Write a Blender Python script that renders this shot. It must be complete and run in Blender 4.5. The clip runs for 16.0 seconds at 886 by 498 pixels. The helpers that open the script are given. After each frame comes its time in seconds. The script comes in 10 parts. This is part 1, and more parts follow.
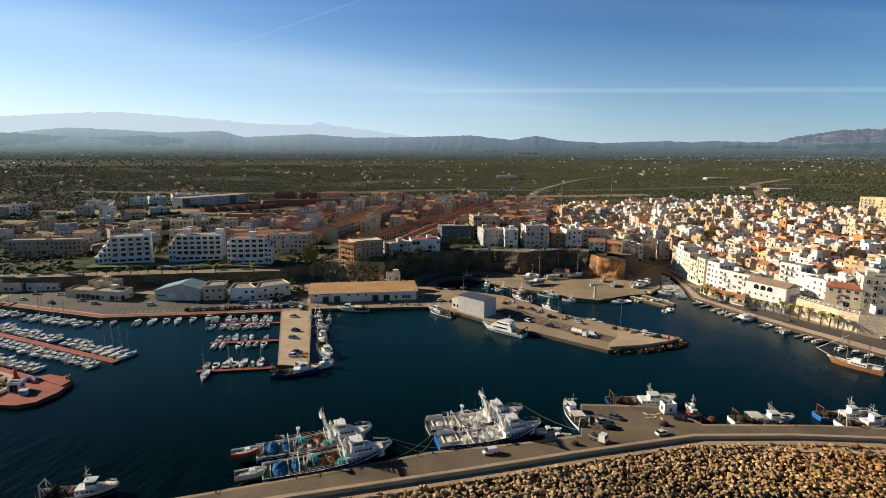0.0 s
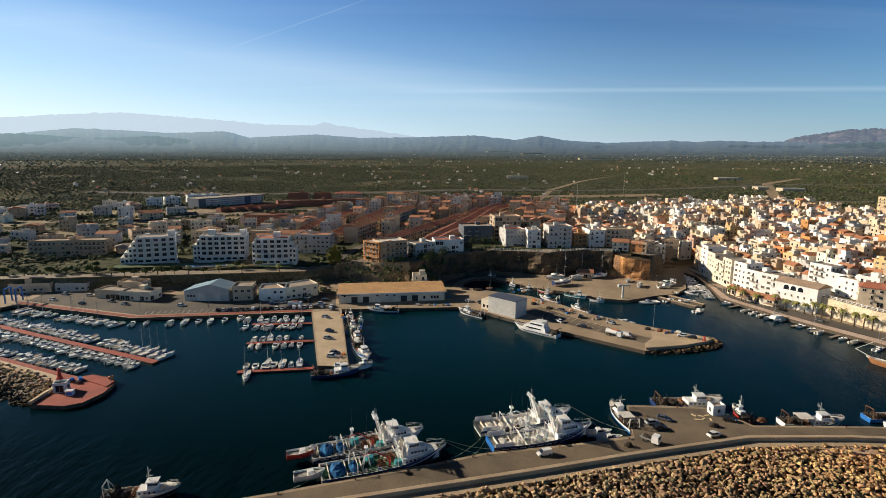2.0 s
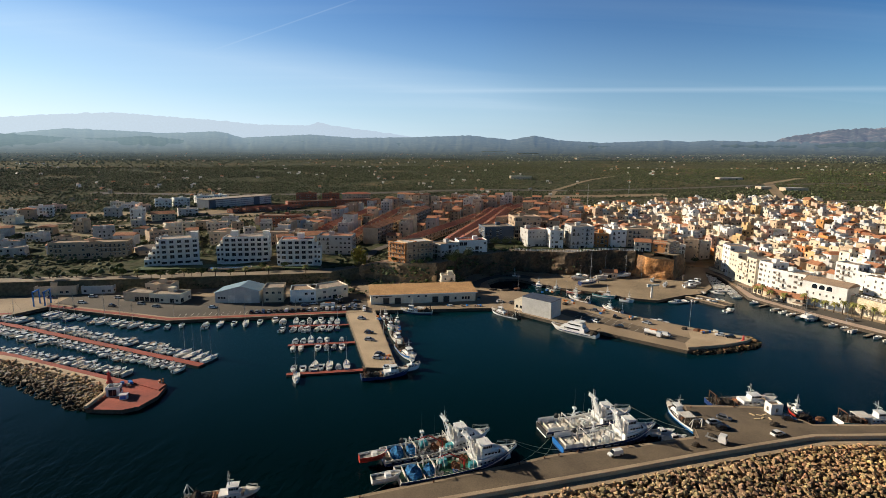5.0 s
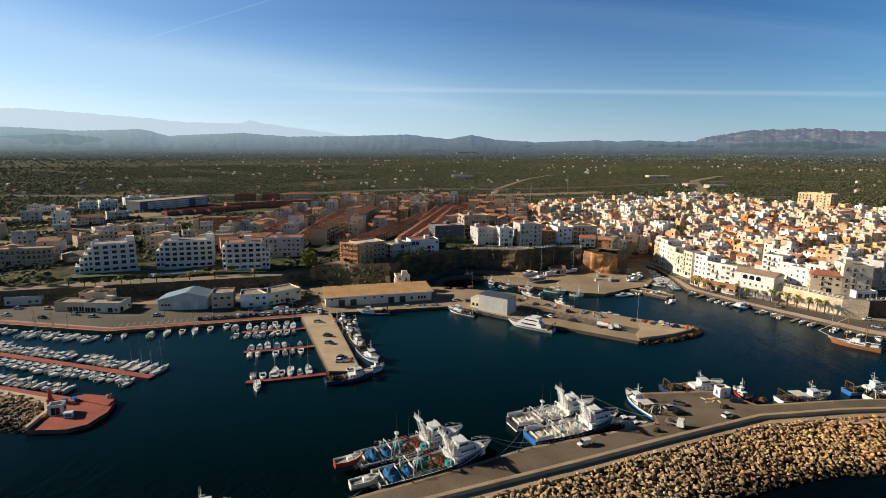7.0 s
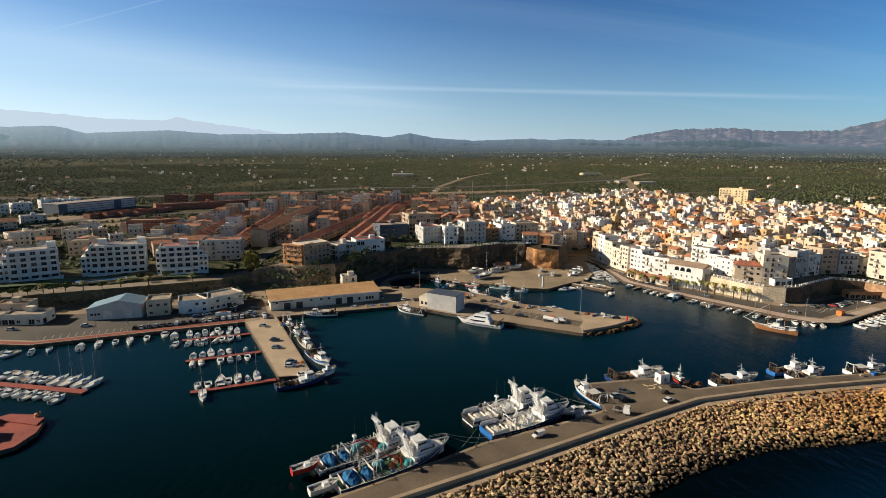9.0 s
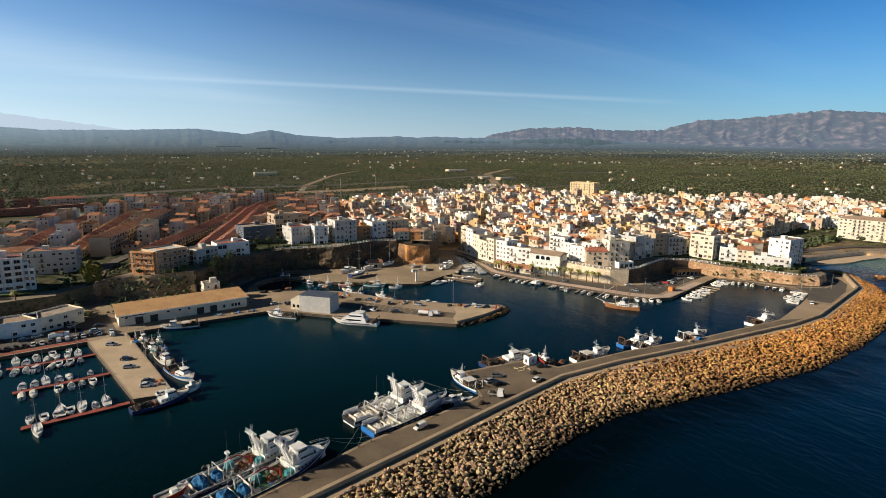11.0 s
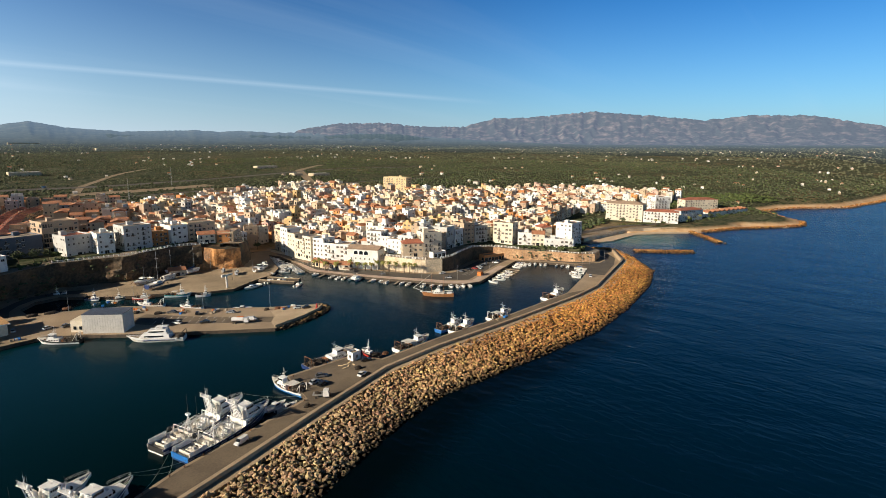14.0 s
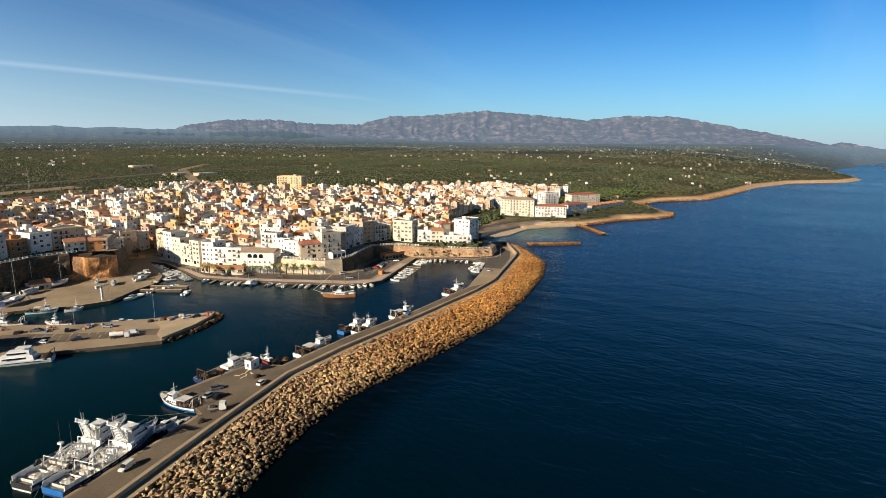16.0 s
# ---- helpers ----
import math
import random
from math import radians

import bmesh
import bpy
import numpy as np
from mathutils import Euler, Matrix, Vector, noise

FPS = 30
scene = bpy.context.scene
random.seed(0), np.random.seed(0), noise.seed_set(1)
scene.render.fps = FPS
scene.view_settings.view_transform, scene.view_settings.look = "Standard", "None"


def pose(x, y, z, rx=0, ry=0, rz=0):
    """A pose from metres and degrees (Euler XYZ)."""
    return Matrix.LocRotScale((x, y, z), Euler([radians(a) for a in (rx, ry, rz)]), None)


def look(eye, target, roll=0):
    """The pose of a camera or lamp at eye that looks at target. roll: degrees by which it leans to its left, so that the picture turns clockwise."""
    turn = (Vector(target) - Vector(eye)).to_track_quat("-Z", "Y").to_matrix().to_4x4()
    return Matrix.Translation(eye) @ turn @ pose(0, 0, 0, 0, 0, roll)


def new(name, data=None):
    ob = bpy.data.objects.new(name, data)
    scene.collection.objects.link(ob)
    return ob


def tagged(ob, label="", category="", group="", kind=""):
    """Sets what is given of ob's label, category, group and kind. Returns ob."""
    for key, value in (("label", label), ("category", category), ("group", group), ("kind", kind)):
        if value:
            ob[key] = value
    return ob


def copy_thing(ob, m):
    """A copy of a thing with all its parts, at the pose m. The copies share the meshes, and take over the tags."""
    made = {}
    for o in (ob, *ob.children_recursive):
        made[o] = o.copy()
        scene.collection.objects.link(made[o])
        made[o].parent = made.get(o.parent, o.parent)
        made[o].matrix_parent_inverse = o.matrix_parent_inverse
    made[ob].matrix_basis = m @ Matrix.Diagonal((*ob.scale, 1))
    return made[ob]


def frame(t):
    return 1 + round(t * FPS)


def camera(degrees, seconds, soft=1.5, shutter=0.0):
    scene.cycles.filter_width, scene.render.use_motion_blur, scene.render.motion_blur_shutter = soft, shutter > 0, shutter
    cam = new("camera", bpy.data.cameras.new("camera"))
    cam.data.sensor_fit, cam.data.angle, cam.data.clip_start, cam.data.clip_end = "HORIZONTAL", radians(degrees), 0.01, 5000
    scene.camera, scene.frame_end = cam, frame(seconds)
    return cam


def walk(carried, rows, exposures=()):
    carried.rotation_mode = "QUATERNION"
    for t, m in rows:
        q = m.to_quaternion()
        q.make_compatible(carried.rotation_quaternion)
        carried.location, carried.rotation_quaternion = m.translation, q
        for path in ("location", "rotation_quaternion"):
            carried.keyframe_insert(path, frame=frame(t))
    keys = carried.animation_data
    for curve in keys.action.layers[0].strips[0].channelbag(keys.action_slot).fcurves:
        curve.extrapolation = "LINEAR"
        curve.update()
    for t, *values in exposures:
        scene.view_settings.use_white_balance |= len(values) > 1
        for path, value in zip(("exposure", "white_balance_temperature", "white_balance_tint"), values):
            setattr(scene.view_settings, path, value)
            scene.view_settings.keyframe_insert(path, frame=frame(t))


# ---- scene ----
from mathutils.geometry import tessellate_polygon

# ---------------------------------------------------------------- camera
cam = camera(79.5, 16.0, soft=0.3)
PATH = [
    (0.0, pose(0.0, 0.0, 80.0, 79.73, -0.77, 0.17)),
    (0.5, pose(-3.4, 0.1, 80.0, 79.73, -0.76, 0.26)),
    (1.0, pose(-6.9, 0.1, 80.0, 79.73, -0.74, 0.35)),
    (1.5, pose(-10.3, 0.1, 80.0, 79.73, -0.73, 0.40)),
    (2.0, pose(-13.7, 0.2, 80.0, 79.73, -0.70, 0.46)),
    (2.5, pose(-17.1, 0.3, 80.0, 79.73, -0.68, 0.50)),
    (3.0, pose(-20.6, 0.4, 80.1, 79.73, -0.66, 0.52)),
    (3.5, pose(-24.1, 0.3, 80.1, 79.73, -0.65, 0.55)),
    (5.8, pose(-38.8, 0.4, 80.2, 79.74, -0.65, -2.65)),
    (6.0, pose(-39.7, 0.4, 80.2, 79.74, -0.65, -3.54)),
    (6.5, pose(-41.6, 0.6, 80.3, 79.72, -0.65, -5.93)),
    (7.0, pose(-42.9, 0.7, 80.3, 79.72, -0.67, -7.00)),
    (7.5, pose(-44.0, 0.8, 80.5, 79.70, -0.69, -7.60)),
    (8.0, pose(-45.1, 0.8, 80.6, 79.68, -0.70, -8.57)),
    (8.5, pose(-46.1, 0.8, 80.7, 79.63, -0.64, -10.72)),
    (8.7, pose(-46.4, 0.9, 80.7, 79.62, -0.64, -11.80)),
    (10.8, pose(-47.4, 1.2, 80.5, 79.50, -0.55, -26.10)),
    (11.0, pose(-47.4, 1.2, 80.5, 79.49, -0.54, -27.59)),
    (11.5, pose(-47.4, 1.0, 80.5, 79.42, -0.50, -31.30)),
    (12.0, pose(-47.4, 0.7, 80.6, 79.37, -0.48, -34.78)),
    (12.5, pose(-47.4, 0.5, 80.7, 79.32, -0.46, -38.10)),
    (13.0, pose(-47.4, 0.3, 80.8, 79.26, -0.48, -41.33)),
    (13.5, pose(-47.2, 0.4, 80.7, 79.22, -0.52, -44.39)),
    (14.0, pose(-47.1, 0.5, 80.7, 79.19, -0.54, -47.23)),
    (14.5, pose(-47.3, 0.5, 80.7, 79.17, -0.57, -50.07)),
    (15.0, pose(-47.5, 0.2, 80.9, 79.14, -0.59, -52.79)),
    (15.5, pose(-47.6, 0.1, 81.0, 79.11, -0.61, -55.41)),
    (16.0, pose(-47.4, 0.5, 80.9, 79.08, -0.60, -58.12)),
]
walk(cam, PATH, exposures=((0.0, 0.48), (8.7, 0.47), (12.0, 0.50), (16.0, 0.62)))

# ---------------------------------------------------------------- sky and sun
SUN_AZ, SUN_EL = radians(-73), radians(23)      # azimuth from +y towards +x
to_sun = Vector((math.sin(SUN_AZ) * math.cos(SUN_EL), math.cos(SUN_AZ) * math.cos(SUN_EL), math.sin(SUN_EL)))
scene.view_settings.exposure = 0.42

world = bpy.data.worlds.new("sky")
scene.world = world
world.use_nodes = True
wn, wl = world.node_tree.nodes, world.node_tree.links
wn.clear()
w_out = wn.new("ShaderNodeOutputWorld")
w_bg = wn.new("ShaderNodeBackground")
w_bg.inputs["Strength"].default_value = 0.050
w_sky = wn.new("ShaderNodeTexSky")
w_sky.sky_type = "NISHITA"
w_sky.sun_disc = False
w_sky.sun_elevation = SUN_EL
w_sky.sun_rotation = SUN_AZ
w_sky.altitude = 80
w_sky.air_density = 1.0
w_sky.dust_density = 0.4
w_sky.ozone_density = 2.5
# thin cirrus, laid on a flat layer far overhead
w_tc = wn.new("ShaderNodeTexCoord")
w_sep = wn.new("ShaderNodeSeparateXYZ")
wl.new(w_tc.outputs["Generated"], w_sep.inputs[0])


def wmath(op, a, b=None):
    n = wn.new("ShaderNodeMath")
    n.operation = op
    for i, v in enumerate((a, b)):
        if v is None:
            continue
        if isinstance(v, (int, float)):
            n.inputs[i].default_value = v
        else:
            wl.new(v, n.inputs[i])
    return n.outputs[0]


lift = wmath("ADD", wmath("MAXIMUM", w_sep.outputs["Z"], 0.0), 0.10)
w_comb = wn.new("ShaderNodeCombineXYZ")
wl.new(wmath("DIVIDE", w_sep.outputs["X"], lift), w_comb.inputs[0])
wl.new(wmath("DIVIDE", w_sep.outputs["Y"], lift), w_comb.inputs[1])
w_map = wn.new("ShaderNodeMapping")
w_map.inputs["Rotation"].default_value = (0, 0, radians(-28))
w_map.inputs["Scale"].default_value = (0.10, 1.15, 1)
wl.new(w_comb.outputs[0], w_map.inputs[0])
w_n1 = wn.new("ShaderNodeTexNoise")
w_n1.inputs["Scale"].default_value = 1.1
w_n1.inputs["Detail"].default_value = 5
w_n1.inputs["Roughness"].default_value = 0.55
w_n1.inputs["Distortion"].default_value = 0.6
wl.new(w_map.outputs[0], w_n1.inputs["Vector"])
w_r1 = wn.new("ShaderNodeMapRange")
w_r1.inputs["From Min"].default_value = 0.52
w_r1.inputs["From Max"].default_value = 0.85
w_r1.inputs["To Max"].default_value = 0.11
wl.new(w_n1.outputs["Fac"], w_r1.inputs["Value"])
w_mix = wn.new("ShaderNodeMix")
w_mix.data_type = "RGBA"
wl.new(w_r1.outputs["Result"], w_mix.inputs["Factor"])
w_hsv = wn.new("ShaderNodeHueSaturation")
w_hsv.inputs["Saturation"].default_value = 1.15
wl.new(w_sky.outputs["Color"], w_hsv.inputs["Color"])
# clear winter air: a deeper blue overhead, a bright azure lower down
w_grad = wn.new("ShaderNodeMix")
w_grad.data_type = "RGBA"
w_grad.inputs["A"].default_value = (0.62, 1.42, 1.92, 1)
w_grad.inputs["B"].default_value = (0.05, 0.80, 1.46, 1)
wl.new(wmath("MINIMUM", wmath("MULTIPLY", wmath("MAXIMUM", w_sep.outputs["Z"], 0.0), 3.6), 1.0), w_grad.inputs["Factor"])
w_tint = wn.new("ShaderNodeMix")
w_tint.data_type = "RGBA"
w_tint.blend_type = "MULTIPLY"
w_tint.inputs["Factor"].default_value = 1.0
wl.new(w_hsv.outputs["Color"], w_tint.inputs["A"])
wl.new(w_grad.outputs["Result"], w_tint.inputs["B"])
w_deep = wn.new("ShaderNodeMapRange")
w_deep.inputs["From Min"].default_value, w_deep.inputs["From Max"].default_value = 0.27, 0.50
w_deep.inputs["To Min"].default_value, w_deep.inputs["To Max"].default_value = 1.0, 0.07
wl.new(w_sep.outputs["Z"], w_deep.inputs["Value"])
w_dark = wn.new("ShaderNodeVectorMath")
w_dark.operation = "SCALE"
wl.new(w_tint.outputs["Result"], w_dark.inputs[0])
w_side = wn.new("ShaderNodeVectorMath")
w_side.operation = "DOT_PRODUCT"
wl.new(w_tc.outputs["Generated"], w_side.inputs[0])
w_side.inputs[1].default_value = (math.sin(SUN_AZ), math.cos(SUN_AZ), 0)
off_axis = wmath("ADD", w_side.outputs["Value"], 0.22)
across_sun = wmath("MAXIMUM", wmath("SUBTRACT", 1.0, wmath("MULTIPLY", wmath("MULTIPLY", off_axis, off_axis), 5.0)), 0.0)
wl.new(wmath("MULTIPLY", w_deep.outputs["Result"], wmath("SUBTRACT", 1.0, wmath("MULTIPLY", across_sun, 0.17))), w_dark.inputs["Scale"])
wl.new(w_dark.outputs["Vector"], w_mix.inputs["A"])
w_mix.inputs["B"].default_value = (10.0, 12.5, 14.5, 1)
# pale haze low over the land, strongest towards the sun
w_dot = wn.new("ShaderNodeVectorMath")
w_dot.operation = "DOT_PRODUCT"
wl.new(w_tc.outputs["Generated"], w_dot.inputs[0])
w_dot.inputs[1].default_value = (math.sin(SUN_AZ), math.cos(SUN_AZ), 0)
toward = wmath("POWER", wmath("MAXIMUM", wmath("ADD", wmath("MULTIPLY", w_dot.outputs["Value"], 0.5), 0.5), 0.0), 2.4)
low = wmath("POWER", 2.718, wmath("MULTIPLY", wmath("MAXIMUM", w_sep.outputs["Z"], 0.0), -8.0))
w_haze = wn.new("ShaderNodeMix")
w_haze.data_type = "RGBA"
wl.new(wmath("MINIMUM", wmath("MULTIPLY", low, wmath("ADD", wmath("MULTIPLY", toward, 1.5), 0.0)), 0.95), w_haze.inputs["Factor"])
# a long vapour trail, a broad wisp and a short fresh trail, each a band about a great circle
def band(normal, middle, half, reach, amount):
    v1, v2 = wn.new("ShaderNodeVectorMath"), wn.new("ShaderNodeVectorMath")
    for v_, c_ in ((v1, normal), (v2, middle)):
        v_.operation = "DOT_PRODUCT"
        wl.new(w_tc.outputs["Generated"], v_.inputs[0])
        v_.inputs[1].default_value = c_
    across = wmath("MAXIMUM", wmath("SUBTRACT", 1.0, wmath("DIVIDE", wmath("ABSOLUTE", v1.outputs["Value"]), half)), 0.0)
    lo_ = math.cos(radians(reach))
    along = wmath("MINIMUM", wmath("MAXIMUM", wmath("DIVIDE", wmath("SUBTRACT", v2.outputs["Value"], lo_), (1 - lo_) * 0.6), 0.0), 1.0)
    return wmath("MULTIPLY", wmath("MULTIPLY", across, along), amount)


trail_a = band((0.0163, 0.1090, -0.9939), (0.3862, 0.9162, 0.1068), 0.0055, 30.4, 0.22)
trail_b = band((-0.1409, 0.1036, -0.9846), (-0.2451, 0.9599, 0.1361), 0.055, 31.0, 0.30)
trail_c = band((0.3108, 0.2845, -0.9069), (-0.2540, 0.9443, 0.2092), 0.0016, 7.9, 0.12)
trails = wmath("MINIMUM", wmath("ADD", wmath("ADD", trail_a, wmath("MULTIPLY", trail_b, wmath("MULTIPLY", w_n1.outputs["Fac"], 1.6))), trail_c), 0.8)
w_trail = wn.new("ShaderNodeMix")
w_trail.data_type = "RGBA"
wl.new(trails, w_trail.inputs["Factor"])
wl.new(w_mix.outputs["Result"], w_trail.inputs["A"])
w_trail.inputs["B"].default_value = (10.5, 13.0, 15.0, 1)
w_veil = wn.new("ShaderNodeMix")
w_veil.data_type = "RGBA"
veil = wmath("POWER", 2.718, wmath("MULTIPLY", wmath("MAXIMUM", w_sep.outputs["Z"], 0.0), -11.0))
wl.new(wmath("MULTIPLY", veil, 0.92), w_veil.inputs["Factor"])
wl.new(w_trail.outputs["Result"], w_veil.inputs["A"])
w_veil.inputs["B"].default_value = (6.0, 7.3, 9.0, 1)
wl.new(w_veil.outputs["Result"], w_haze.inputs["A"])
w_haze.inputs["B"].default_value = (13.2, 15.6, 17.6, 1)
wl.new(w_haze.outputs["Result"], w_bg.inputs["Color"])
wl.new(w_bg.outputs[0], w_out.inputs["Surface"])

sun = new("sun", bpy.data.lights.new("sun", "SUN"))
sun.data.energy = 4.8
sun.data.angle = radians(0.53)
sun.data.color = (1.0, 0.87, 0.69)
sun.matrix_world = look((0, 0, 300), Vector((0, 0, 300)) - to_sun)


# ---------------------------------------------------------------- materials
def mat(name, c1, c2=None, scale=1.0, rough=0.8, metal=0.0, bump=0.0, bscale=8.0, fine=0.25, spread=0.0, random_from=None, coat=0.0, lo=0.35, hi=0.65, spec=0.5):
    """Two colours mixed by broad noise, fine grain on top, optional bump. random_from: object or island, to vary hue and value by spread."""
    m = bpy.data.materials.new(name)
    m.use_nodes = True
    nt = m.node_tree
    n, l = nt.nodes, nt.links
    bsdf = n["Principled BSDF"]
    bsdf.inputs["Roughness"].default_value = rough
    bsdf.inputs["Metallic"].default_value = metal
    bsdf.inputs["Coat Weight"].default_value = coat
    bsdf.inputs["Specular IOR Level"].default_value = spec
    c2 = c2 or tuple(v * 0.8 for v in c1)
    geo = n.new("ShaderNodeNewGeometry")
    broad = n.new("ShaderNodeTexNoise")
    broad.inputs["Scale"].default_value = scale
    broad.inputs["Detail"].default_value = 4
    l.new(geo.outputs["Position"], broad.inputs["Vector"])
    ramp = n.new("ShaderNodeMapRange")
    ramp.inputs["From Min"].default_value, ramp.inputs["From Max"].default_value = lo, hi
    l.new(broad.outputs["Fac"], ramp.inputs["Value"])
    mix = n.new("ShaderNodeMix")
    mix.data_type = "RGBA"
    mix.inputs["A"].default_value = (*c1, 1)
    mix.inputs["B"].default_value = (*c2, 1)
    l.new(ramp.outputs["Result"], mix.inputs["Factor"])
    grain = n.new("ShaderNodeTexNoise")
    grain.inputs["Scale"].default_value = bscale
    grain.inputs["Detail"].default_value = 3
    l.new(geo.outputs["Position"], grain.inputs["Vector"])
    gr = n.new("ShaderNodeMapRange")
    gr.inputs["From Min"].default_value, gr.inputs["From Max"].default_value = 0.3, 0.7
    gr.inputs["To Min"].default_value, gr.inputs["To Max"].default_value = 1 - fine, 1 + fine
    l.new(grain.outputs["Fac"], gr.inputs["Value"])
    hsv = n.new("ShaderNodeHueSaturation")
    l.new(mix.outputs["Result"], hsv.inputs["Color"])
    value = gr.outputs["Result"]
    if random_from:
        if random_from == "object":
            rnd = n.new("ShaderNodeObjectInfo").outputs["Random"]
        else:
            rnd = geo.outputs["Random Per Island"]
        rr = n.new("ShaderNodeMapRange")
        rr.inputs["To Min"].default_value, rr.inputs["To Max"].default_value = 1 - spread, 1 + spread
        l.new(rnd, rr.inputs["Value"])
        mul = n.new("ShaderNodeMath")
        mul.operation = "MULTIPLY"
        l.new(value, mul.inputs[0])
        l.new(rr.outputs["Result"], mul.inputs[1])
        value = mul.outputs[0]
        hh = n.new("ShaderNodeMapRange")
        hh.inputs["To Min"].default_value, hh.inputs["To Max"].default_value = 0.5 - spread * 0.05, 0.5 + spread * 0.05
        wn2 = n.new("ShaderNodeTexWhiteNoise")
        wn2.noise_dimensions = "1D"
        l.new(rnd, wn2.inputs["W"])
        l.new(wn2.outputs["Value"], hh.inputs["Value"])
        l.new(hh.outputs["Result"], hsv.inputs["Hue"])
    l.new(value, hsv.inputs["Value"])
    l.new(hsv.outputs["Color"], bsdf.inputs["Base Color"])
    if bump:
        b = n.new("ShaderNodeBump")
        b.inputs["Strength"].default_value = bump
        b.inputs["Distance"].default_value = 0.3
        l.new(grain.outputs["Fac"], b.inputs["Height"])
        l.new(b.outputs["Normal"], bsdf.inputs["Normal"])
    return m


def water_material(name, deep, offshore, scale, bump):
    m = bpy.data.materials.new(name)
    m.use_nodes = True
    n, l = m.node_tree.nodes, m.node_tree.links
    bsdf = n["Principled BSDF"]
    bsdf.inputs["Base Color"].default_value = (*deep, 1)
    bsdf.inputs["Roughness"].default_value = 0.16
    bsdf.inputs["IOR"].default_value = 1.33
    bsdf.inputs["Specular IOR Level"].default_value = 0.085
    geo = n.new("ShaderNodeNewGeometry")
    mp = n.new("ShaderNodeMapping")
    mp.inputs["Rotation"].default_value = (0, 0, radians(20))
    mp.inputs["Scale"].default_value = (1.0, 0.45, 1.0)
    l.new(geo.outputs["Position"], mp.inputs[0])
    hts = []
    for sc, det in ((scale, 4), (scale * 0.13, 3)):
        t = n.new("ShaderNodeTexNoise")
        t.inputs["Scale"].default_value = sc
        t.inputs["Detail"].default_value = det
        t.inputs["Distortion"].default_value = 0.4
        l.new(mp.outputs[0], t.inputs["Vector"])
        hts.append(t.outputs["Fac"])
    add = n.new("ShaderNodeMath")
    add.operation = "MULTIPLY_ADD"
    l.new(hts[1], add.inputs[0])
    add.inputs[1].default_value = 3.0
    l.new(hts[0], add.inputs[2])
    b = n.new("ShaderNodeBump")
    b.inputs["Strength"].default_value = bump
    b.inputs["Distance"].default_value = 0.6
    l.new(add.outputs[0], b.inputs["Height"])
    calm = b.inputs["Strength"]
    l.new(b.outputs["Normal"], bsdf.inputs["Normal"])
    # broad patches of wind and depth
    pt = n.new("ShaderNodeTexNoise")
    pt.inputs["Scale"].default_value = 0.006
    pt.inputs["Detail"].default_value = 5
    l.new(mp.outputs[0], pt.inputs["Vector"])
    mix = n.new("ShaderNodeMix")
    mix.data_type = "RGBA"
    mix.inputs["A"].default_value = (*[v * 0.7 for v in deep], 1)
    mix.inputs["B"].default_value = (*[v * 1.35 for v in deep], 1)
    l.new(pt.outputs["Fac"], mix.inputs["Factor"])
    sepw = n.new("ShaderNodeSeparateXYZ")
    l.new(geo.outputs["Position"], sepw.inputs[0])
    off = n.new("ShaderNodeMapRange")
    off.inputs["From Min"].default_value, off.inputs["From Max"].default_value = 0, 420
    l.new(sepw.outputs["X"], off.inputs["Value"])
    # teal rises with y: grazing sky reflection painted into the base colour
    hb_ = n.new("ShaderNodeMapRange")
    hb_.inputs["From Min"].default_value, hb_.inputs["From Max"].default_value = 125, 225
    l.new(sepw.outputs["Y"], hb_.inputs["Value"])
    bs_ = n.new("ShaderNodeMapRange")
    bs_.inputs["To Min"].default_value, bs_.inputs["To Max"].default_value = bump, bump * 0.3
    inner = n.new("ShaderNodeMapRange")
    inner.inputs["From Min"].default_value, inner.inputs["From Max"].default_value = 120, 142
    l.new(sepw.outputs["Y"], inner.inputs["Value"])
    outer = n.new("ShaderNodeMapRange")
    outer.inputs["From Min"].default_value, outer.inputs["From Max"].default_value = 285, 325
    outer.inputs["To Min"].default_value, outer.inputs["To Max"].default_value = 1.0, 0.0
    l.new(sepw.outputs["X"], outer.inputs["Value"])
    basin = n.new("ShaderNodeMath")
    basin.operation = "MULTIPLY"
    l.new(inner.outputs["Result"], basin.inputs[0])
    l.new(outer.outputs["Result"], basin.inputs[1])
    l.new(basin.outputs[0], bs_.inputs["Value"])
    l.new(bs_.outputs["Result"], calm)
    mh = n.new("ShaderNodeMix")
    mh.data_type = "RGBA"
    l.new(hb_.outputs["Result"], mh.inputs["Factor"])
    l.new(mix.outputs["Result"], mh.inputs["A"])
    mh.inputs["B"].default_value = (0.0004, 0.0185, 0.0255, 1)
    mo = n.new("ShaderNodeMix")
    mo.data_type = "RGBA"
    keep_in = n.new("ShaderNodeMath")
    keep_in.operation = "MULTIPLY_ADD"
    l.new(basin.outputs[0], keep_in.inputs[0])
    keep_in.inputs[1].default_value = -0.75
    keep_in.inputs[2].default_value = 1.0
    open_sea = n.new("ShaderNodeMath")
    open_sea.operation = "MULTIPLY"
    l.new(off.outputs["Result"], open_sea.inputs[0])
    l.new(keep_in.outputs[0], open_sea.inputs[1])
    l.new(open_sea.outputs[0], mo.inputs["Factor"])
    l.new(mh.outputs["Result"], mo.inputs["A"])
    mo.inputs["B"].default_value = (*offshore, 1)
    ds = n.new("ShaderNodeVectorMath")
    ds.operation = "DISTANCE"
    l.new(geo.outputs["Position"], ds.inputs[0])
    ds.inputs[1].default_value = (430, 196, 0)
    sh = n.new("ShaderNodeMapRange")
    sh.inputs["From Min"].default_value, sh.inputs["From Max"].default_value = 22, 62
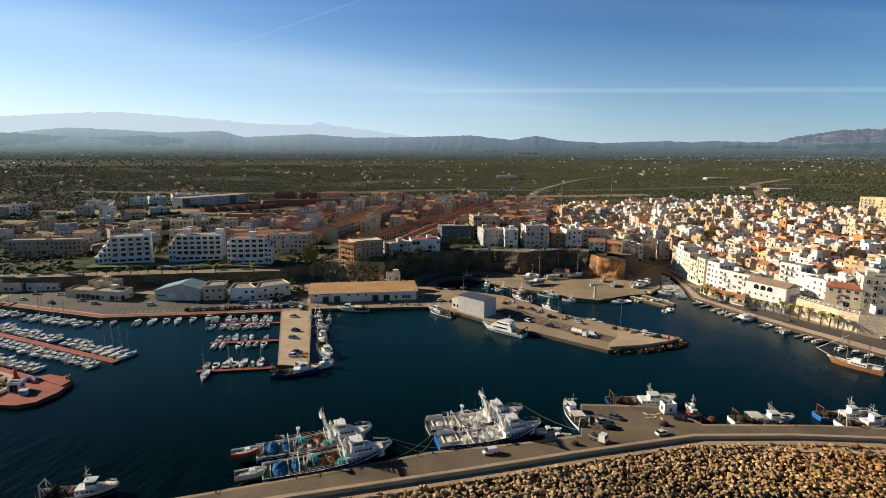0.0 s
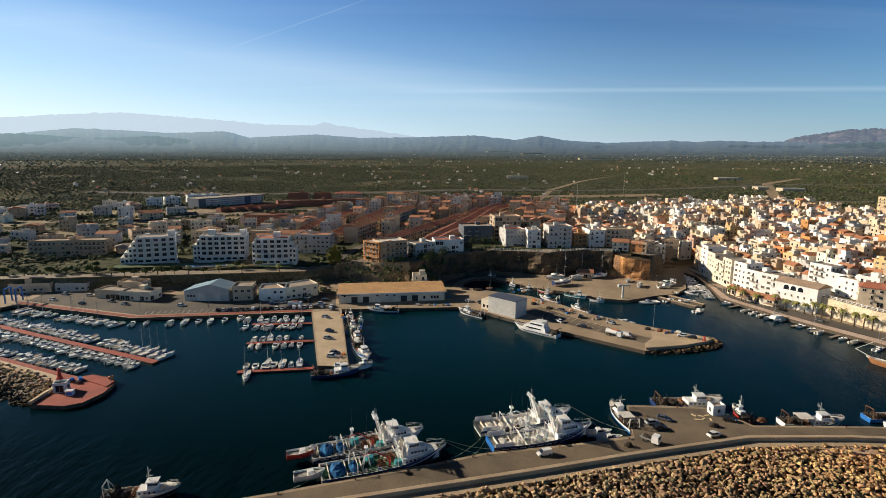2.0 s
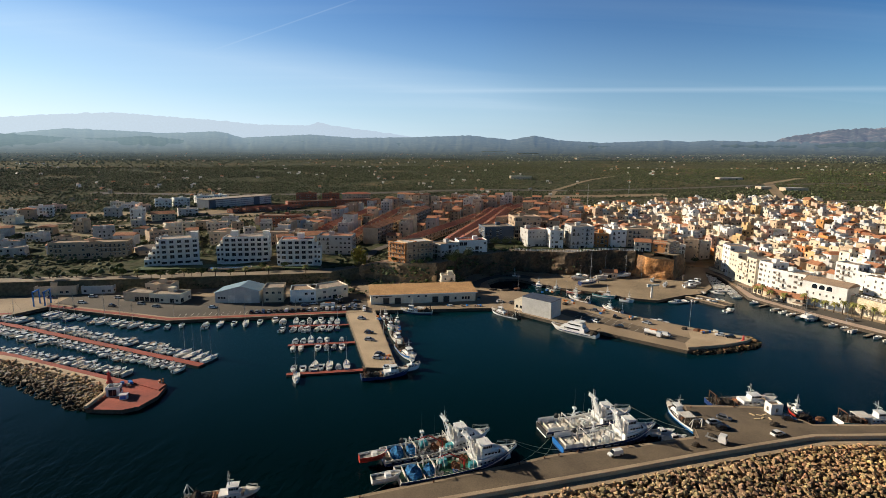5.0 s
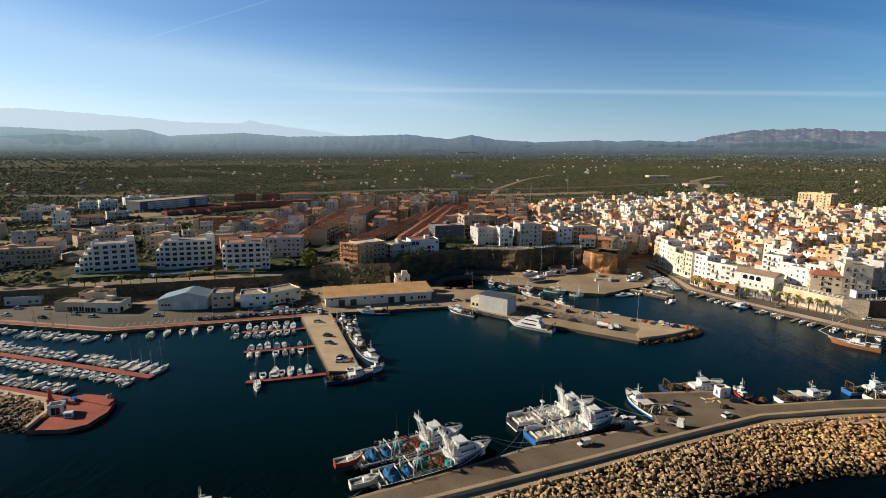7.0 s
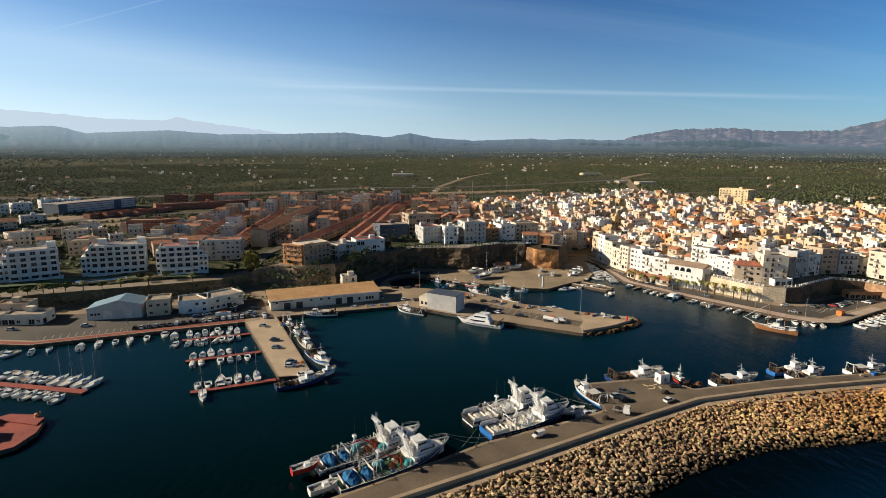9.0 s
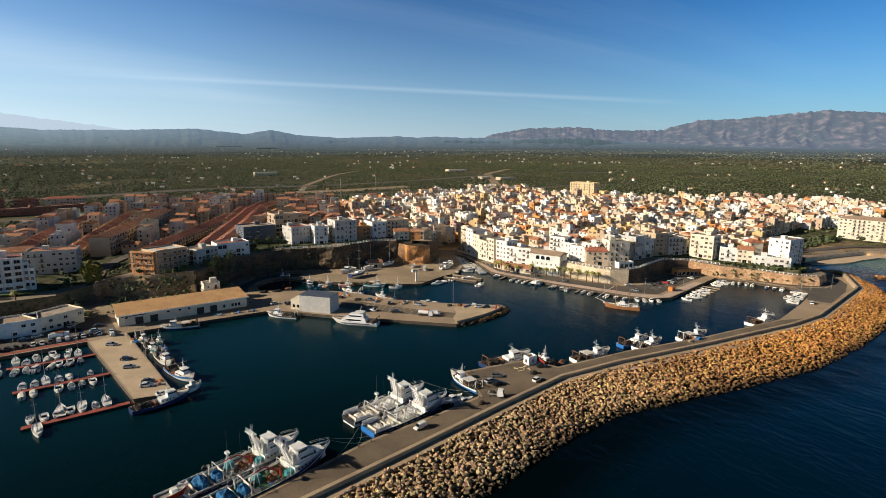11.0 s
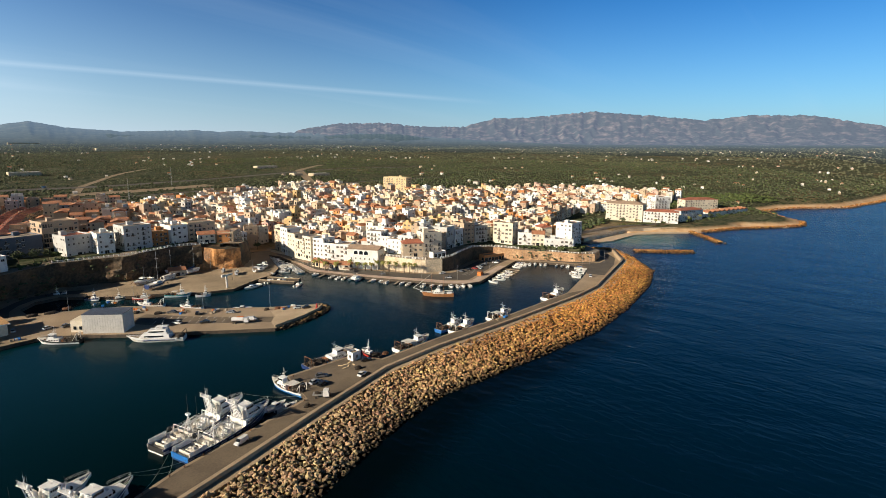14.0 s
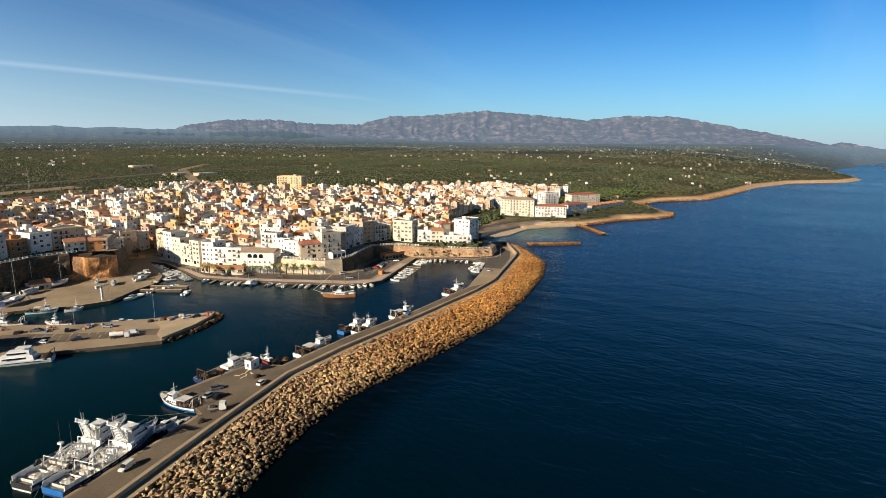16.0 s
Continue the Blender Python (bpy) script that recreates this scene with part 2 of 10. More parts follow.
    sh.inputs["To Min"].default_value, sh.inputs["To Max"].default_value = 0.9, 0.0
    l.new(ds.outputs["Value"], sh.inputs["Value"])
    ms = n.new("ShaderNodeMix")
    ms.data_type = "RGBA"
    l.new(sh.outputs["Result"], ms.inputs["Factor"])
    l.new(mo.outputs["Result"], ms.inputs["A"])
    ms.inputs["B"].default_value = (0.045, 0.12, 0.115, 1)
    # the base colour darkens near the boulders' toe, with an uneven edge
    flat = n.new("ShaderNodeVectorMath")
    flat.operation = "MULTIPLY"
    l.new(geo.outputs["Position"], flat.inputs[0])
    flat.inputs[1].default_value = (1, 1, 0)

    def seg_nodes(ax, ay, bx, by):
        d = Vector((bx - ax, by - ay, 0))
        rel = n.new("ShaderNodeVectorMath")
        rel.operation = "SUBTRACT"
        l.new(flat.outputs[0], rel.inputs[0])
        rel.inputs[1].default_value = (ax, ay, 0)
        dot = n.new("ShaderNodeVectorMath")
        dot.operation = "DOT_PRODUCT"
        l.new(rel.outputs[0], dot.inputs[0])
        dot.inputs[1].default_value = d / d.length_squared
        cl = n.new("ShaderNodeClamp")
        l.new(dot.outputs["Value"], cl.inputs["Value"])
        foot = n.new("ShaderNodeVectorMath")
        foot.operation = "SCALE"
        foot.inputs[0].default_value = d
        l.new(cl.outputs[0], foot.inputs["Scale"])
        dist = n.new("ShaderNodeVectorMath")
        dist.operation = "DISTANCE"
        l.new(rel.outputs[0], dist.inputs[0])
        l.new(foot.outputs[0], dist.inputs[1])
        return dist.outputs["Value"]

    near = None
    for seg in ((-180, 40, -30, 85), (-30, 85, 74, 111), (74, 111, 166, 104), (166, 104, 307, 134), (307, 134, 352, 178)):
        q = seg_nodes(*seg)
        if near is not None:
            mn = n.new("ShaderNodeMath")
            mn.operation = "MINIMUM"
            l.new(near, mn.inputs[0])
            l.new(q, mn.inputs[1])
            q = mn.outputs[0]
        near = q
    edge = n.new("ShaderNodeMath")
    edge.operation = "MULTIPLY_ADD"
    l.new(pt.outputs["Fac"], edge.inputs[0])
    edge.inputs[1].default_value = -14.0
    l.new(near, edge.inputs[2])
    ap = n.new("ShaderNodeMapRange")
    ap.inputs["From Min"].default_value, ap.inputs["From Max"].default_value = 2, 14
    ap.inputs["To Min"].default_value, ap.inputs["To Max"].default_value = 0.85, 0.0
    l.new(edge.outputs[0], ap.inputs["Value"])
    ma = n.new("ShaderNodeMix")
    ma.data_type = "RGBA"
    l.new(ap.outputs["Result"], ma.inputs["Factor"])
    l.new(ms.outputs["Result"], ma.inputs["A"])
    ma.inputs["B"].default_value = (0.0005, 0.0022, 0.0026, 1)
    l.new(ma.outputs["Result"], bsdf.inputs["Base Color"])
    rr = n.new("ShaderNodeMapRange")
    rr.inputs["To Min"].default_value, rr.inputs["To Max"].default_value = 0.17, 0.30
    l.new(pt.outputs["Fac"], rr.inputs["Value"])
    l.new(rr.outputs["Result"], bsdf.inputs["Roughness"])
    return m


def hazed_backdrop_material(name, rock, light_rock, left, right, r0=0.0, r1=1.0, k0=1.0, scale=0.013):
    """Far hills and woods with haze painted in as emission, paler towards the sun and with distance."""
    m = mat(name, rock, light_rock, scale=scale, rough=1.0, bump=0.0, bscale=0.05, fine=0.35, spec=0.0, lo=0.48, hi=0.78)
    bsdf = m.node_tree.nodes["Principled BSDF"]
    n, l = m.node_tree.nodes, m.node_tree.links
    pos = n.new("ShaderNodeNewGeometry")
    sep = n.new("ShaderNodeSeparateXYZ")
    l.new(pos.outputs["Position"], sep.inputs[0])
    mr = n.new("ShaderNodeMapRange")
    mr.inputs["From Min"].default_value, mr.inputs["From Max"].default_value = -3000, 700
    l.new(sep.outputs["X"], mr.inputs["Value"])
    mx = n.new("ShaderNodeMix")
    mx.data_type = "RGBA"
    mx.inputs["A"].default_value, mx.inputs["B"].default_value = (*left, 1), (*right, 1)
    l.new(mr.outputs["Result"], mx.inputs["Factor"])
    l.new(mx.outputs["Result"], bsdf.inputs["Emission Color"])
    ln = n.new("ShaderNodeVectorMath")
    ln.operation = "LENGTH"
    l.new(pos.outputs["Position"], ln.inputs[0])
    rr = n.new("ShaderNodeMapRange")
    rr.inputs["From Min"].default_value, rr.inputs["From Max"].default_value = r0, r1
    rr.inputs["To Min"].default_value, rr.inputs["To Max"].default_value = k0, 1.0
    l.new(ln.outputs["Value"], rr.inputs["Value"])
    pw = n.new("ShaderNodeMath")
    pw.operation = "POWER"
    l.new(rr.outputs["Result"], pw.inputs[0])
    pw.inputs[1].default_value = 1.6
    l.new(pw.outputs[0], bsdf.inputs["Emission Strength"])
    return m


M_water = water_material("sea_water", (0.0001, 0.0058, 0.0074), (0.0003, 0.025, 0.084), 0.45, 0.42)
M_quay = mat("quay_concrete", (0.40, 0.30, 0.195), (0.27, 0.20, 0.13), scale=0.05, bump=0.1, bscale=2.0, fine=0.18)
M_asphalt = mat("asphalt", (0.080, 0.069, 0.056), (0.115, 0.096, 0.076), scale=0.06, bump=0.1, bscale=4, fine=0.2, rough=0.9)
M_redpave = mat("red_paving", (0.35, 0.072, 0.042), (0.25, 0.056, 0.034), scale=0.2, bscale=2.0, fine=0.2)
M_concrete = mat("pale_concrete", (0.44, 0.33, 0.215), (0.34, 0.25, 0.16), scale=0.15, bump=0.1, bscale=3, fine=0.15)
# brown cliff rock with the shade of its south faces darkened into the colour
M_shadecliff = mat("shade_tinted_cliff_rock", (0.135, 0.08, 0.04), (0.04, 0.033, 0.019), scale=0.12, bump=0.9, bscale=0.8, fine=0.45)
M_rock = mat("boulder_rock", (0.47, 0.335, 0.185), (0.27, 0.175, 0.092), scale=0.03, bump=0.5, bscale=2.2, fine=0.28, spread=0.5, random_from="object", rough=0.95)
M_rocks = mat("boulder_rock_far", (0.47, 0.335, 0.185), (0.27, 0.175, 0.092), scale=0.03, bump=0.5, bscale=2.2, fine=0.28, spread=0.5, random_from="island", rough=0.95)
for m_ in (M_rock, M_rocks):
    nn, ll = m_.node_tree.nodes, m_.node_tree.links
    sep_ = nn.new("ShaderNodeSeparateXYZ")
    pos_ = nn.new("ShaderNodeNewGeometry")
    ll.new(pos_.outputs["Position"], sep_.inputs[0])
    mr_ = nn.new("ShaderNodeMapRange")
    mr_.inputs["From Min"].default_value, mr_.inputs["From Max"].default_value = 40, 170
    ll.new(sep_.outputs["X"], mr_.inputs["Value"])
    hs_ = [q for q in nn if q.bl_idname == "ShaderNodeHueSaturation"][0]
    sat_ = nn.new("ShaderNodeMapRange")
    sat_.inputs["To Min"].default_value, sat_.inputs["To Max"].default_value = 1.0, 1.25
    ll.new(mr_.outputs["Result"], sat_.inputs["Value"])
    ll.new(sat_.outputs["Result"], hs_.inputs["Saturation"])
    # wet, weed-grown stone near the waterline
    wet_ = nn.new("ShaderNodeMapRange")
    wet_.inputs["From Min"].default_value, wet_.inputs["From Max"].default_value = 0.5, 1.75
    wet_.inputs["To Min"].default_value, wet_.inputs["To Max"].default_value = 0.92, 0.0
    ll.new(sep_.outputs["Z"], wet_.inputs["Value"])
    wm_ = nn.new("ShaderNodeMix")
    wm_.data_type = "RGBA"
    ll.new(wet_.outputs["Result"], wm_.inputs["Factor"])
    tint_ = nn.new("ShaderNodeMix")
    tint_.data_type, tint_.blend_type = "RGBA", "MULTIPLY"
    ll.new(mr_.outputs["Result"], tint_.inputs["Factor"])
    ll.new(hs_.outputs["Color"], tint_.inputs["A"])
    tint_.inputs["B"].default_value = (1.03, 0.78, 0.56, 1)
    ll.new(tint_.outputs["Result"], wm_.inputs["A"])
    wm_.inputs["B"].default_value = (0.035, 0.024, 0.012, 1)
    ll.new(wm_.outputs["Result"], nn["Principled BSDF"].inputs["Base Color"])
M_wetrock = mat("wet_rock", (0.10, 0.07, 0.045), (0.06, 0.045, 0.03), scale=0.4, bump=0.8, bscale=1.5, rough=0.7)
M_sand = mat("beach_sand", (0.58, 0.44, 0.29), (0.50, 0.37, 0.245), scale=0.1, bscale=1.0, fine=0.1)


# ---------------------------------------------------------------- mesh helpers
class Geo:
    """Collects faces and turns them into one mesh."""

    def __init__(self):
        self.v, self.f, self.m = [], [], []

    def add(self, verts, faces, mi=0):
        k = len(self.v)
        self.v.extend(verts)
        self.f.extend([tuple(i + k for i in f) for f in faces])
        self.m.extend([mi] * len(faces))

    def box(self, cx, cy, z0, sx, sy, h, rot=0.0, mi=0, taper=1.0, top=None, off=(0, 0)):
        c, s = math.cos(rot), math.sin(rot)
        vs = []
        for z, k in ((z0, 1.0), (z0 + h, taper)):
            for a, b in ((-1, -1), (1, -1), (1, 1), (-1, 1)):
                x, y = off[0] + a * sx / 2 * k, off[1] + b * sy / 2 * k
                vs.append((cx + x * c - y * s, cy + x * s + y * c, z))
        k = len(self.v)
        self.v.extend(vs)
        fs = [(0, 1, 5, 4), (1, 2, 6, 5), (2, 3, 7, 6), (3, 0, 4, 7), (4, 5, 6, 7), (3, 2, 1, 0)]
        self.f.extend([tuple(i + k for i in f) for f in fs])
        self.m.extend([mi] * 4 + [mi if top is None else top, mi])

    def prism(self, poly, z0, z1, side=0, top=0, bottom=False):
        n = len(poly)
        area = sum(poly[i][0] * poly[(i + 1) % n][1] - poly[(i + 1) % n][0] * poly[i][1] for i in range(n))
        if area < 0:
            poly = poly[::-1]
        k = len(self.v)
        self.v.extend([(x, y, z0) for x, y in poly] + [(x, y, z1) for x, y in poly])
        for i in range(n):
            j = (i + 1) % n
            self.f.append((k + i, k + j, k + n + j, k + n + i))
            self.m.append(side)
        for tri in tessellate_polygon([[Vector((x, y, 0)) for x, y in poly]]):
            a, b, c = [Vector(poly[i]).to_3d() for i in tri]
            if (b - a).cross(c - a).z < 0:
                tri = tri[::-1]
            self.f.append(tuple(k + n + i for i in tri))
            self.m.append(top)
            if bottom:
                self.f.append(tuple(k + i for i in tri[::-1]))
                self.m.append(side)

    def cyl(self, p, q, r0, r1=None, n=8, mi=0, caps=True):
        r1 = r0 if r1 is None else r1
        p, q = Vector(p), Vector(q)
        d = (q - p).normalized()
        a = d.orthogonal().normalized()
        b = d.cross(a)
        ring = [(math.cos(2 * math.pi * i / n), math.sin(2 * math.pi * i / n)) for i in range(n)]
        vs = [tuple(p + (a * c + b * s) * r0) for c, s in ring] + [tuple(q + (a * c + b * s) * r1) for c, s in ring]
        fs = [(i, (i + 1) % n, n + (i + 1) % n, n + i) for i in range(n)]
        if caps:
            fs += [tuple(range(n))[::-1], tuple(range(n, 2 * n))]
        self.add(vs, fs, mi)

    def loft(self, rings, mi=0, close_ends=True, closed=True):
        n = len(rings[0])
        vs = [tuple(p) for r in rings for p in r]
        fs = []
        for k in range(len(rings) - 1):
            for i in range(n if closed else n - 1):
                j = (i + 1) % n
                fs.append((k * n + i, k * n + j, (k + 1) * n + j, (k + 1) * n + i))
        if close_ends:
            fs.append(tuple(range(n))[::-1])
            fs.append(tuple(range((len(rings) - 1) * n, len(rings) * n)))
        self.add(vs, fs, mi)

    def mesh(self, name, mats, smooth=False):
        me = bpy.data.meshes.new(name)
        me.from_pydata(self.v, [], self.f)
        for m in mats:
            me.materials.append(m)
        if len(mats) > 1:
            me.polygons.foreach_set("material_index", np.array(self.m, dtype=np.int32))
        if smooth:
            me.polygons.foreach_set("use_smooth", np.ones(len(self.f), dtype=bool))
        me.update()
        return me

    def make(self, name, mats, parent=None, label="", smooth=False):
        ob = new(name, self.mesh(name, mats, smooth))
        if parent:
            ob.parent = parent
        if label:
            ob["label"] = label
        return ob


def thing(name, x=0.0, y=0.0, z=0.0, rot=0.0, label="", category="", group="", kind=""):
    ob = new(name)
    ob.empty_display_size = 0.5
    ob.matrix_basis = Matrix.Translation((x, y, z)) @ Matrix.Rotation(rot, 4, "Z")
    return tagged(ob, label, category, group, kind)


def structure(ob, label, category):
    return tagged(ob, label, category, "", "structure")


def resample(line, step):
    """Points along a polyline at about equal steps, with the running length."""
    out, run = [], 0.0
    for (x0, y0), (x1, y1) in zip(line[:-1], line[1:]):
        d = math.hypot(x1 - x0, y1 - y0)
        n = max(1, round(d / step))
        for i in range(n):
            out.append((x0 + (x1 - x0) * i / n, y0 + (y1 - y0) * i / n))
    out.append(line[-1])
    return out


def normals(line):
    """Unit normals to the right of a polyline."""
    out = []
    for i in range(len(line)):
        a, b = line[max(i - 1, 0)], line[min(i + 1, len(line) - 1)]
        dx, dy = b[0] - a[0], b[1] - a[1]
        d = math.hypot(dx, dy) or 1
        out.append((dy / d, -dx / d))
    return out


def at_length(line, s):
    """The point and the unit direction at length s of a polyline."""
    for (x0, y0), (x1, y1) in zip(line[:-1], line[1:]):
        d = math.hypot(x1 - x0, y1 - y0)
        if s <= d or (x1, y1) == tuple(line[-1]):
            return (x0 + (x1 - x0) * s / d, y0 + (y1 - y0) * s / d), ((x1 - x0) / d, (y1 - y0) / d)
        s -= d


def length(line):
    return sum(math.hypot(b[0] - a[0], b[1] - a[1]) for a, b in zip(line[:-1], line[1:]))


def inside(poly, x, y):
    hit, n = False, len(poly)
    for i in range(n):
        (x0, y0), (x1, y1) = poly[i], poly[i - 1]
        if (y0 > y) != (y1 > y) and x < (x1 - x0) * (y - y0) / (y1 - y0) + x0:
            hit = not hit
    return hit
# ---------------------------------------------------------------- sea
g = Geo()
N = 96
rad = [0, 150, 400, 900, 2000, 3000]
vs = [(-40, 0, 0)]
for r in rad[1:]:
    vs += [(-40 + r * math.cos(2 * math.pi * i / N), r * math.sin(2 * math.pi * i / N), 0) for i in range(N)]
fs = [(0, 1 + i, 1 + (i + 1) % N) for i in range(N)]
for k in range(len(rad) - 2):
    fs += [(1 + k * N + i, 1 + (k + 1) * N + i, 1 + (k + 1) * N + (i + 1) % N, 1 + k * N + (i + 1) % N) for i in range(N)]
g.add(vs, fs)
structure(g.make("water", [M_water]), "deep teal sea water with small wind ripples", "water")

g = Geo()
g.loft([[(-40 + r * math.cos(2 * math.pi * i / N), r * math.sin(2 * math.pi * i / N), 76 * ((r - 3000) / 1900) ** 2) for i in range(N)] for r in (3000, 3300, 3600, 3900, 4200, 4500, 4700, 4900)], close_ends=False)
far_sea = structure(g.make("backdrop_sea", [M_water], smooth=True), "open blue sea reaching to the horizon", "water")
far_sea.data.flip_normals()

# ---------------------------------------------------------------- ground sheet
COAST = [(-4900, 1300), (-900, 250), (-420, 250), (-273, 281), (-186, 297), (-100, 316), (-80, 330), (-56, 322), (-35, 317), (-10, 340), (18, 354), (53, 343), (80, 351),
         (101, 344), (116, 336), (128, 348), (138, 368), (156, 362), (158, 340), (160, 318), (163, 300), (172, 284), (178, 262), (187, 237), (205, 232),
         (225, 236), (243, 240), (262, 228), (268, 212), (280, 198), (290, 182), (300, 175), (318, 180), (336, 204), (372, 222), (408, 216), (447, 213), (470, 202),
         (498, 176), (525, 158), (587, 143), (612, 112), (640, 104), (679, 110), (720, 150), (767, 169), (828, 156), (910, 94), (1045, 71), (1300, 34), (1519, -31), (1682, -156),
         (1889, -213), (1960, -140), (2323, -200), (2420, -120), (3230, -300), (4209, -400), (4900, -420), (4900, 4900), (-4900, 4900)]
HARD = COAST[2:37]     # harbour front: walls and cliffs stand before the sheet here
HEIGHTS = [(-420, 300, 8), (-273, 300, 7.5), (-186, 312, 8), (-100, 330, 8.5), (-210, 345, 10), (-130, 345, 10.5), (-70, 345, 11), (-50, 345, 14), (0, 365, 15.5),
           (53, 360, 16.5), (100, 365, 17), (146, 380, 3.2), (158, 420, 6), (165, 325, 3.6), (180, 300, 8), (200, 270, 10.5), (215, 250, 10.5), (250, 252, 10.5), (285, 215, 9.5),
           (310, 200, 9), (350, 225, 4), (420, 245, 3.5), (470, 225, 4), (525, 205, 5), (300, 400, 17), (200, 450, 15), (400, 450, 17), (100, 500, 18), (300, 560, 20),
           (0, 600, 20), (-150, 480, 15), (-250, 600, 18), (-450, 500, 14), (550, 320, 11), (700, 260, 9), (640, 150, 5), (850, 250, 9), (1300, 150, 9), (1800, -50, 9),
           (600, 600, 24), (0, 900, 27), (-600, 900, 24), (900, 700, 25), (2600, 100, 16)]
FAR_EL = [(-50, -0.1), (-39, -0.02), (-20, 0.15), (5, 0.34), (25, 0.45), (37, 0.6), (62, 0.44), (78, 0.50), (88, 0.52), (96, 0.25), (110, 0.1)]


def seg_dist(px, py, line, closed=False):
    best = np.full(px.shape, 1e9)
    pts = list(line) + ([line[0]] if closed else [])
    for (x0, y0), (x1, y1) in zip(pts[:-1], pts[1:]):
        dx, dy = x1 - x0, y1 - y0
        t = np.clip(((px - x0) * dx + (py - y0) * dy) / (dx * dx + dy * dy), 0, 1)
        best = np.minimum(best, np.hypot(px - x0 - t * dx, py - y0 - t * dy))
    return best


def in_poly(px, py, poly):
    hit = np.zeros(px.shape, bool)
    for i in range(len(poly)):
        (x0, y0), (x1, y1) = poly[i], poly[i - 1]
        if y0 == y1:
            continue
        hit ^= ((y0 > py) != (y1 > py)) & (px < (x1 - x0) * (py - y0) / (y1 - y0) + x0)
    return hit


def wave(px, py, s):
    return np.sin(px / s + 1.3 * np.sin(py / s * 0.7)) * np.cos(py / s * 1.1 + 0.8 * np.sin(px / s * 0.6))


def land_height(px, py):
    """Height of the natural ground, away from the shore."""
    num, den = np.zeros(px.shape), np.zeros(px.shape)
    for x, y, z in HEIGHTS:
        w = 1 / ((px - x) ** 2 + (py - y) ** 2 + 30) ** 1.6
        num += w * z
        den += w
    near = num / den
    dx, dy = px + 45, py
    r = np.hypot(dx, dy)
    az = np.degrees(np.arctan2(dx, dy))
    el = np.interp(az, [a for a, _ in FAR_EL], [e for _, e in FAR_EL])
    zf = np.maximum(80 + 4800 * np.tan(np.radians(el)), 3)
    k = np.clip((r - 600) / 4200, 0, 1)
    far = 21 + (zf - 21) * k ** 0.9 + 2.2 * wave(px, py, 140) * np.clip((r - 700) / 500, 0, 1)
    b = np.clip((r - 620) / 500, 0, 1)
    b = b * b * (3 - 2 * b)
    b = b * np.clip((106 - az) / 12, 0, 1)
    return near * (1 - b) + far * b


def ground_height(px, py):
    px, py = np.asarray(px, float), np.asarray(py, float)
    h = land_height(px, py)
    ins = in_poly(px, py, COAST)
    d = seg_dist(px, py, COAST, True)
    dh = seg_dist(px, py, HARD)
    low = np.clip((px - 600) / 300, 0, 1) * (1 - np.clip(d / 420, 0, 1) ** 0.8)
    h = h * (1 - low) + np.minimum(h, 8.5) * low
    hard = dh <= d + 0.01
    shore = np.clip(d / (14 + 6 * wave(px, py, 9) + 22 * np.clip((px - 560) / 200, 0, 1)), 0, 1) ** 0.7
    soft = np.where(ins, -0.3 + (h + 0.3) * shore, -np.minimum(4, 0.3 + d * 0.2))
    return np.where(hard, np.where(ins & (d > 7), h, -4.0), soft)


rings = [150.0]
while rings[-1] < 4900:
    r = rings[-1]
    rings.append(r + max(2.6, r * (0.0085 if r < 900 else 0.02)))
angles = np.radians(np.arange(-58, 112, 0.36))
R, A = np.meshgrid(np.array(rings), angles, indexing="ij")
GX, GY = -45 + R * np.sin(A), R * np.cos(A)
GZ = ground_height(GX.ravel(), GY.ravel())
nr, na = GX.shape
idx = np.arange(nr * na).reshape(nr, na)
quads = np.stack([idx[:-1, :-1], idx[1:, :-1], idx[1:, 1:], idx[:-1, 1:]], -1).reshape(-1, 4)
keep = GZ[quads].max(1) > -3.9
me = bpy.data.meshes.new("ground")
me.from_pydata(np.stack([GX.ravel(), GY.ravel(), GZ], 1).tolist(), [], quads[keep][:, ::-1].tolist())


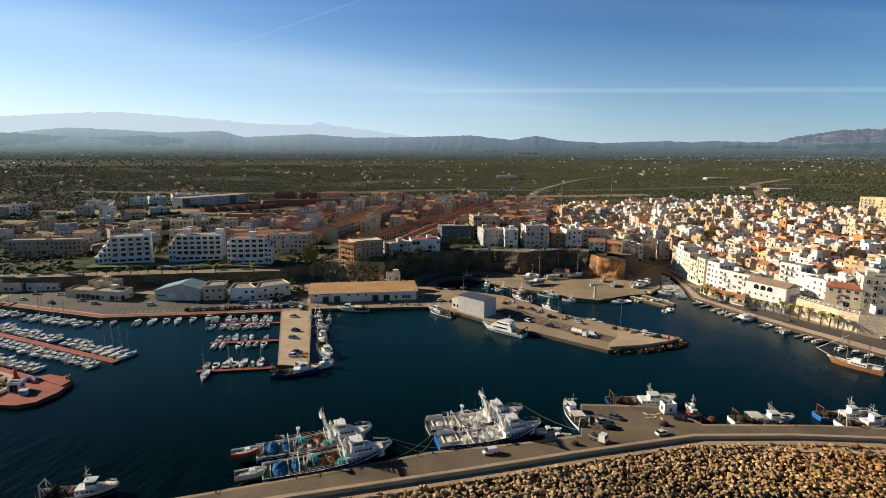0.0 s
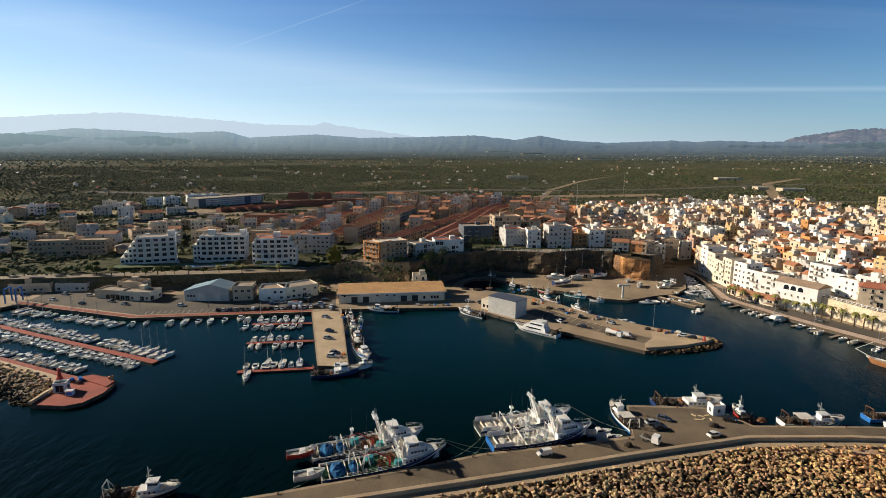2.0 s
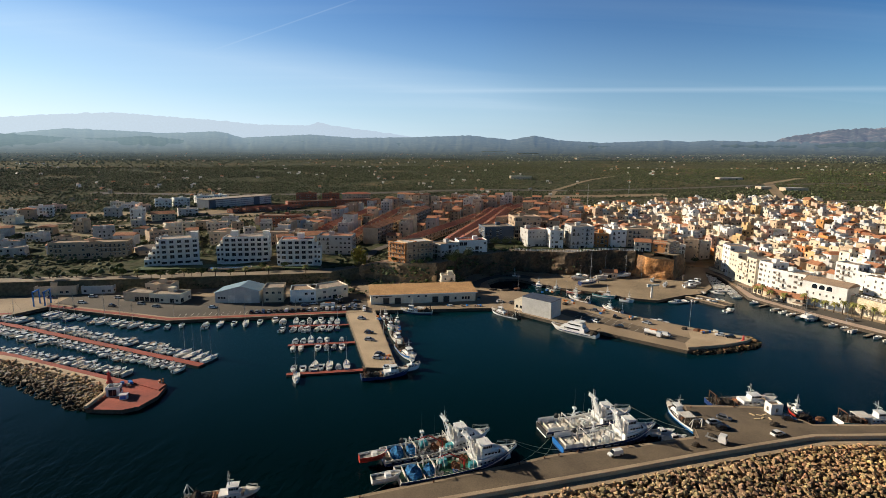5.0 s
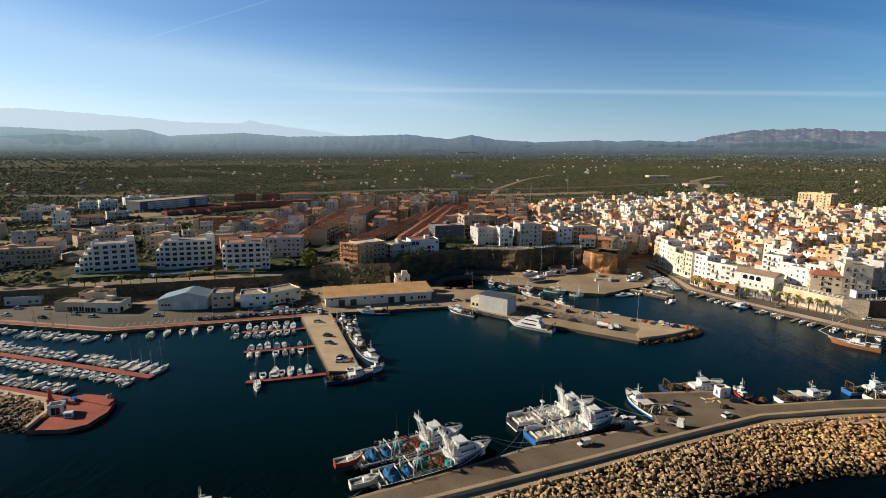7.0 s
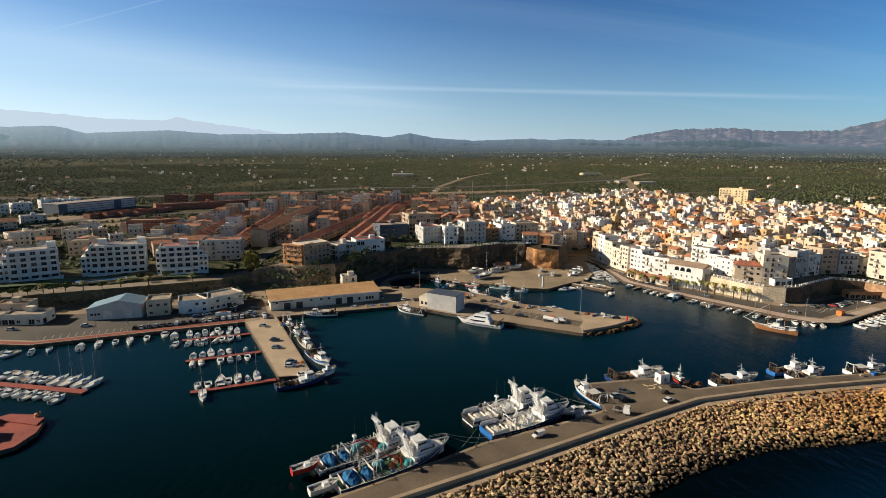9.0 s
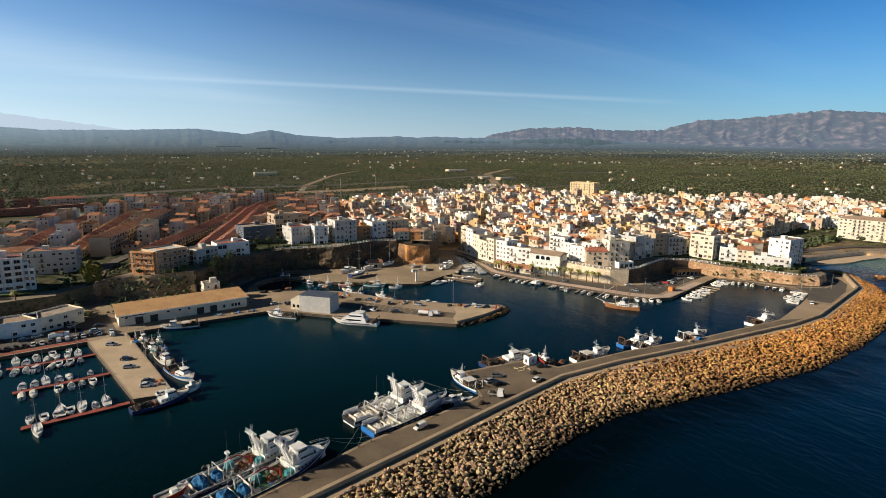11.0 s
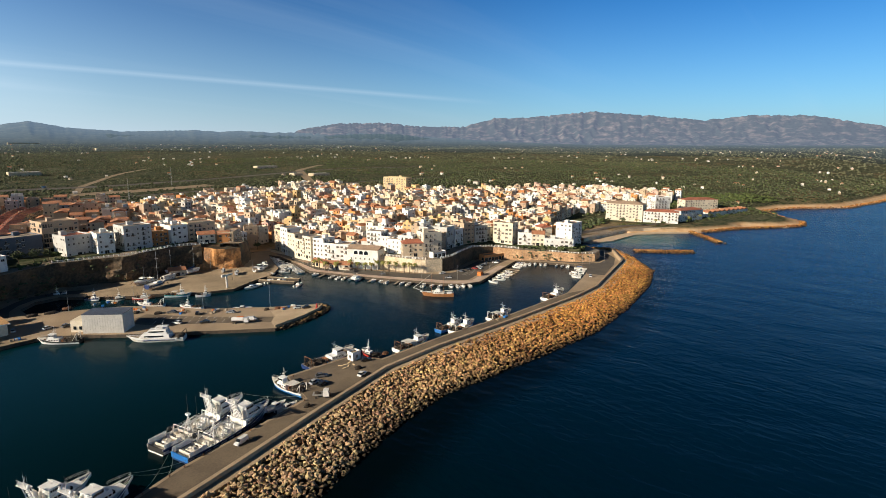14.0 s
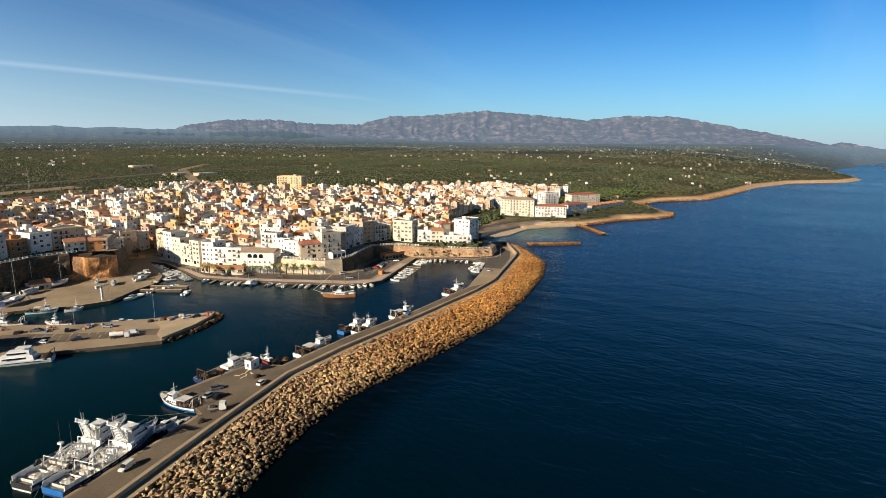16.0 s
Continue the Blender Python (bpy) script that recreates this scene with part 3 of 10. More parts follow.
def ground_material():
    m = bpy.data.materials.new("dry_scrubland")
    m.use_nodes = True
    n, l = m.node_tree.nodes, m.node_tree.links
    bsdf = n["Principled BSDF"]
    bsdf.inputs["Roughness"].default_value = 1.0
    bsdf.inputs["Specular IOR Level"].default_value = 0.1
    geo = n.new("ShaderNodeNewGeometry")

    def noise_fac(scale, lo, hi, detail=4):
        t = n.new("ShaderNodeTexNoise")
        t.inputs["Scale"].default_value = scale
        t.inputs["Detail"].default_value = detail
        l.new(geo.outputs["Position"], t.inputs["Vector"])
        r = n.new("ShaderNodeMapRange")
        r.inputs["From Min"].default_value, r.inputs["From Max"].default_value = lo, hi
        l.new(t.outputs["Fac"], r.inputs["Value"])
        return r.outputs["Result"]

    def mixed(fac, a, b):
        x = n.new("ShaderNodeMix")
        x.data_type = "RGBA"
        l.new(fac, x.inputs["Factor"])
        for k, v in (("A", a), ("B", b)):
            if isinstance(v, tuple):
                x.inputs[k].default_value = (*v, 1)
            else:
                l.new(v, x.inputs[k])
        return x.outputs["Result"]

    green = mixed(noise_fac(0.05, 0.35, 0.65), (0.066, 0.070, 0.040), (0.108, 0.102, 0.058))
    dry = mixed(noise_fac(0.03, 0.4, 0.6), (0.21, 0.155, 0.082), (0.11, 0.088, 0.046))
    col = mixed(noise_fac(0.011, 0.51, 0.66, 6), green, dry)
    col = mixed(noise_fac(0.16, 0.48, 0.60), col, (0.03, 0.042, 0.016))
    # bare orange rock where the shore is low
    sep = n.new("ShaderNodeSeparateXYZ")
    l.new(geo.outputs["Position"], sep.inputs[0])
    lowr = n.new("ShaderNodeMapRange")
    lowr.inputs["From Min"].default_value, lowr.inputs["From Max"].default_value = 2.4, 4.6
    lowr.inputs["To Min"].default_value, lowr.inputs["To Max"].default_value = 1, 0
    farx = n.new("ShaderNodeMapRange")
    farx.inputs["From Min"].default_value, farx.inputs["From Max"].default_value = 620, 1300
    farx.inputs["To Min"].default_value, farx.inputs["To Max"].default_value = 0.0, 2.6
    l.new(sep.outputs["X"], farx.inputs["Value"])
    drop = n.new("ShaderNodeMath")
    drop.operation = "SUBTRACT"
    l.new(sep.outputs["Z"], drop.inputs[0])
    l.new(farx.outputs["Result"], drop.inputs[1])
    l.new(drop.outputs[0], lowr.inputs["Value"])
    rock = mixed(noise_fac(0.15, 0.35, 0.65), (0.54, 0.33, 0.17), (0.62, 0.44, 0.27))
    col = mixed(lowr.outputs["Result"], col, rock)
    l.new(col, bsdf.inputs["Base Color"])
    bt = n.new("ShaderNodeTexNoise")
    bt.inputs["Scale"].default_value = 0.25
    bt.inputs["Detail"].default_value = 5
    l.new(geo.outputs["Position"], bt.inputs["Vector"])
    b = n.new("ShaderNodeBump")
    b.inputs["Strength"].default_value = 0.8
    b.inputs["Distance"].default_value = 2.0
    l.new(bt.outputs["Fac"], b.inputs["Height"])
    l.new(b.outputs["Normal"], bsdf.inputs["Normal"])
    return m


me.materials.append(ground_material())
me.polygons.foreach_set("use_smooth", np.ones(len(me.polygons), dtype=bool))
structure(new("ground", me), "dry scrubland plain with dark green groves and bare earth", "ground")

# ---------------------------------------------------------------- quays
MOLE_SEA = [(-180, 63), (-120, 82), (-35, 107), (5, 118), (36, 127), (70, 136), (98, 137), (144, 135), (203, 134), (229, 136), (309, 157), (344, 181)]
QUAY = [(-900, 190), (-420, 200), (-300, 228), (-239, 246), (-231, 260), (-161, 240), (-80, 254), (-61, 187), (-49, 186), (-66, 259), (-4, 266), (8, 256), (22, 243), (68, 207),
        (86, 211.5), (98, 216.5), (102, 220), (102, 225), (82, 238), (58, 258), (48, 273), (34, 289), (-3, 307), (-4, 318), (4, 329), (15, 331), (24, 322), (31, 315), (42, 307), (58, 299),
        (71, 288), (86, 283), (106, 294), (116, 297), (123, 303), (131, 312), (144, 345), (149, 356), (152, 345), (147, 316), (141, 291), (152, 262), (162, 241),
        (172, 222), (179, 207), (187, 198), (197, 195), (243, 209), (262, 215), (273, 198), (281, 179), (280, 166), (251, 156), (212, 144.5), (157, 144.5),
        (113, 147.5), (78, 147), (72, 158), (44.5, 159), (40, 140), (25, 136), (-3, 130), (-16, 125), (-53, 112), (-120, 91), (-180, 72)] + MOLE_SEA + \
       [(352, 192), (340, 215), (300, 260), (230, 290), (190, 380), (100, 420), (-60, 380), (-420, 320), (-900, 300)]
g = Geo()
g.prism(QUAY, -3, 1.5, 1, 0)
structure(g.make("quay", [M_quay, M_wetrock]), "worn tan concrete quays round the harbour", "quay")

# ---------------------------------------------------------------- cliffs and retaining walls in front of the ground sheet


def cliff(name, line, tops, mats, rough, cap, label, step=3.0, z0=0.5, rows=6, lean=0.12, seed=1):
    pts = resample(line, step)
    nrm = normals(pts)
    run = [0.0]
    for a, b in zip(pts[:-1], pts[1:]):
        run.append(run[-1] + math.hypot(b[0] - a[0], b[1] - a[1]))
    zt = np.interp(run, np.linspace(0, run[-1], len(tops)), tops)
    g = Geo()
    grid = []
    for k in range(rows + 1):
        u = k / rows
        row = []
        for (x, y), (nx, ny), z in zip(pts, nrm, zt):
            n1 = noise.noise(Vector((x * 0.09, y * 0.09, u * 1.5 + seed))) + 0.5 * noise.noise(Vector((x * 0.3, y * 0.3, u * 5 + seed)))
            push = rough * n1 * (1 - 0.6 * u) + lean * (1 - u) * (z - z0) * 0.5
            row.append((x + nx * push, y + ny * push, z0 + (z - z0) * u + (rough * 0.15 * n1 if 0 < k < rows else 0)))
        grid.append(row)
    back = [(x - nx * cap, y - ny * cap, z) for (x, y), (nx, ny), z in zip(pts, nrm, zt)]
    low = [(x - nx * cap, y - ny * cap, z - 4) for (x, y), (nx, ny), z in zip(pts, nrm, zt)]
    allrows = grid + [back, low]
    n = len(pts)
    vs = [p for r in allrows for p in r]
    fs, ms = [], []
    for k in range(len(allrows) - 1):
        for i in range(n - 1):
            fs.append((k * n + i, k * n + i + 1, (k + 1) * n + i + 1, (k + 1) * n + i))
            ms.append(0 if k < rows else 1)
    g.v, g.f, g.m = vs, fs, ms
    return structure(g.make(name, mats), label, "cliff")


M_terrace = mat("terrace_paving", (0.30, 0.235, 0.165), (0.21, 0.165, 0.115), scale=0.08, bscale=1.5, fine=0.2)
M_stone = mat("retaining_stone", (0.72, 0.60, 0.43), (0.60, 0.47, 0.31), scale=0.2, bump=0.4, bscale=1.2, fine=0.25)
M_dim = mat("dry_bank", (0.16, 0.125, 0.07), (0.08, 0.075, 0.035), scale=0.12, bump=0.8, bscale=0.7, fine=0.4)
cliff("embankment", [(-900, 240), (-420, 250), (-273, 281), (-186, 297), (-100, 316), (-84, 328)], [8, 8, 7.6, 7.8, 8.2, 8.5], [M_dim, M_terrace], 1.2, 12, "dry earth bank below the seafront road", lean=0.8, seed=3)
# orange rock of the cliff's lit end, sunlight pushed into the colour
M_sunrock = mat("sun_tinted_orange_rock", (0.58, 0.27, 0.09), (0.17, 0.09, 0.042), scale=0.15, bump=0.9, bscale=0.8, fine=0.45)
M_ochre = mat("ochre_bank_rock", (0.40, 0.27, 0.145), (0.20, 0.13, 0.065), scale=0.16, bump=0.8, bscale=0.8, fine=0.4)
cliff("cliff_bank", [(-84, 328), (-70, 327), (-56, 321), (-35, 316)], [9, 12, 13.4, 14.5], [M_ochre, M_terrace], 1.8, 12, "ochre rock bank below the corner apartment buildings", lean=0.35, seed=12, step=2.0, rows=9)
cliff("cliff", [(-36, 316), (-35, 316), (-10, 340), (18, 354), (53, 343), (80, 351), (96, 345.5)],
      [14.4, 14.5, 15.2, 15.6, 16.5, 17, 17.4], [M_shadecliff, M_terrace], 4.2, 12, "brown rock cliff under the upper town, shade painted in", lean=0.05, seed=7, step=2.0, rows=11)
cliff("cliff_channel", [(116, 334.8), (130, 350), (139, 372)], [17, 15, 8], [M_shadecliff, M_terrace], 1.6, 12, "dark rock bank at the head of the channel", lean=0.2, seed=6, step=2.0, rows=9)
cliff("orange_cliff", [(93.5, 352), (97, 345), (101, 338), (106.5, 334), (112, 332.5), (117, 335)], [16.4, 15.6, 15.2, 14.6, 14.8, 14.2], [M_sunrock, M_shadecliff], 3.4, 12, "orange rock cliff beside the channel, sunlight painted in", lean=0.3, seed=8, step=1.3, rows=14)
cliff("promenade_bank", [(156, 366), (158, 340), (160, 318), (163, 300), (170, 285)], [3.4, 3.2, 3, 3, 3], [M_stone, M_terrace], 0.1, 12, "low stone kerb wall behind the promenade", lean=0.0)
cliff("retaining_wall", [(170, 286), (179, 260), (186, 240), (190, 234), (200, 229)], [11, 10.6, 10.2, 10, 10], [M_stone, M_terrace], 0.25, 12, "sunlit cream retaining wall of the old town", lean=0.15, seed=5)
cliff("sea_wall", [(200, 229), (210, 229), (225, 234), (243, 239), (258, 232)],
      [10, 10.2, 10.5, 10.5, 10], [M_shadecliff, M_terrace], 0.7, 12, "curved rock and stone wall above the small basin", lean=0.15, seed=9)

M_bank = mat("tan_bank_rock", (0.56, 0.36, 0.20), (0.36, 0.20, 0.10), scale=0.18, bump=0.8, bscale=0.9, fine=0.35)
cliff("basin_bank", [(258, 232), (268, 214), (281, 199), (290, 183), (301, 174), (319, 179), (337, 204), (372, 224)],
      [10, 8.6, 7.6, 7.0, 6.4, 5.6, 4.5, 4], [M_bank, M_terrace], 0.9, 12, "sunlit tan rock bank above the small basin", lean=0.35, seed=10, step=2.0, rows=8)
cliff("beach_wall", [(374, 221), (408, 220.5), (447, 217.5), (470, 208), (500, 187), (513, 180)], [3.9, 3.7, 3.7, 3.9, 4.2, 3.6], [M_stone, M_terrace], 0.12, 17, "low tan stone wall behind the beach", lean=0.05, seed=4)

# ---------------------------------------------------------------- breakwater: wall, ledge, boulders
ledge_line = [(-180, 60), (-120, 79), (-35, 104.4), (5, 115), (36, 123.8), (70, 132.8), (98, 134), (144, 131.6), (203, 130.6), (231, 132.6), (312, 153.8), (350, 180)]
ROCK_SEA = [(-180, 40), (-120, 58), (-30, 85), (19, 98), (48, 107), (74, 111.5), (120, 107), (166, 104), (216, 110), (270, 121), (307, 134), (338, 160), (362, 190), (352, 200)]
g = Geo()


def strip(line, offs, g):
    """A wall of constant section: offs is (distance to the right, height) pairs along the section."""
    nr_ = normals(line)
    for (a, za), (b, zb), mi in offs:
        k = len(g.v)
        for (x, y), (nx, ny) in zip(line, nr_):
            g.v.extend([(x + nx * a, y + ny * a, za), (x + nx * b, y + ny * b, zb)])
        for i in range(len(line) - 1):
            g.f.append((k + 2 * i, k + 2 * i + 2, k + 2 * i + 3, k + 2 * i + 1)[::-1])
            g.m.append(mi)


strip(MOLE_SEA, [((-0.35, 1.4), (-0.35, 4.25), 0), ((-0.35, 4.25), (0.75, 4.2), 0), ((0.75, 4.2), (0.75, 3.0), 0), ((0.75, 3.1), (3.5, 3.05), 0), ((3.5, 3.05), (3.5, 0.2), 0)], g)
g.box(344, 181, 1.4, 1.9, 1.9, 2.9, 0.6)
structure(g.make("breakwater_wall", [M_concrete]), "pale concrete wave wall with a lower ledge on its sea side", "sea wall")

# boulder shapes
ROCKS = []
for k in range(8):
    bm = bmesh.new()
    rnd = random.Random(k)
    for _ in range(16):
        v = Vector((rnd.gauss(0, 1), rnd.gauss(0, 1), rnd.gauss(0, 1))).normalized()
        v *= rnd.uniform(0.86, 1.04)
        bm.verts.new((v.x * 1.12, v.y * 0.96, v.z * 0.84))
    res = bmesh.ops.convex_hull(bm, input=bm.verts)
    bmesh.ops.delete(bm, geom=[e for e in res["geom_interior"] if isinstance(e, bmesh.types.BMVert)], context="VERTS")
    me = bpy.data.meshes.new("boulder")
    bm.to_mesh(me)
    bm.free()
    me.materials.append(M_rock)
    ROCKS.append(me)
ROCKDATA = [([v.co.copy() for v in me.vertices], [tuple(p.vertices) for p in me.polygons]) for me in ROCKS]


def pair_point(a, b, s, u):
    """Between two polylines, at share s of their lengths and share u across."""
    (x0, y0), _ = at_length(a, s * length(a))
    (x1, y1), _ = at_length(b, s * length(b))
    return x0 + (x1 - x0) * u, y0 + (y1 - y0) * u


g = Geo()
core = []
for u, z in ((0.0, 2.0), (0.35, 1.6), (0.7, 0.6), (1.0, -1.8)):
    core.append([(*pair_point(ledge_line, ROCK_SEA, i / 60, u), z) for i in range(61)])
g.loft(core, 0, close_ends=False, closed=False)
slope = structure(g.make("breakwater_slope", [M_wetrock]), "boulder slope on the sea side of the breakwater", "breakwater")
slope.data.flip_normals()
rnd = random.Random(11)
stuff = Geo()
singles = 0
S_TOT = length(ledge_line)
for i in range(26000):
    s, u = rnd.random(), rnd.random() ** 0.92
    x, y = pair_point(ledge_line, ROCK_SEA, s, u * 1.02)
    z = float(np.interp(u, [0, 0.35, 0.7, 0.88, 1.0], [2.4, 2.2, 1.4, 0.5, -0.6])) + rnd.uniform(-0.35, 0.9)
    size = rnd.uniform(0.31, 0.70) * (1.0 if rnd.random() < 0.9 else 1.35)
    rot = Matrix.LocRotScale((x, y, z), Euler((rnd.uniform(-0.6, 0.6), rnd.uniform(-0.6, 0.6), rnd.uniform(0, 6.28))), (size * rnd.uniform(0.9, 1.35), size, size * rnd.uniform(0.75, 1.05)))
    k = rnd.randrange(8)
    if 20 < x < 60 and singles < 300 and rnd.random() < 0.75:
        ob = new("boulder", ROCKS[k])
        ob.parent = slope
        ob.matrix_basis = rot
        singles += 1
    else:
        vs, fs = ROCKDATA[k]
        stuff.add([tuple(rot @ v) for v in vs], fs)
ob = stuff.make("boulders", [M_rocks], slope)
tagged(ob, "tumbled tan and orange armour boulders", "", "", "stuff")

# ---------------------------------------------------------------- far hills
# emission colours paint the haze: sunward side first, then the side away
M_far = hazed_backdrop_material("far_range", (0.06, 0.07, 0.09), (0.10, 0.11, 0.13), (0.44, 0.52, 0.585), (0.33, 0.41, 0.50))
M_near = hazed_backdrop_material("near_hills", (0.046, 0.052, 0.034), (0.080, 0.080, 0.052), (0.235, 0.315, 0.365), (0.085, 0.128, 0.185), 1250, 4600, 0.0)
M_farwood = hazed_backdrop_material("far_woods", (0.115, 0.120, 0.066), (0.155, 0.150, 0.085), (0.235, 0.315, 0.365), (0.085, 0.128, 0.185), 1250, 4600, 0.0)
M_foot = hazed_backdrop_material("foothills", (0.030, 0.040, 0.030), (0.06, 0.065, 0.045), (0.165, 0.235, 0.265), (0.055, 0.085, 0.115), 2600, 4200, 0.35)
M_massif = hazed_backdrop_material("massif", (0.026, 0.034, 0.030), (0.165, 0.135, 0.12), (0.092, 0.112, 0.155), (0.087, 0.107, 0.152), scale=0.015)


def ridge(name, profile, r0, r1, material, label, sharp, rows, jag):
    """Hills rising out of the plain between two distances, with spurs and gullies; profile is the skyline as angles."""
    az = np.arange(profile[0][0], profile[-1][0], 0.11)
    el = np.interp(az, [p[0] for p in profile], [p[1] for p in profile])
    vs, fs = [], []
    for a_i, e in enumerate(el):
        a = az[a_i]
        n0 = noise.noise(Vector((a * 1.3, 0, 1))) + 0.6 * noise.noise(Vector((a * 3.4, 0, 2))) + 0.3 * noise.noise(Vector((a * 8, 0, 3)))
        el[a_i] = e + jag * n0 * min(1.0, max(e, 0.0))
    for k in range(rows + 1):
        u = k / rows
        rr = r0 + (r1 - r0) * u
        gx, gy = -45 + rr * np.sin(np.radians(az)), rr * np.cos(np.radians(az))
        gz = np.maximum(ground_height(gx, gy), -4.0) + 1.2
        for a, e, x, y, g0 in zip(az, el, gx, gy, gz):
            w = a + 0.7 * noise.noise(Vector((a * 0.8, u * 2.2, 4.0)))
            spur = 1 - abs(noise.noise(Vector((w * 0.8, u * 2.4, r0 * 0.01)))) * 1.7
            fine = noise.noise(Vector((w * 2.4, u * 6.5, 7.7)))
            top = 80 + r1 * math.tan(radians(e))
            body = u ** sharp * (1 - (1 - u) * (0.75 - 0.6 * spur) * 1.3) + 0.06 * fine * u * (1 - u)
            vs.append((float(x), float(y), float(g0 + max(0.0, top - g0) * max(0.0, body))))
    n = len(az)
    for k in range(rows):
        fs += [(k * n + i, (k + 1) * n + i, (k + 1) * n + i + 1, k * n + i + 1)[::-1] for i in range(n - 1)]
    g = Geo()
    g.add(vs, fs)
    return structure(g.make(name, [material], smooth=True), label, "mountains")


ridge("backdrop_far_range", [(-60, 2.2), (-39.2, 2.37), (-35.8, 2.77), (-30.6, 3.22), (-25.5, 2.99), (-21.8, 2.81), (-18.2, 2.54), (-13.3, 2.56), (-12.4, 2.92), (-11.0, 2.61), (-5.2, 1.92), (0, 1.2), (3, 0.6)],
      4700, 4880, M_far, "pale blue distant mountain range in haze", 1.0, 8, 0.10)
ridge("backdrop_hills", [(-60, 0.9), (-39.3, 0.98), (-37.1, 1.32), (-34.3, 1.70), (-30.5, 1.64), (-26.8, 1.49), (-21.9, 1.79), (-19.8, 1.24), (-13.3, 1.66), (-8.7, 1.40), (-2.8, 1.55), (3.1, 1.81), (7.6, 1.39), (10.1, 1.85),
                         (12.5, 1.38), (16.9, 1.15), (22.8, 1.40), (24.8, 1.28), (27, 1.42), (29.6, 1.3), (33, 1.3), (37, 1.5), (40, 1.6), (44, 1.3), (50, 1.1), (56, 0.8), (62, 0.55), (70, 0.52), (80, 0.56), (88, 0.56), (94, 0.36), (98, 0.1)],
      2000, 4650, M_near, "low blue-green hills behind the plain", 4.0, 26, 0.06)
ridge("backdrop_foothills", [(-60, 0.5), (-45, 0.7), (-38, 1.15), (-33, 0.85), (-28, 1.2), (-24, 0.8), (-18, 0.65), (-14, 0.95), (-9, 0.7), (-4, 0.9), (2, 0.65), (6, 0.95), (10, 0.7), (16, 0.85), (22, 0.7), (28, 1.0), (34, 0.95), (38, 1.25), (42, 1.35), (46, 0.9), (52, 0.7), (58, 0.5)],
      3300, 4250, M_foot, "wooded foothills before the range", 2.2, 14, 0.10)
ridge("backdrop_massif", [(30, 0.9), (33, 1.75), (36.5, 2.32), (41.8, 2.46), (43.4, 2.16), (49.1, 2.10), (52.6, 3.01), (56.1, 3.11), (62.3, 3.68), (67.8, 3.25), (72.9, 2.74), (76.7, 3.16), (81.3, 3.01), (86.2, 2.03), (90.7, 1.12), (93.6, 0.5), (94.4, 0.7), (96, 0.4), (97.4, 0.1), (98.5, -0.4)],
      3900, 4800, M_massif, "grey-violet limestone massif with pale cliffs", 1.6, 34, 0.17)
# ---------------------------------------------------------------- materials of things
M_white = mat("white_gelcoat", (0.80, 0.79, 0.76), (0.72, 0.71, 0.68), scale=0.6, rough=0.35, bscale=6, fine=0.05)
M_offwhite = mat("worn_white_paint", (0.72, 0.69, 0.63), (0.58, 0.52, 0.44), scale=0.5, rough=0.55, bscale=4, fine=0.12)
M_navy = mat("navy_hull_paint", (0.012, 0.03, 0.11), (0.02, 0.045, 0.14), scale=0.5, rough=0.35, bscale=5, fine=0.12)
M_blue = mat("bright_blue_paint", (0.02, 0.17, 0.50), (0.02, 0.13, 0.40), scale=0.5, rough=0.4, bscale=5, fine=0.12)
M_teal = mat("teal_paint", (0.05, 0.30, 0.33), (0.04, 0.24, 0.27), scale=0.5, rough=0.45, bscale=5, fine=0.12)
M_red = mat("red_paint", (0.50, 0.035, 0.02), (0.40, 0.03, 0.02), scale=0.5, rough=0.45, bscale=5, fine=0.12)
M_black = mat("black_paint", (0.015, 0.015, 0.016), (0.03, 0.028, 0.026), scale=0.7, rough=0.5, bscale=5, fine=0.2)
M_wood = mat("varnished_wood", (0.36, 0.16, 0.06), (0.27, 0.115, 0.045), scale=0.8, rough=0.45, bscale=6, fine=0.2)
M_deckwood = mat("weathered_deck", (0.36, 0.29, 0.21), (0.27, 0.21, 0.15), scale=0.8, rough=0.8, bscale=5, fine=0.2)
M_deckgrey = mat("grey_deck_paint", (0.38, 0.36, 0.32), (0.25, 0.235, 0.21), scale=0.6, rough=0.8, bscale=4, fine=0.15)
M_deckgreen = mat("green_deck_paint", (0.03, 0.14, 0.07), (0.02, 0.10, 0.05), scale=0.6, rough=0.7, bscale=4, fine=0.2)
M_net = mat("dark_netting", (0.035, 0.028, 0.022), (0.06, 0.045, 0.03), scale=1.2, rough=1.0, bump=0.8, bscale=5, fine=0.5)
M_netblue = mat("blue_netting", (0.02, 0.16, 0.36), (0.015, 0.10, 0.24), scale=1.2, rough=1.0, bump=0.8, bscale=5, fine=0.4)
M_orange = mat("orange_plastic", (0.62, 0.20, 0.03), (0.5, 0.15, 0.03), scale=0.8, rough=0.5)
M_steel = mat("galvanised_steel", (0.45, 0.45, 0.44), (0.36, 0.36, 0.35), scale=1.0, rough=0.45, metal=0.6, bscale=5)
M_canvas = mat("pale_canvas", (0.66, 0.62, 0.54), (0.56, 0.52, 0.45), scale=0.8, rough=0.9, bscale=4)
M_canvasblue = mat("blue_canvas", (0.03, 0.10, 0.28), (0.025, 0.08, 0.22), scale=0.8, rough=0.9, bscale=4)
M_rubber = mat("black_rubber", (0.02, 0.02, 0.02), (0.03, 0.03, 0.03), rough=0.8)
M_rust = mat("rusty_iron", (0.20, 0.085, 0.035), (0.12, 0.055, 0.03), scale=0.8, rough=0.9, bscale=4, fine=0.3)
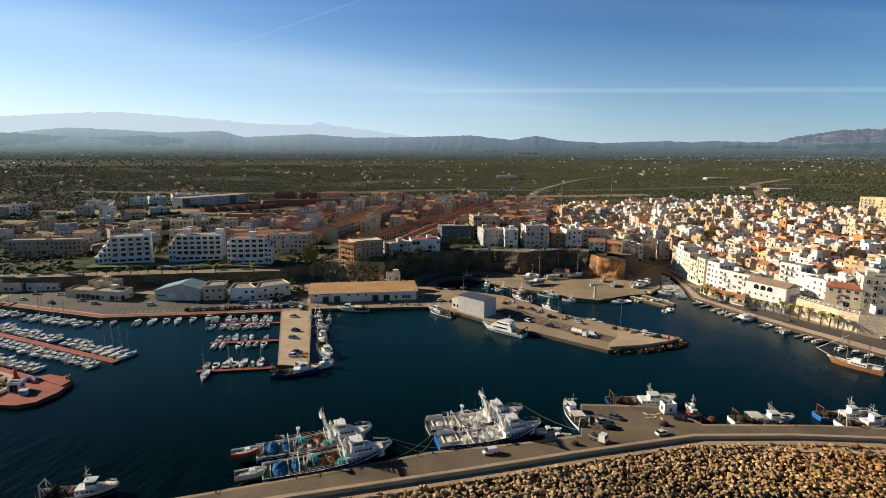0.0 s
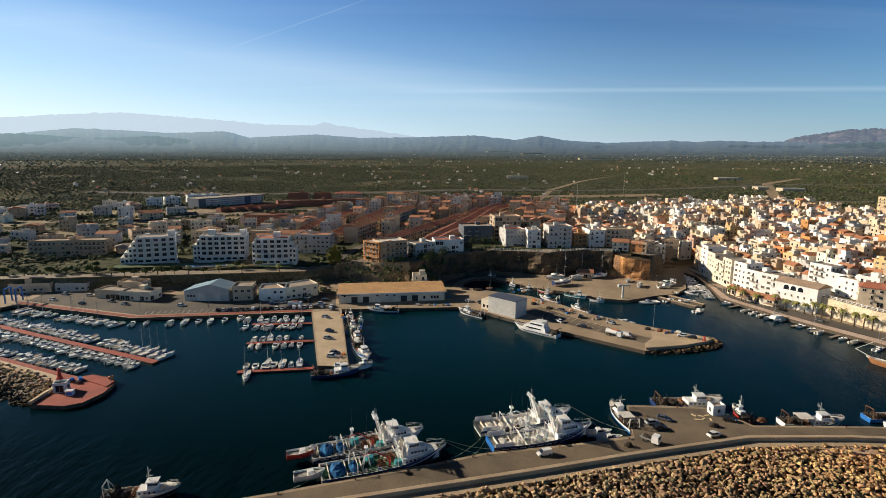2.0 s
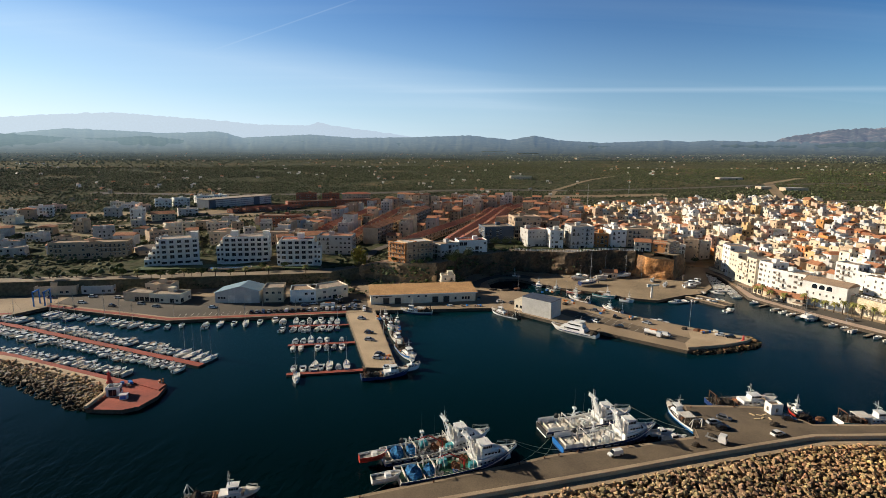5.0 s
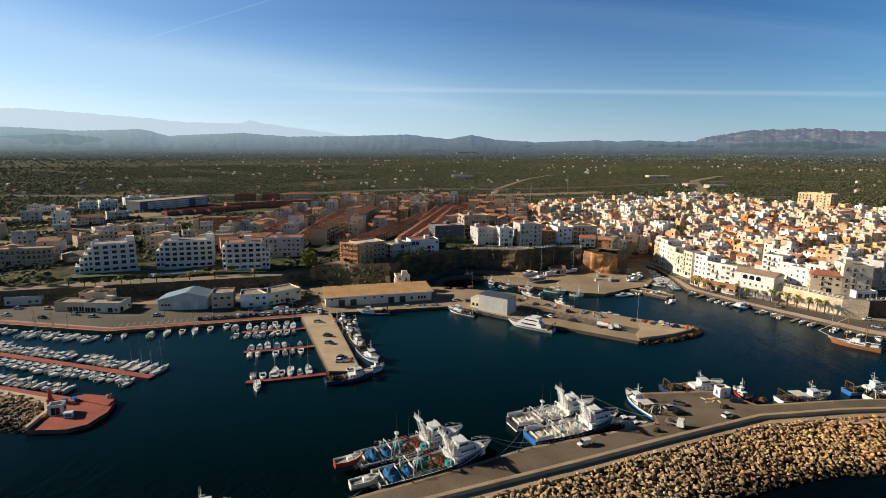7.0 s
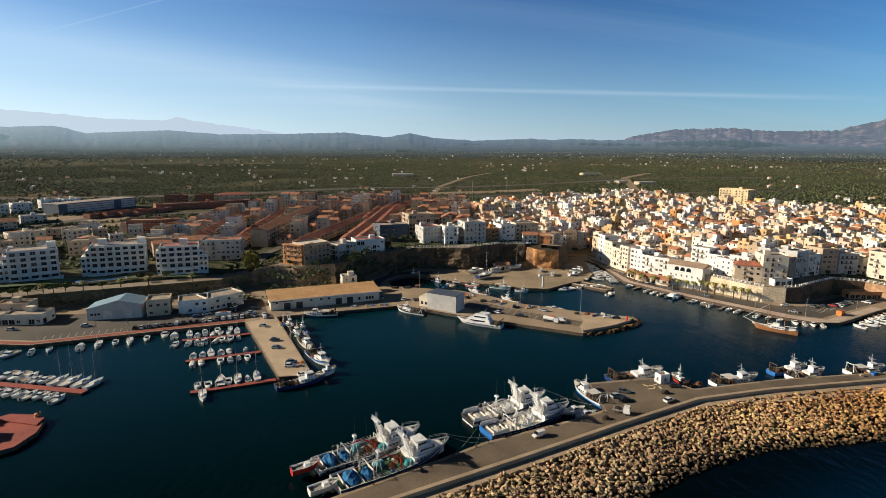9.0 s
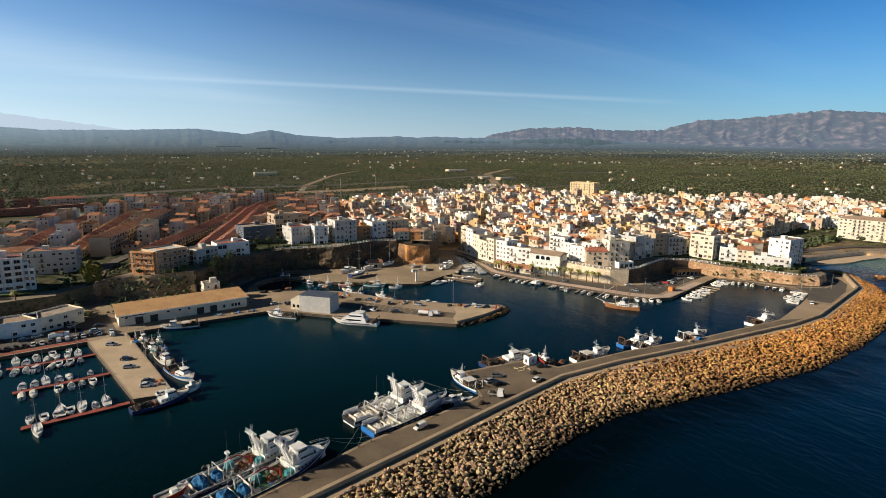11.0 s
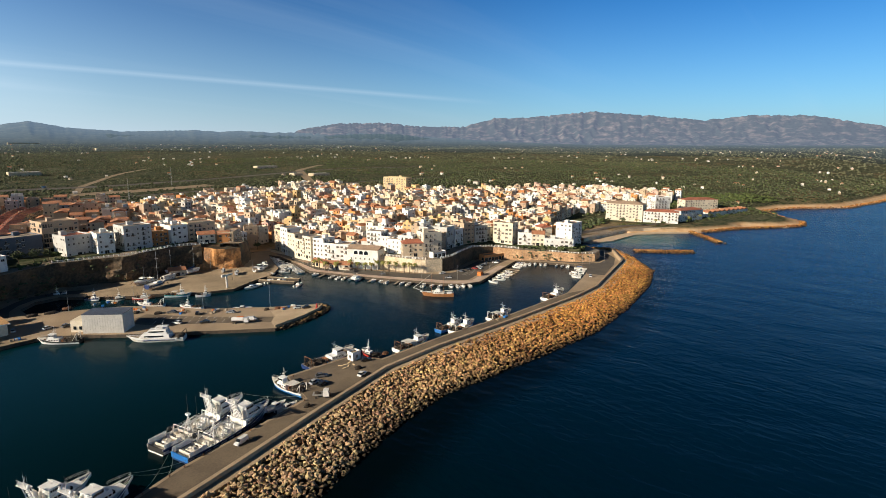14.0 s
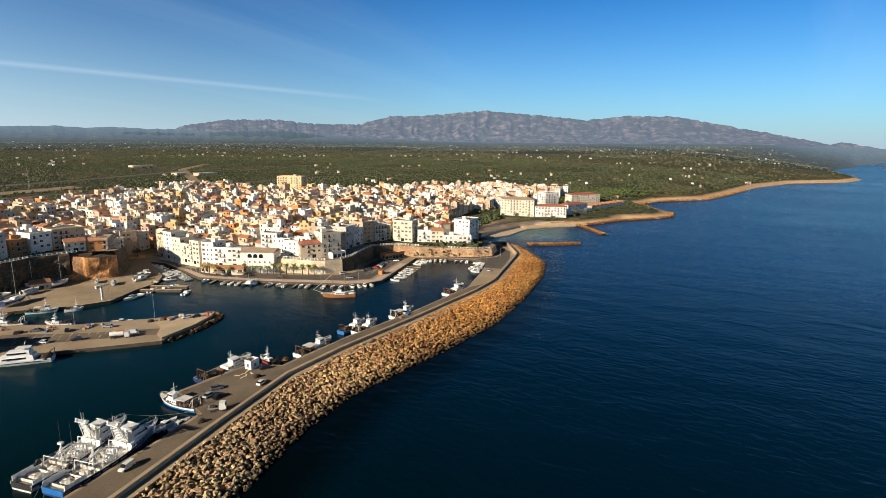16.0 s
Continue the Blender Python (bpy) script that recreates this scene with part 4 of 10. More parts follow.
M_rope = mat("mooring_rope", (0.30, 0.33, 0.28), (0.2, 0.22, 0.18), rough=0.9)
M_glass = bpy.data.materials.new("dark_window_glass")
M_glass.use_nodes = True
_b = M_glass.node_tree.nodes["Principled BSDF"]
_b.inputs["Base Color"].default_value = (0.012, 0.016, 0.02, 1)
_b.inputs["Roughness"].default_value = 0.08
M_tile = mat("clay_roof_tile", (0.468, 0.208, 0.104), (0.338, 0.150, 0.078), scale=0.35, bump=0.5, bscale=3.0, fine=0.3, rough=0.9)
M_tilered = mat("red_roof_tile", (0.429, 0.140, 0.078), (0.286, 0.107, 0.065), scale=0.35, bump=0.5, bscale=3.0, fine=0.28, rough=0.9)
M_roofgrey = mat("flat_roof_membrane", (0.40, 0.33, 0.26), (0.30, 0.24, 0.19), scale=0.25, bscale=2.0, fine=0.2, rough=0.95)
M_terra = mat("terracotta_terrace", (0.38, 0.265, 0.175), (0.30, 0.215, 0.15), scale=0.3, bscale=2.0, fine=0.18, rough=0.9)
# ---------------------------------------------------------------- boats
def hull_shape(L, B, fb, rise, stern=0.8, full=0.5, draft=0.5, rake=0.12, stern_rise=0.12, bulwark=0.4, n=11, deck_drop_aft=0.0):
    """Shell and deck of a hull along +x, waterline at 0. Shell slots: 0 topsides, 1 lower band, 2 rail."""
    shell, deck = Geo(), Geo()
    secs, rim, dk = [], [], []
    for k in range(n):
        s = k / (n - 1)
        a = stern + (1 - stern) * min(1, s / 0.35) ** 0.8
        if s > full:
            a *= max(0.0, 1 - ((s - full) / (1 - full)) ** 2.3)
        hb = max(B / 2 * a, 0.02)
        zg = fb + rise * max(0, (s - 0.35) / 0.65) ** 2 + stern_rise * max(0, 0.3 - s) / 0.3
        x = (s - 0.5) * L
        pull = rake * L * s ** 5
        ring = []
        for side in (1, -1):
            pts = [(x, hb, zg), (x - pull * 0.35, hb * 0.96, zg * 0.55), (x - pull * 0.75, hb * 0.86, 0.12), (x - pull, hb * 0.55, -draft)]
            ring += [(px, side * py, pz) for px, py, pz in (pts if side == 1 else pts[::-1])]
        secs.append(ring)
        inn = max(hb - min(0.12, B * 0.05), 0.01)
        rim.append([(x, hb, zg), (x, inn, zg), (x, inn, zg - bulwark), (x, -inn, zg - bulwark), (x, -inn, zg), (x, -hb, zg)])
        dk.append((x, inn, zg - bulwark))
    m = len(secs[0])
    for k in range(n - 1):
        for i in range(m - 1):
            mi = 0 if i in (0, 5) else 1
            p = [secs[k][i], secs[k][i + 1], secs[k + 1][i + 1], secs[k + 1][i]]
            shell.add(p, [(3, 2, 1, 0)], mi)
        for i in (0, 1, 3, 4):
            p = [rim[k][i], rim[k][i + 1], rim[k + 1][i + 1], rim[k + 1][i]]
            shell.add(p, [(0, 1, 2, 3)], 2)
        p = [rim[k][2], rim[k][3], rim[k + 1][3], rim[k + 1][2]]
        deck.add(p, [(0, 1, 2, 3)])
    shell.add(secs[0], [tuple(range(m))], 0)
    r = rim[0]
    shell.add([(r[2][0] + 0.08, y, z) for _, y, z in (r[1], r[2], r[3], r[4])], [(0, 1, 2, 3)], 2)
    return shell, deck


def cabin(g, x0, x1, w0, w1, z0, h, slope=0.25, mi=0, round_=0.9):
    """A deckhouse tapering upwards, its front leaning back."""
    g.loft([[(x0, -w0 / 2, z0), (x1, -w1 / 2, z0), (x1, w1 / 2, z0), (x0, w0 / 2, z0)],
            [(x0 + slope * 0.2, -w0 / 2 * round_, z0 + h), (x1 - slope, -w1 / 2 * round_, z0 + h), (x1 - slope, w1 / 2 * round_, z0 + h), (x0 + slope * 0.2, w0 / 2 * round_, z0 + h)]], mi)


def boat_root(name, label, category="boat", group=""):
    return thing(name, label=label, category=category, group=group)


def motorboat(L, hullmat, deckmat, style, label):
    B = L * 0.40
    ob = boat_root("motorboat", label, "motorboat", "small boats in the harbour")
    sh, dk = hull_shape(L, B, 0.75, 0.45, stern=0.88, full=0.45, bulwark=0.3, n=9)
    sh.make("hull", [hullmat, M_offwhite, M_white], ob, smooth=False)
    dk.make("deck", [deckmat], ob)
    g = Geo()
    g.loft([[(L * 0.06, -B * 0.38, 0.5), (L * 0.40, -B * 0.16, 0.85), (L * 0.40, B * 0.16, 0.85), (L * 0.06, B * 0.38, 0.5)],
            [(L * 0.06, -B * 0.34, 1.0), (L * 0.36, -B * 0.12, 1.08), (L * 0.36, B * 0.12, 1.08), (L * 0.06, B * 0.34, 1.0)]])
    g.make("foredeck", [M_white], ob)
    if style == 0:
        g = Geo()
        cabin(g, -L * 0.12, L * 0.12, B * 0.62, B * 0.56, 0.45, 1.25, 0.45)
        g.make("cabin", [M_white], ob)
        g = Geo()
        cabin(g, -L * 0.115, L * 0.135, B * 0.64, B * 0.58, 1.05, 0.42, 0.22)
        g.make("windscreen", [M_glass], ob, "tinted cabin glazing")
    elif style == 1:
        g = Geo()
        g.box(-L * 0.02, 0, 0.45, 0.7, 0.8, 0.9)
        g.make("console", [M_white], ob)
        g = Geo()
        g.loft([[(L * 0.02, -B * 0.3, 0.95), (L * 0.05, -B * 0.3, 0.95), (L * 0.05, B * 0.3, 0.95), (L * 0.02, B * 0.3, 0.95)],
                [(-L * 0.03, -B * 0.26, 1.45), (-L * 0.02, -B * 0.26, 1.45), (-L * 0.02, B * 0.26, 1.45), (-L * 0.03, B * 0.26, 1.45)]])
        g.make("windscreen", [M_glass], ob)
    else:
        g = Geo()
        g.loft([[(x, -B * 0.40, 0.78), (x, -B * 0.2, 1.15 + 0.1 * k), (x, B * 0.2, 1.15 + 0.1 * k), (x, B * 0.40, 0.78)] for k, x in enumerate((-L * 0.45, -L * 0.15, L * 0.10))])
        g.make("cover", [M_canvasblue if style == 2 else M_canvas], ob, "canvas boat cover")
    g = Geo()
    for y in (-0.22, 0.0) if L > 7 else (0.0,):
        g.box(-L * 0.5 - 0.18, y, 0.2, 0.42, 0.34, 0.95, taper=0.75)
    g.make("outboard_motor", [M_black if style != 1 else M_deckgrey], ob, "outboard motor")
    return ob


def sailboat(L, hullmat, label):
    B = L * 0.31
    ob = boat_root("sailboat", label, "sailboat", "small boats in the harbour")
    sh, dk = hull_shape(L, B, 1.0, 0.35, stern=0.72, full=0.42, bulwark=0.12, rake=0.08, n=9)
    sh.make("hull", [hullmat, M_offwhite, M_white], ob)
    dk.make("deck", [M_offwhite], ob)
    g = Geo()
    cabin(g, -L * 0.10, L * 0.24, B * 0.55, B * 0.35, 0.9, 0.5, 0.5)
    g.make("coachroof", [M_white], ob)
    g = Geo()
    H = L * 1.25
    g.cyl((L * 0.08, 0, 1.0), (L * 0.08, 0, 1.0 + H), 0.09, 0.06, 6)
    for z in (0.45, 0.72):
        g.cyl((L * 0.08, -B * 0.3, 1 + H * z), (L * 0.08, B * 0.3, 1 + H * z), 0.035, n=4)
    m = g.make("mast", [M_steel], ob, "tall aluminium mast with spreaders")
    g = Geo()
    for q in ((L * 0.49, 0, 1.3), (-L * 0.48, 0, 1.1), (L * 0.06, B * 0.46, 1.0), (L * 0.06, -B * 0.46, 1.0)):
        g.cyl((L * 0.08, 0, 1.0 + H * 0.98), q, 0.015, n=3, caps=False)
    g.make("rigging", [M_black], m)
    g = Geo()
    g.cyl((L * 0.07, 0, 2.1), (-L * 0.34, 0, 2.0), 0.17, 0.13, 6)
    g.make("furled_sail", [M_canvasblue if hullmat is M_white else M_canvas], ob, "sail furled on the boom")
    return ob


def windows_band(g, x0, x1, w, z, h, n):
    """Panes along the sides and the front of a wheelhouse."""
    for side in (1, -1):
        for k in range(n):
            xa = x0 + (x1 - x0) * (k + 0.15) / n
            xb = x0 + (x1 - x0) * (k + 0.85) / n
            g.box((xa + xb) / 2, side * w / 2, z, xb - xa, 0.08, h)
    for k in range(3):
        ya = -w / 2 + w * (k + 0.14) / 3
        yb = -w / 2 + w * (k + 0.86) / 3
        g.box(x1 - 0.02, (ya + yb) / 2, z, 0.10, yb - ya, h)


def rails(ob, pts, h=0.9, name="guard_rail"):
    g = Geo()
    for p, q in zip(pts[:-1], pts[1:]):
        for dz in (h, h * 0.55):
            g.cyl((p[0], p[1], p[2] + dz), (q[0], q[1], q[2] + dz), 0.03, n=4, caps=False)
    for p in pts:
        g.cyl(p, (p[0], p[1], p[2] + h), 0.03, n=4, caps=False)
    return g.make(name, [M_offwhite], ob)


def heap(g, cx, cy, z, sx, sy, h, seed, mi=0):
    """A lumpy pile of netting."""
    rnd = random.Random(seed)
    rings = []
    for k in range(5):
        u = k / 4
        r = math.cos(u * math.pi / 2) ** 0.6
        rings.append([(cx + sx / 2 * r * math.cos(a) * (1 + 0.2 * rnd.uniform(-1, 1)), cy + sy / 2 * r * math.sin(a) * (1 + 0.2 * rnd.uniform(-1, 1)), z + h * math.sin(u * math.pi / 2) * (1 + 0.15 * rnd.uniform(-1, 1)))
                      for a in [2 * math.pi * i / 10 for i in range(10)]])
    g.loft(rings, mi)


def trawler(L, top, low, deckmat, label, house="fore", nets=M_net, gantry=True, house_mat=None, seed=0):
    """Fishing boat: long low deckhouse with a small wheelhouse on it, stern gantry, net drum, mast and winches."""
    B = L * 0.29
    hm = house_mat or M_white
    ob = boat_root("fishing_boat", label, "fishing boat", "fishing boats")
    fb, rise = 1.25, L * 0.075
    sh, dk = hull_shape(L, B, fb, rise, stern=0.8, full=0.5, bulwark=0.6, rake=0.10, draft=0.8, stern_rise=0.25, n=13)
    sh.make("hull", [top, low, M_offwhite], ob)
    dk.make("deck", [deckmat], ob)
    zd = fb - 0.6
    hx0, hx1 = L * 0.07, L * 0.24
    k_ = min(1.0, L / 14)
    g = Geo()
    cabin(g, -L * 0.04, L * 0.28, B * 0.64, B * 0.50, zd, 1.55, 0.5, round_=0.96)
    lower = g.make("deckhouse", [hm], ob, "low white deckhouse")
    g = Geo()
    for s_ in (1, -1):
        for q in range(4):
            g.box(L * (0.0 + 0.06 * q), s_ * B * 0.305, zd + 0.75, L * 0.028, 0.10, 0.38)
    g.make("deckhouse_glazing", [M_glass], lower)
    g = Geo()
    cabin(g, hx0 + 0.3, hx1 - 0.2, B * 0.44, B * 0.36, zd + 1.55, 1.6 * k_, 0.45)
    g.box((hx0 + hx1) / 2 - 0.1, 0, zd + 1.55 + 1.6 * k_, (hx1 - hx0) * 0.95, B * 0.46, 0.10)
    wh = g.make("wheelhouse", [hm], ob, "small white wheelhouse")
    g = Geo()
    windows_band(g, hx0 + 0.5, hx1 - 0.32, B * 0.42, zd + 1.55 + 0.8 * k_, 0.5 * k_, 4)
    g.make("wheelhouse_glazing", [M_glass], wh)
    if seed % 3 == 1 and L > 13:
        g = Geo()
        g.box(-L * 0.14, 0, zd + 2.3, L * 0.22, B * 0.74, 0.09)
        for x_ in (-L * 0.24, -L * 0.04):
            for y_ in (-B * 0.34, B * 0.34):
                g.cyl((x_, y_, zd), (x_, y_, zd + 2.3), 0.05, n=4)
        g.make("deck_canopy", [M_offwhite], ob, "pale canopy over the work deck")
    zd -= 0.5 + 1.7 * (1 - k_)
    # whaleback over the bow
    g = Geo()
    xs = [0.30, 0.36, 0.42, 0.47]
    zz = fb + rise * 0.55
    g.loft([[(L * s, -B * 0.40 * (1 - ((s - 0.2) / 0.3) ** 2.0), zz - 0.2 + L * 0.05 * s), (L * s, 0, zz + 0.15 + L * 0.05 * s), (L * s, B * 0.40 * (1 - ((s - 0.2) / 0.3) ** 2.0), zz - 0.2 + L * 0.05 * s)] for s in xs], closed=False, close_ends=False)
    g.make("whaleback", [M_offwhite], ob)
    g = Geo()
    mx = hx0 + 0.6
    g.cyl((mx, 0, zd + 3.7), (mx, 0, zd + 7.2), 0.11, 0.06, 6)
    g.cyl((mx, -B * 0.3, zd + 5.6), (mx, B * 0.3, zd + 5.6), 0.05, n=4)
    g.box(mx + 0.5, 0, zd + 4.9, 0.9, 0.2, 0.12)
    g.cyl((mx + 0.5, 0, zd + 4.0), (mx + 0.5, 0, zd + 4.9), 0.05, n=4)
    mast = g.make("mast", [M_offwhite], ob)
    g = Geo()
    for dy in (-0.5, 0.2, 0.6):
        g.cyl((mx - 0.3, dy, zd + 3.8), (mx - 0.35, dy, zd + 6.3 + dy), 0.02, n=3, caps=False)
    g.make("aerial_array", [M_white], mast)
    zd = fb - 0.6
    if gantry:
        g = Geo()
        gx = -L * 0.43
        for y in (-B * 0.34, B * 0.34):
            g.cyl((gx, y, zd), (gx - 0.3, y * 0.85, zd + 3.6), 0.14, n=6)
            g.cyl((gx + 1.8, y, zd), (gx - 0.1, y * 0.85, zd + 3.4), 0.09, n=5)
        g.cyl((gx - 0.3, -B * 0.3, zd + 3.6), (gx - 0.3, B * 0.3, zd + 3.6), 0.14, n=6)
        g.make("stern_gantry", [M_offwhite if seed % 2 else M_rust], ob)
        g = Geo()
        g.cyl((gx + 1.6, -B * 0.26, zd + 1.0), (gx + 1.6, B * 0.26, zd + 1.0), 0.75, n=10)
        for y in (-B * 0.28, B * 0.28):
            g.cyl((gx + 1.6, y - 0.05, zd + 1.0), (gx + 1.6, y + 0.05, zd + 1.0), 1.0, n=12)
        g.make("net_drum", [nets], ob, "drum wound with netting")
    g = Geo()
    heap(g, -L * 0.22, 0.2, zd, L * 0.22, B * 0.7, 1.1, seed)
    heap(g, -L * 0.36, -0.2, zd, L * 0.14, B * 0.6, 1.5, seed + 3)
    g.make("fishing_net", [nets], ob, "heap of fishing net on deck")
    g = Geo()
    wx = -L * 0.10
    g.box(wx, 0, zd, 1.1, B * 0.45, 0.5)
    g.cyl((wx, -B * 0.24, zd + 0.75), (wx, B * 0.24, zd + 0.75), 0.42, n=8)
    g.make("winch", [M_rust], ob)
    rnd = random.Random(seed + 50)
    g = Geo()
    for k in range(int(L * 1.3)):
        x, y = rnd.uniform(-0.47, -0.16) * L, rnd.uniform(-0.38, 0.38) * B
        if k % 3:
            g.cyl((x, y, zd), (x + rnd.uniform(-1.2, 1.2), y + rnd.uniform(-0.6, 0.6), zd + rnd.uniform(1.2, 3.0)), 0.06, 0.05, 4)
        else:
            g.box(x, y, zd, rnd.uniform(0.4, 1.2), rnd.uniform(0.3, 0.8), rnd.uniform(0.5, 1.5), rnd.uniform(0, 3))
    g.make("trawl_gear", [M_black if seed % 2 else M_net], ob, "tangle of dark trawl gear on the stern")
    for k in range(3):
        g = Geo()
        g.box(-L * 0.1 + rnd.uniform(-1.5, 1.5), rnd.uniform(-B * 0.3, B * 0.3), zd, 0.9, 0.7, 0.5)
        g.make("fish_crate", [[M_orange, M_blue, M_offwhite][k]], ob)
    yb = B * 0.45
    rails(ob, [(L * 0.30, yb * 0.75, fb + rise * 0.35), (L * 0.38, yb * 0.62, fb + rise * 0.6), (L * 0.46, yb * 0.2, fb + rise * 0.9), (L * 0.46, -yb * 0.2, fb + rise * 0.9), (L * 0.38, -yb * 0.62, fb + rise * 0.6), (L * 0.30, -yb * 0.75, fb + rise * 0.35)], 0.7)
    return ob


def seiner(L, top, low, deckmat, label, stern_mat, net, skiff, lattice, seed=0):
    """Large purse seiner: raked bridge forward, long open work deck crowded with gear, crane, net heap."""
    B = L * 0.25
    rnd = random.Random(seed + 70)
    ob = boat_root("purse_seiner", label, "fishing vessel", "large fishing vessels")
    fb, rise = 1.9, 2.2
    sh, dk = hull_shape(L, B, fb, rise, stern=0.9, full=0.55, bulwark=0.9, rake=0.09, draft=1.0, stern_rise=0.1, n=17)
    sh.make("hull", [top, low, M_white], ob)
    dk.make("deck", [deckmat], ob)
    zd = fb - 0.9
    g = Geo()
    g.box(-L * 0.497, 0, 0.5, 0.25, B * 0.84, 1.5)
    g.make("transom_gate", [stern_mat], ob)
    # wedge-shaped superstructure falling to the bow
    g = Geo()
    cabin(g, L * 0.11, L * 0.43, B * 0.86, B * 0.30, zd, 2.3, 0.3, round_=0.97)
    fc = g.make("forecastle", [M_white], ob)
    g = Geo()
    for s_ in (1, -1):
        for q in range(5):
            g.box(L * (0.14 + 0.035 * q), s_ * B * (0.425 - 0.022 * q), zd + 1.3, 0.42, 0.12, 0.42)
    g.make("porthole_row", [M_glass], fc)
    g = Geo()
    cabin(g, L * 0.15, L * 0.385, B * 0.66, B * 0.30, zd + 2.3, 1.5, 2.6, round_=0.90)
    cabin(g, L * 0.165, L * 0.275, B * 0.50, B * 0.38, zd + 3.8, 1.55, 0.9, round_=0.88)
    g.box(L * 0.208, 0, zd + 5.35, L * 0.10, B * 0.44, 0.10)
    br = g.make("bridge", [M_white], ob, "white raked bridge sloping to the bow")
    g = Geo()
    windows_band(g, L * 0.175, L * 0.252, B * 0.455, zd + 4.45, 0.55, 5)
    windows_band(g, L * 0.18, L * 0.32, B * 0.575, zd + 2.95, 0.42, 5)
    g.make("bridge_glazing", [M_glass], br)
    for y in (-B * 0.22, B * 0.22):
        g = Geo()
        g.box(L * 0.135, y, zd + 2.3, 1.1, 0.9, 2.4, taper=0.8)
        g.cyl((L * 0.135, y, zd + 4.6), (L * 0.13, y, zd + 5.4), 0.22, 0.2, 7)
        g.make("funnel", [M_offwhite], ob)
    # slanted ladder-like mast behind the bridge
    g = Geo()
    top_z, hb = zd + 8.2, B * 0.20
    for y in (-hb, hb):
        for x0, x1 in ((L * 0.10, L * 0.050), (L * 0.135, L * 0.066)):
            g.cyl((x0, y, zd + 2.0), (x1, y * 0.8, top_z), 0.11, 0.08, 5)
        for k in range(6):
            u = k / 6
            g.cyl((L * (0.10 - 0.05 * u), y * (1 - 0.2 * u), zd + 2 + u * 6.2), (L * (0.135 - 0.069 * (u + 0.16)), y * (0.97 - 0.2 * u), zd + 2 + (u + 0.16) * 6.2), 0.06, n=4, caps=False)
    for k in range(lattice + 3):
        u = (k + 0.5) / (lattice + 3)
        g.box(L * (0.118 - 0.06 * u), 0, zd + 2.2 + u * 5.8, 0.16, hb * (2 - 0.4 * u), 0.20)
    g.box(L * 0.055, 0, top_z - 0.1, 1.4, B * 0.46, 0.12)
    g.cyl((L * 0.055, -B * 0.34, top_z + 0.5), (L * 0.055, B * 0.34, top_z + 0.5), 0.05, n=4)
    g.cyl((L * 0.055, 0, top_z), (L * 0.055, 0, top_z + 2.4), 0.09, 0.05, 5)
    mt = g.make("mast_frame", [M_white], ob, "white slanted ladder mast behind the bridge")
    for dx, dy, hh in ((0.0, -0.8, 2.6), (0.4, 0.5, 3.4), (-0.5, 0.9, 2.0), (0.6, -0.3, 2.3), (-0.3, -1.3, 1.6)):
        g = Geo()
        g.cyl((L * 0.05 + dx, dy, top_z), (L * 0.05 + dx, dy, top_z + hh), 0.04, 0.02, 4)
        g.make("aerial", [M_black if dy > 0 else M_offwhite], mt)
    for dy, r_ in ((-B * 0.22, 0.42), (B * 0.20, 0.34)):
        g = Geo()
        g.loft([[(L * 0.05 + r_ * r * math.cos(a), dy + r_ * r * math.sin(a), top_z + z) for a in [i * math.pi / 4 for i in range(8)]] for r, z in ((0.6, 0.0), (1.0, 0.25), (0.95, 0.5), (0.5, 0.75), (0.1, 0.82))])
        g.make("radar_dome", [M_white], mt, smooth=True)
    g = Geo()
    g.box(L * 0.22, 0, zd + 6.2, 0.25, 2.0, 0.14)
    g.cyl((L * 0.22, 0, zd + 5.4), (L * 0.22, 0, zd + 6.2), 0.08, n=5)
    g.make("radar", [M_white], ob)
    # tripod mast aft with a long whip
    ax = -L * 0.15
    g = Geo()
    for dx, dy in ((-1.1, -0.9), (-1.1, 0.9), (1.0, 0.0)):
        g.cyl((ax + dx, dy, zd), (ax, 0, zd + 5.2), 0.13, 0.10, 5)
    g.box(ax, 0, zd + 3.2, 1.3, 1.1, 0.10)
    g.box(ax, 0, zd + 5.2, 0.9, 1.2, 0.5)
    am = g.make("aft_mast", [M_white], ob)
    g = Geo()
    g.cyl((ax, 0, zd + 5.6), (ax, 0, zd + 11.5), 0.055, 0.03, 4)
    g.make("whip_aerial", [M_black], am)
    g = Geo()
    g.cyl((ax + 4.5, B * 0.3, zd + 1.2), (ax + 4.5, B * 0.3, zd + 8.5), 0.045, 0.025, 4)
    g.make("whip_aerial", [M_black], ob)
    # net bin aft: low partitions across the deck
    for x in (-L * 0.44, -L * 0.31, -L * 0.19):
        g = Geo()
        g.box(x, 0, zd, 0.14, B * 0.84, 0.95)
        g.make("net_bin_partition", [M_offwhite], ob)
    # two deck winches: bed, drum with flanges
    for x, y in ((-L * 0.045, -B * 0.12), (L * 0.045, B * 0.14)):
        g = Geo()
        g.box(x, y, zd, 1.7, 2.2, 0.45)
        for dy in (-0.95, 0.0, 0.95):
            g.cyl((x, y + dy - 0.05, zd + 1.0), (x, y + dy + 0.05, zd + 1.0), 0.75, n=12)
        g.cyl((x, y - 0.95, zd + 1.0), (x, y + 0.95, zd + 1.0), 0.42, n=8)
        g.box(x + 0.9, y, zd, 0.5, 1.2, 1.5)
        g.make("winch", [M_rust if net else M_white], ob)
    # open-sided gallows over the bulwark
    for x in (-L * 0.235, L * 0.075):
        g = Geo()
        for y in (-B * 0.42, B * 0.42):
            g.cyl((x, y, zd), (x, y * 0.9, zd + 3.0), 0.11, n=5)
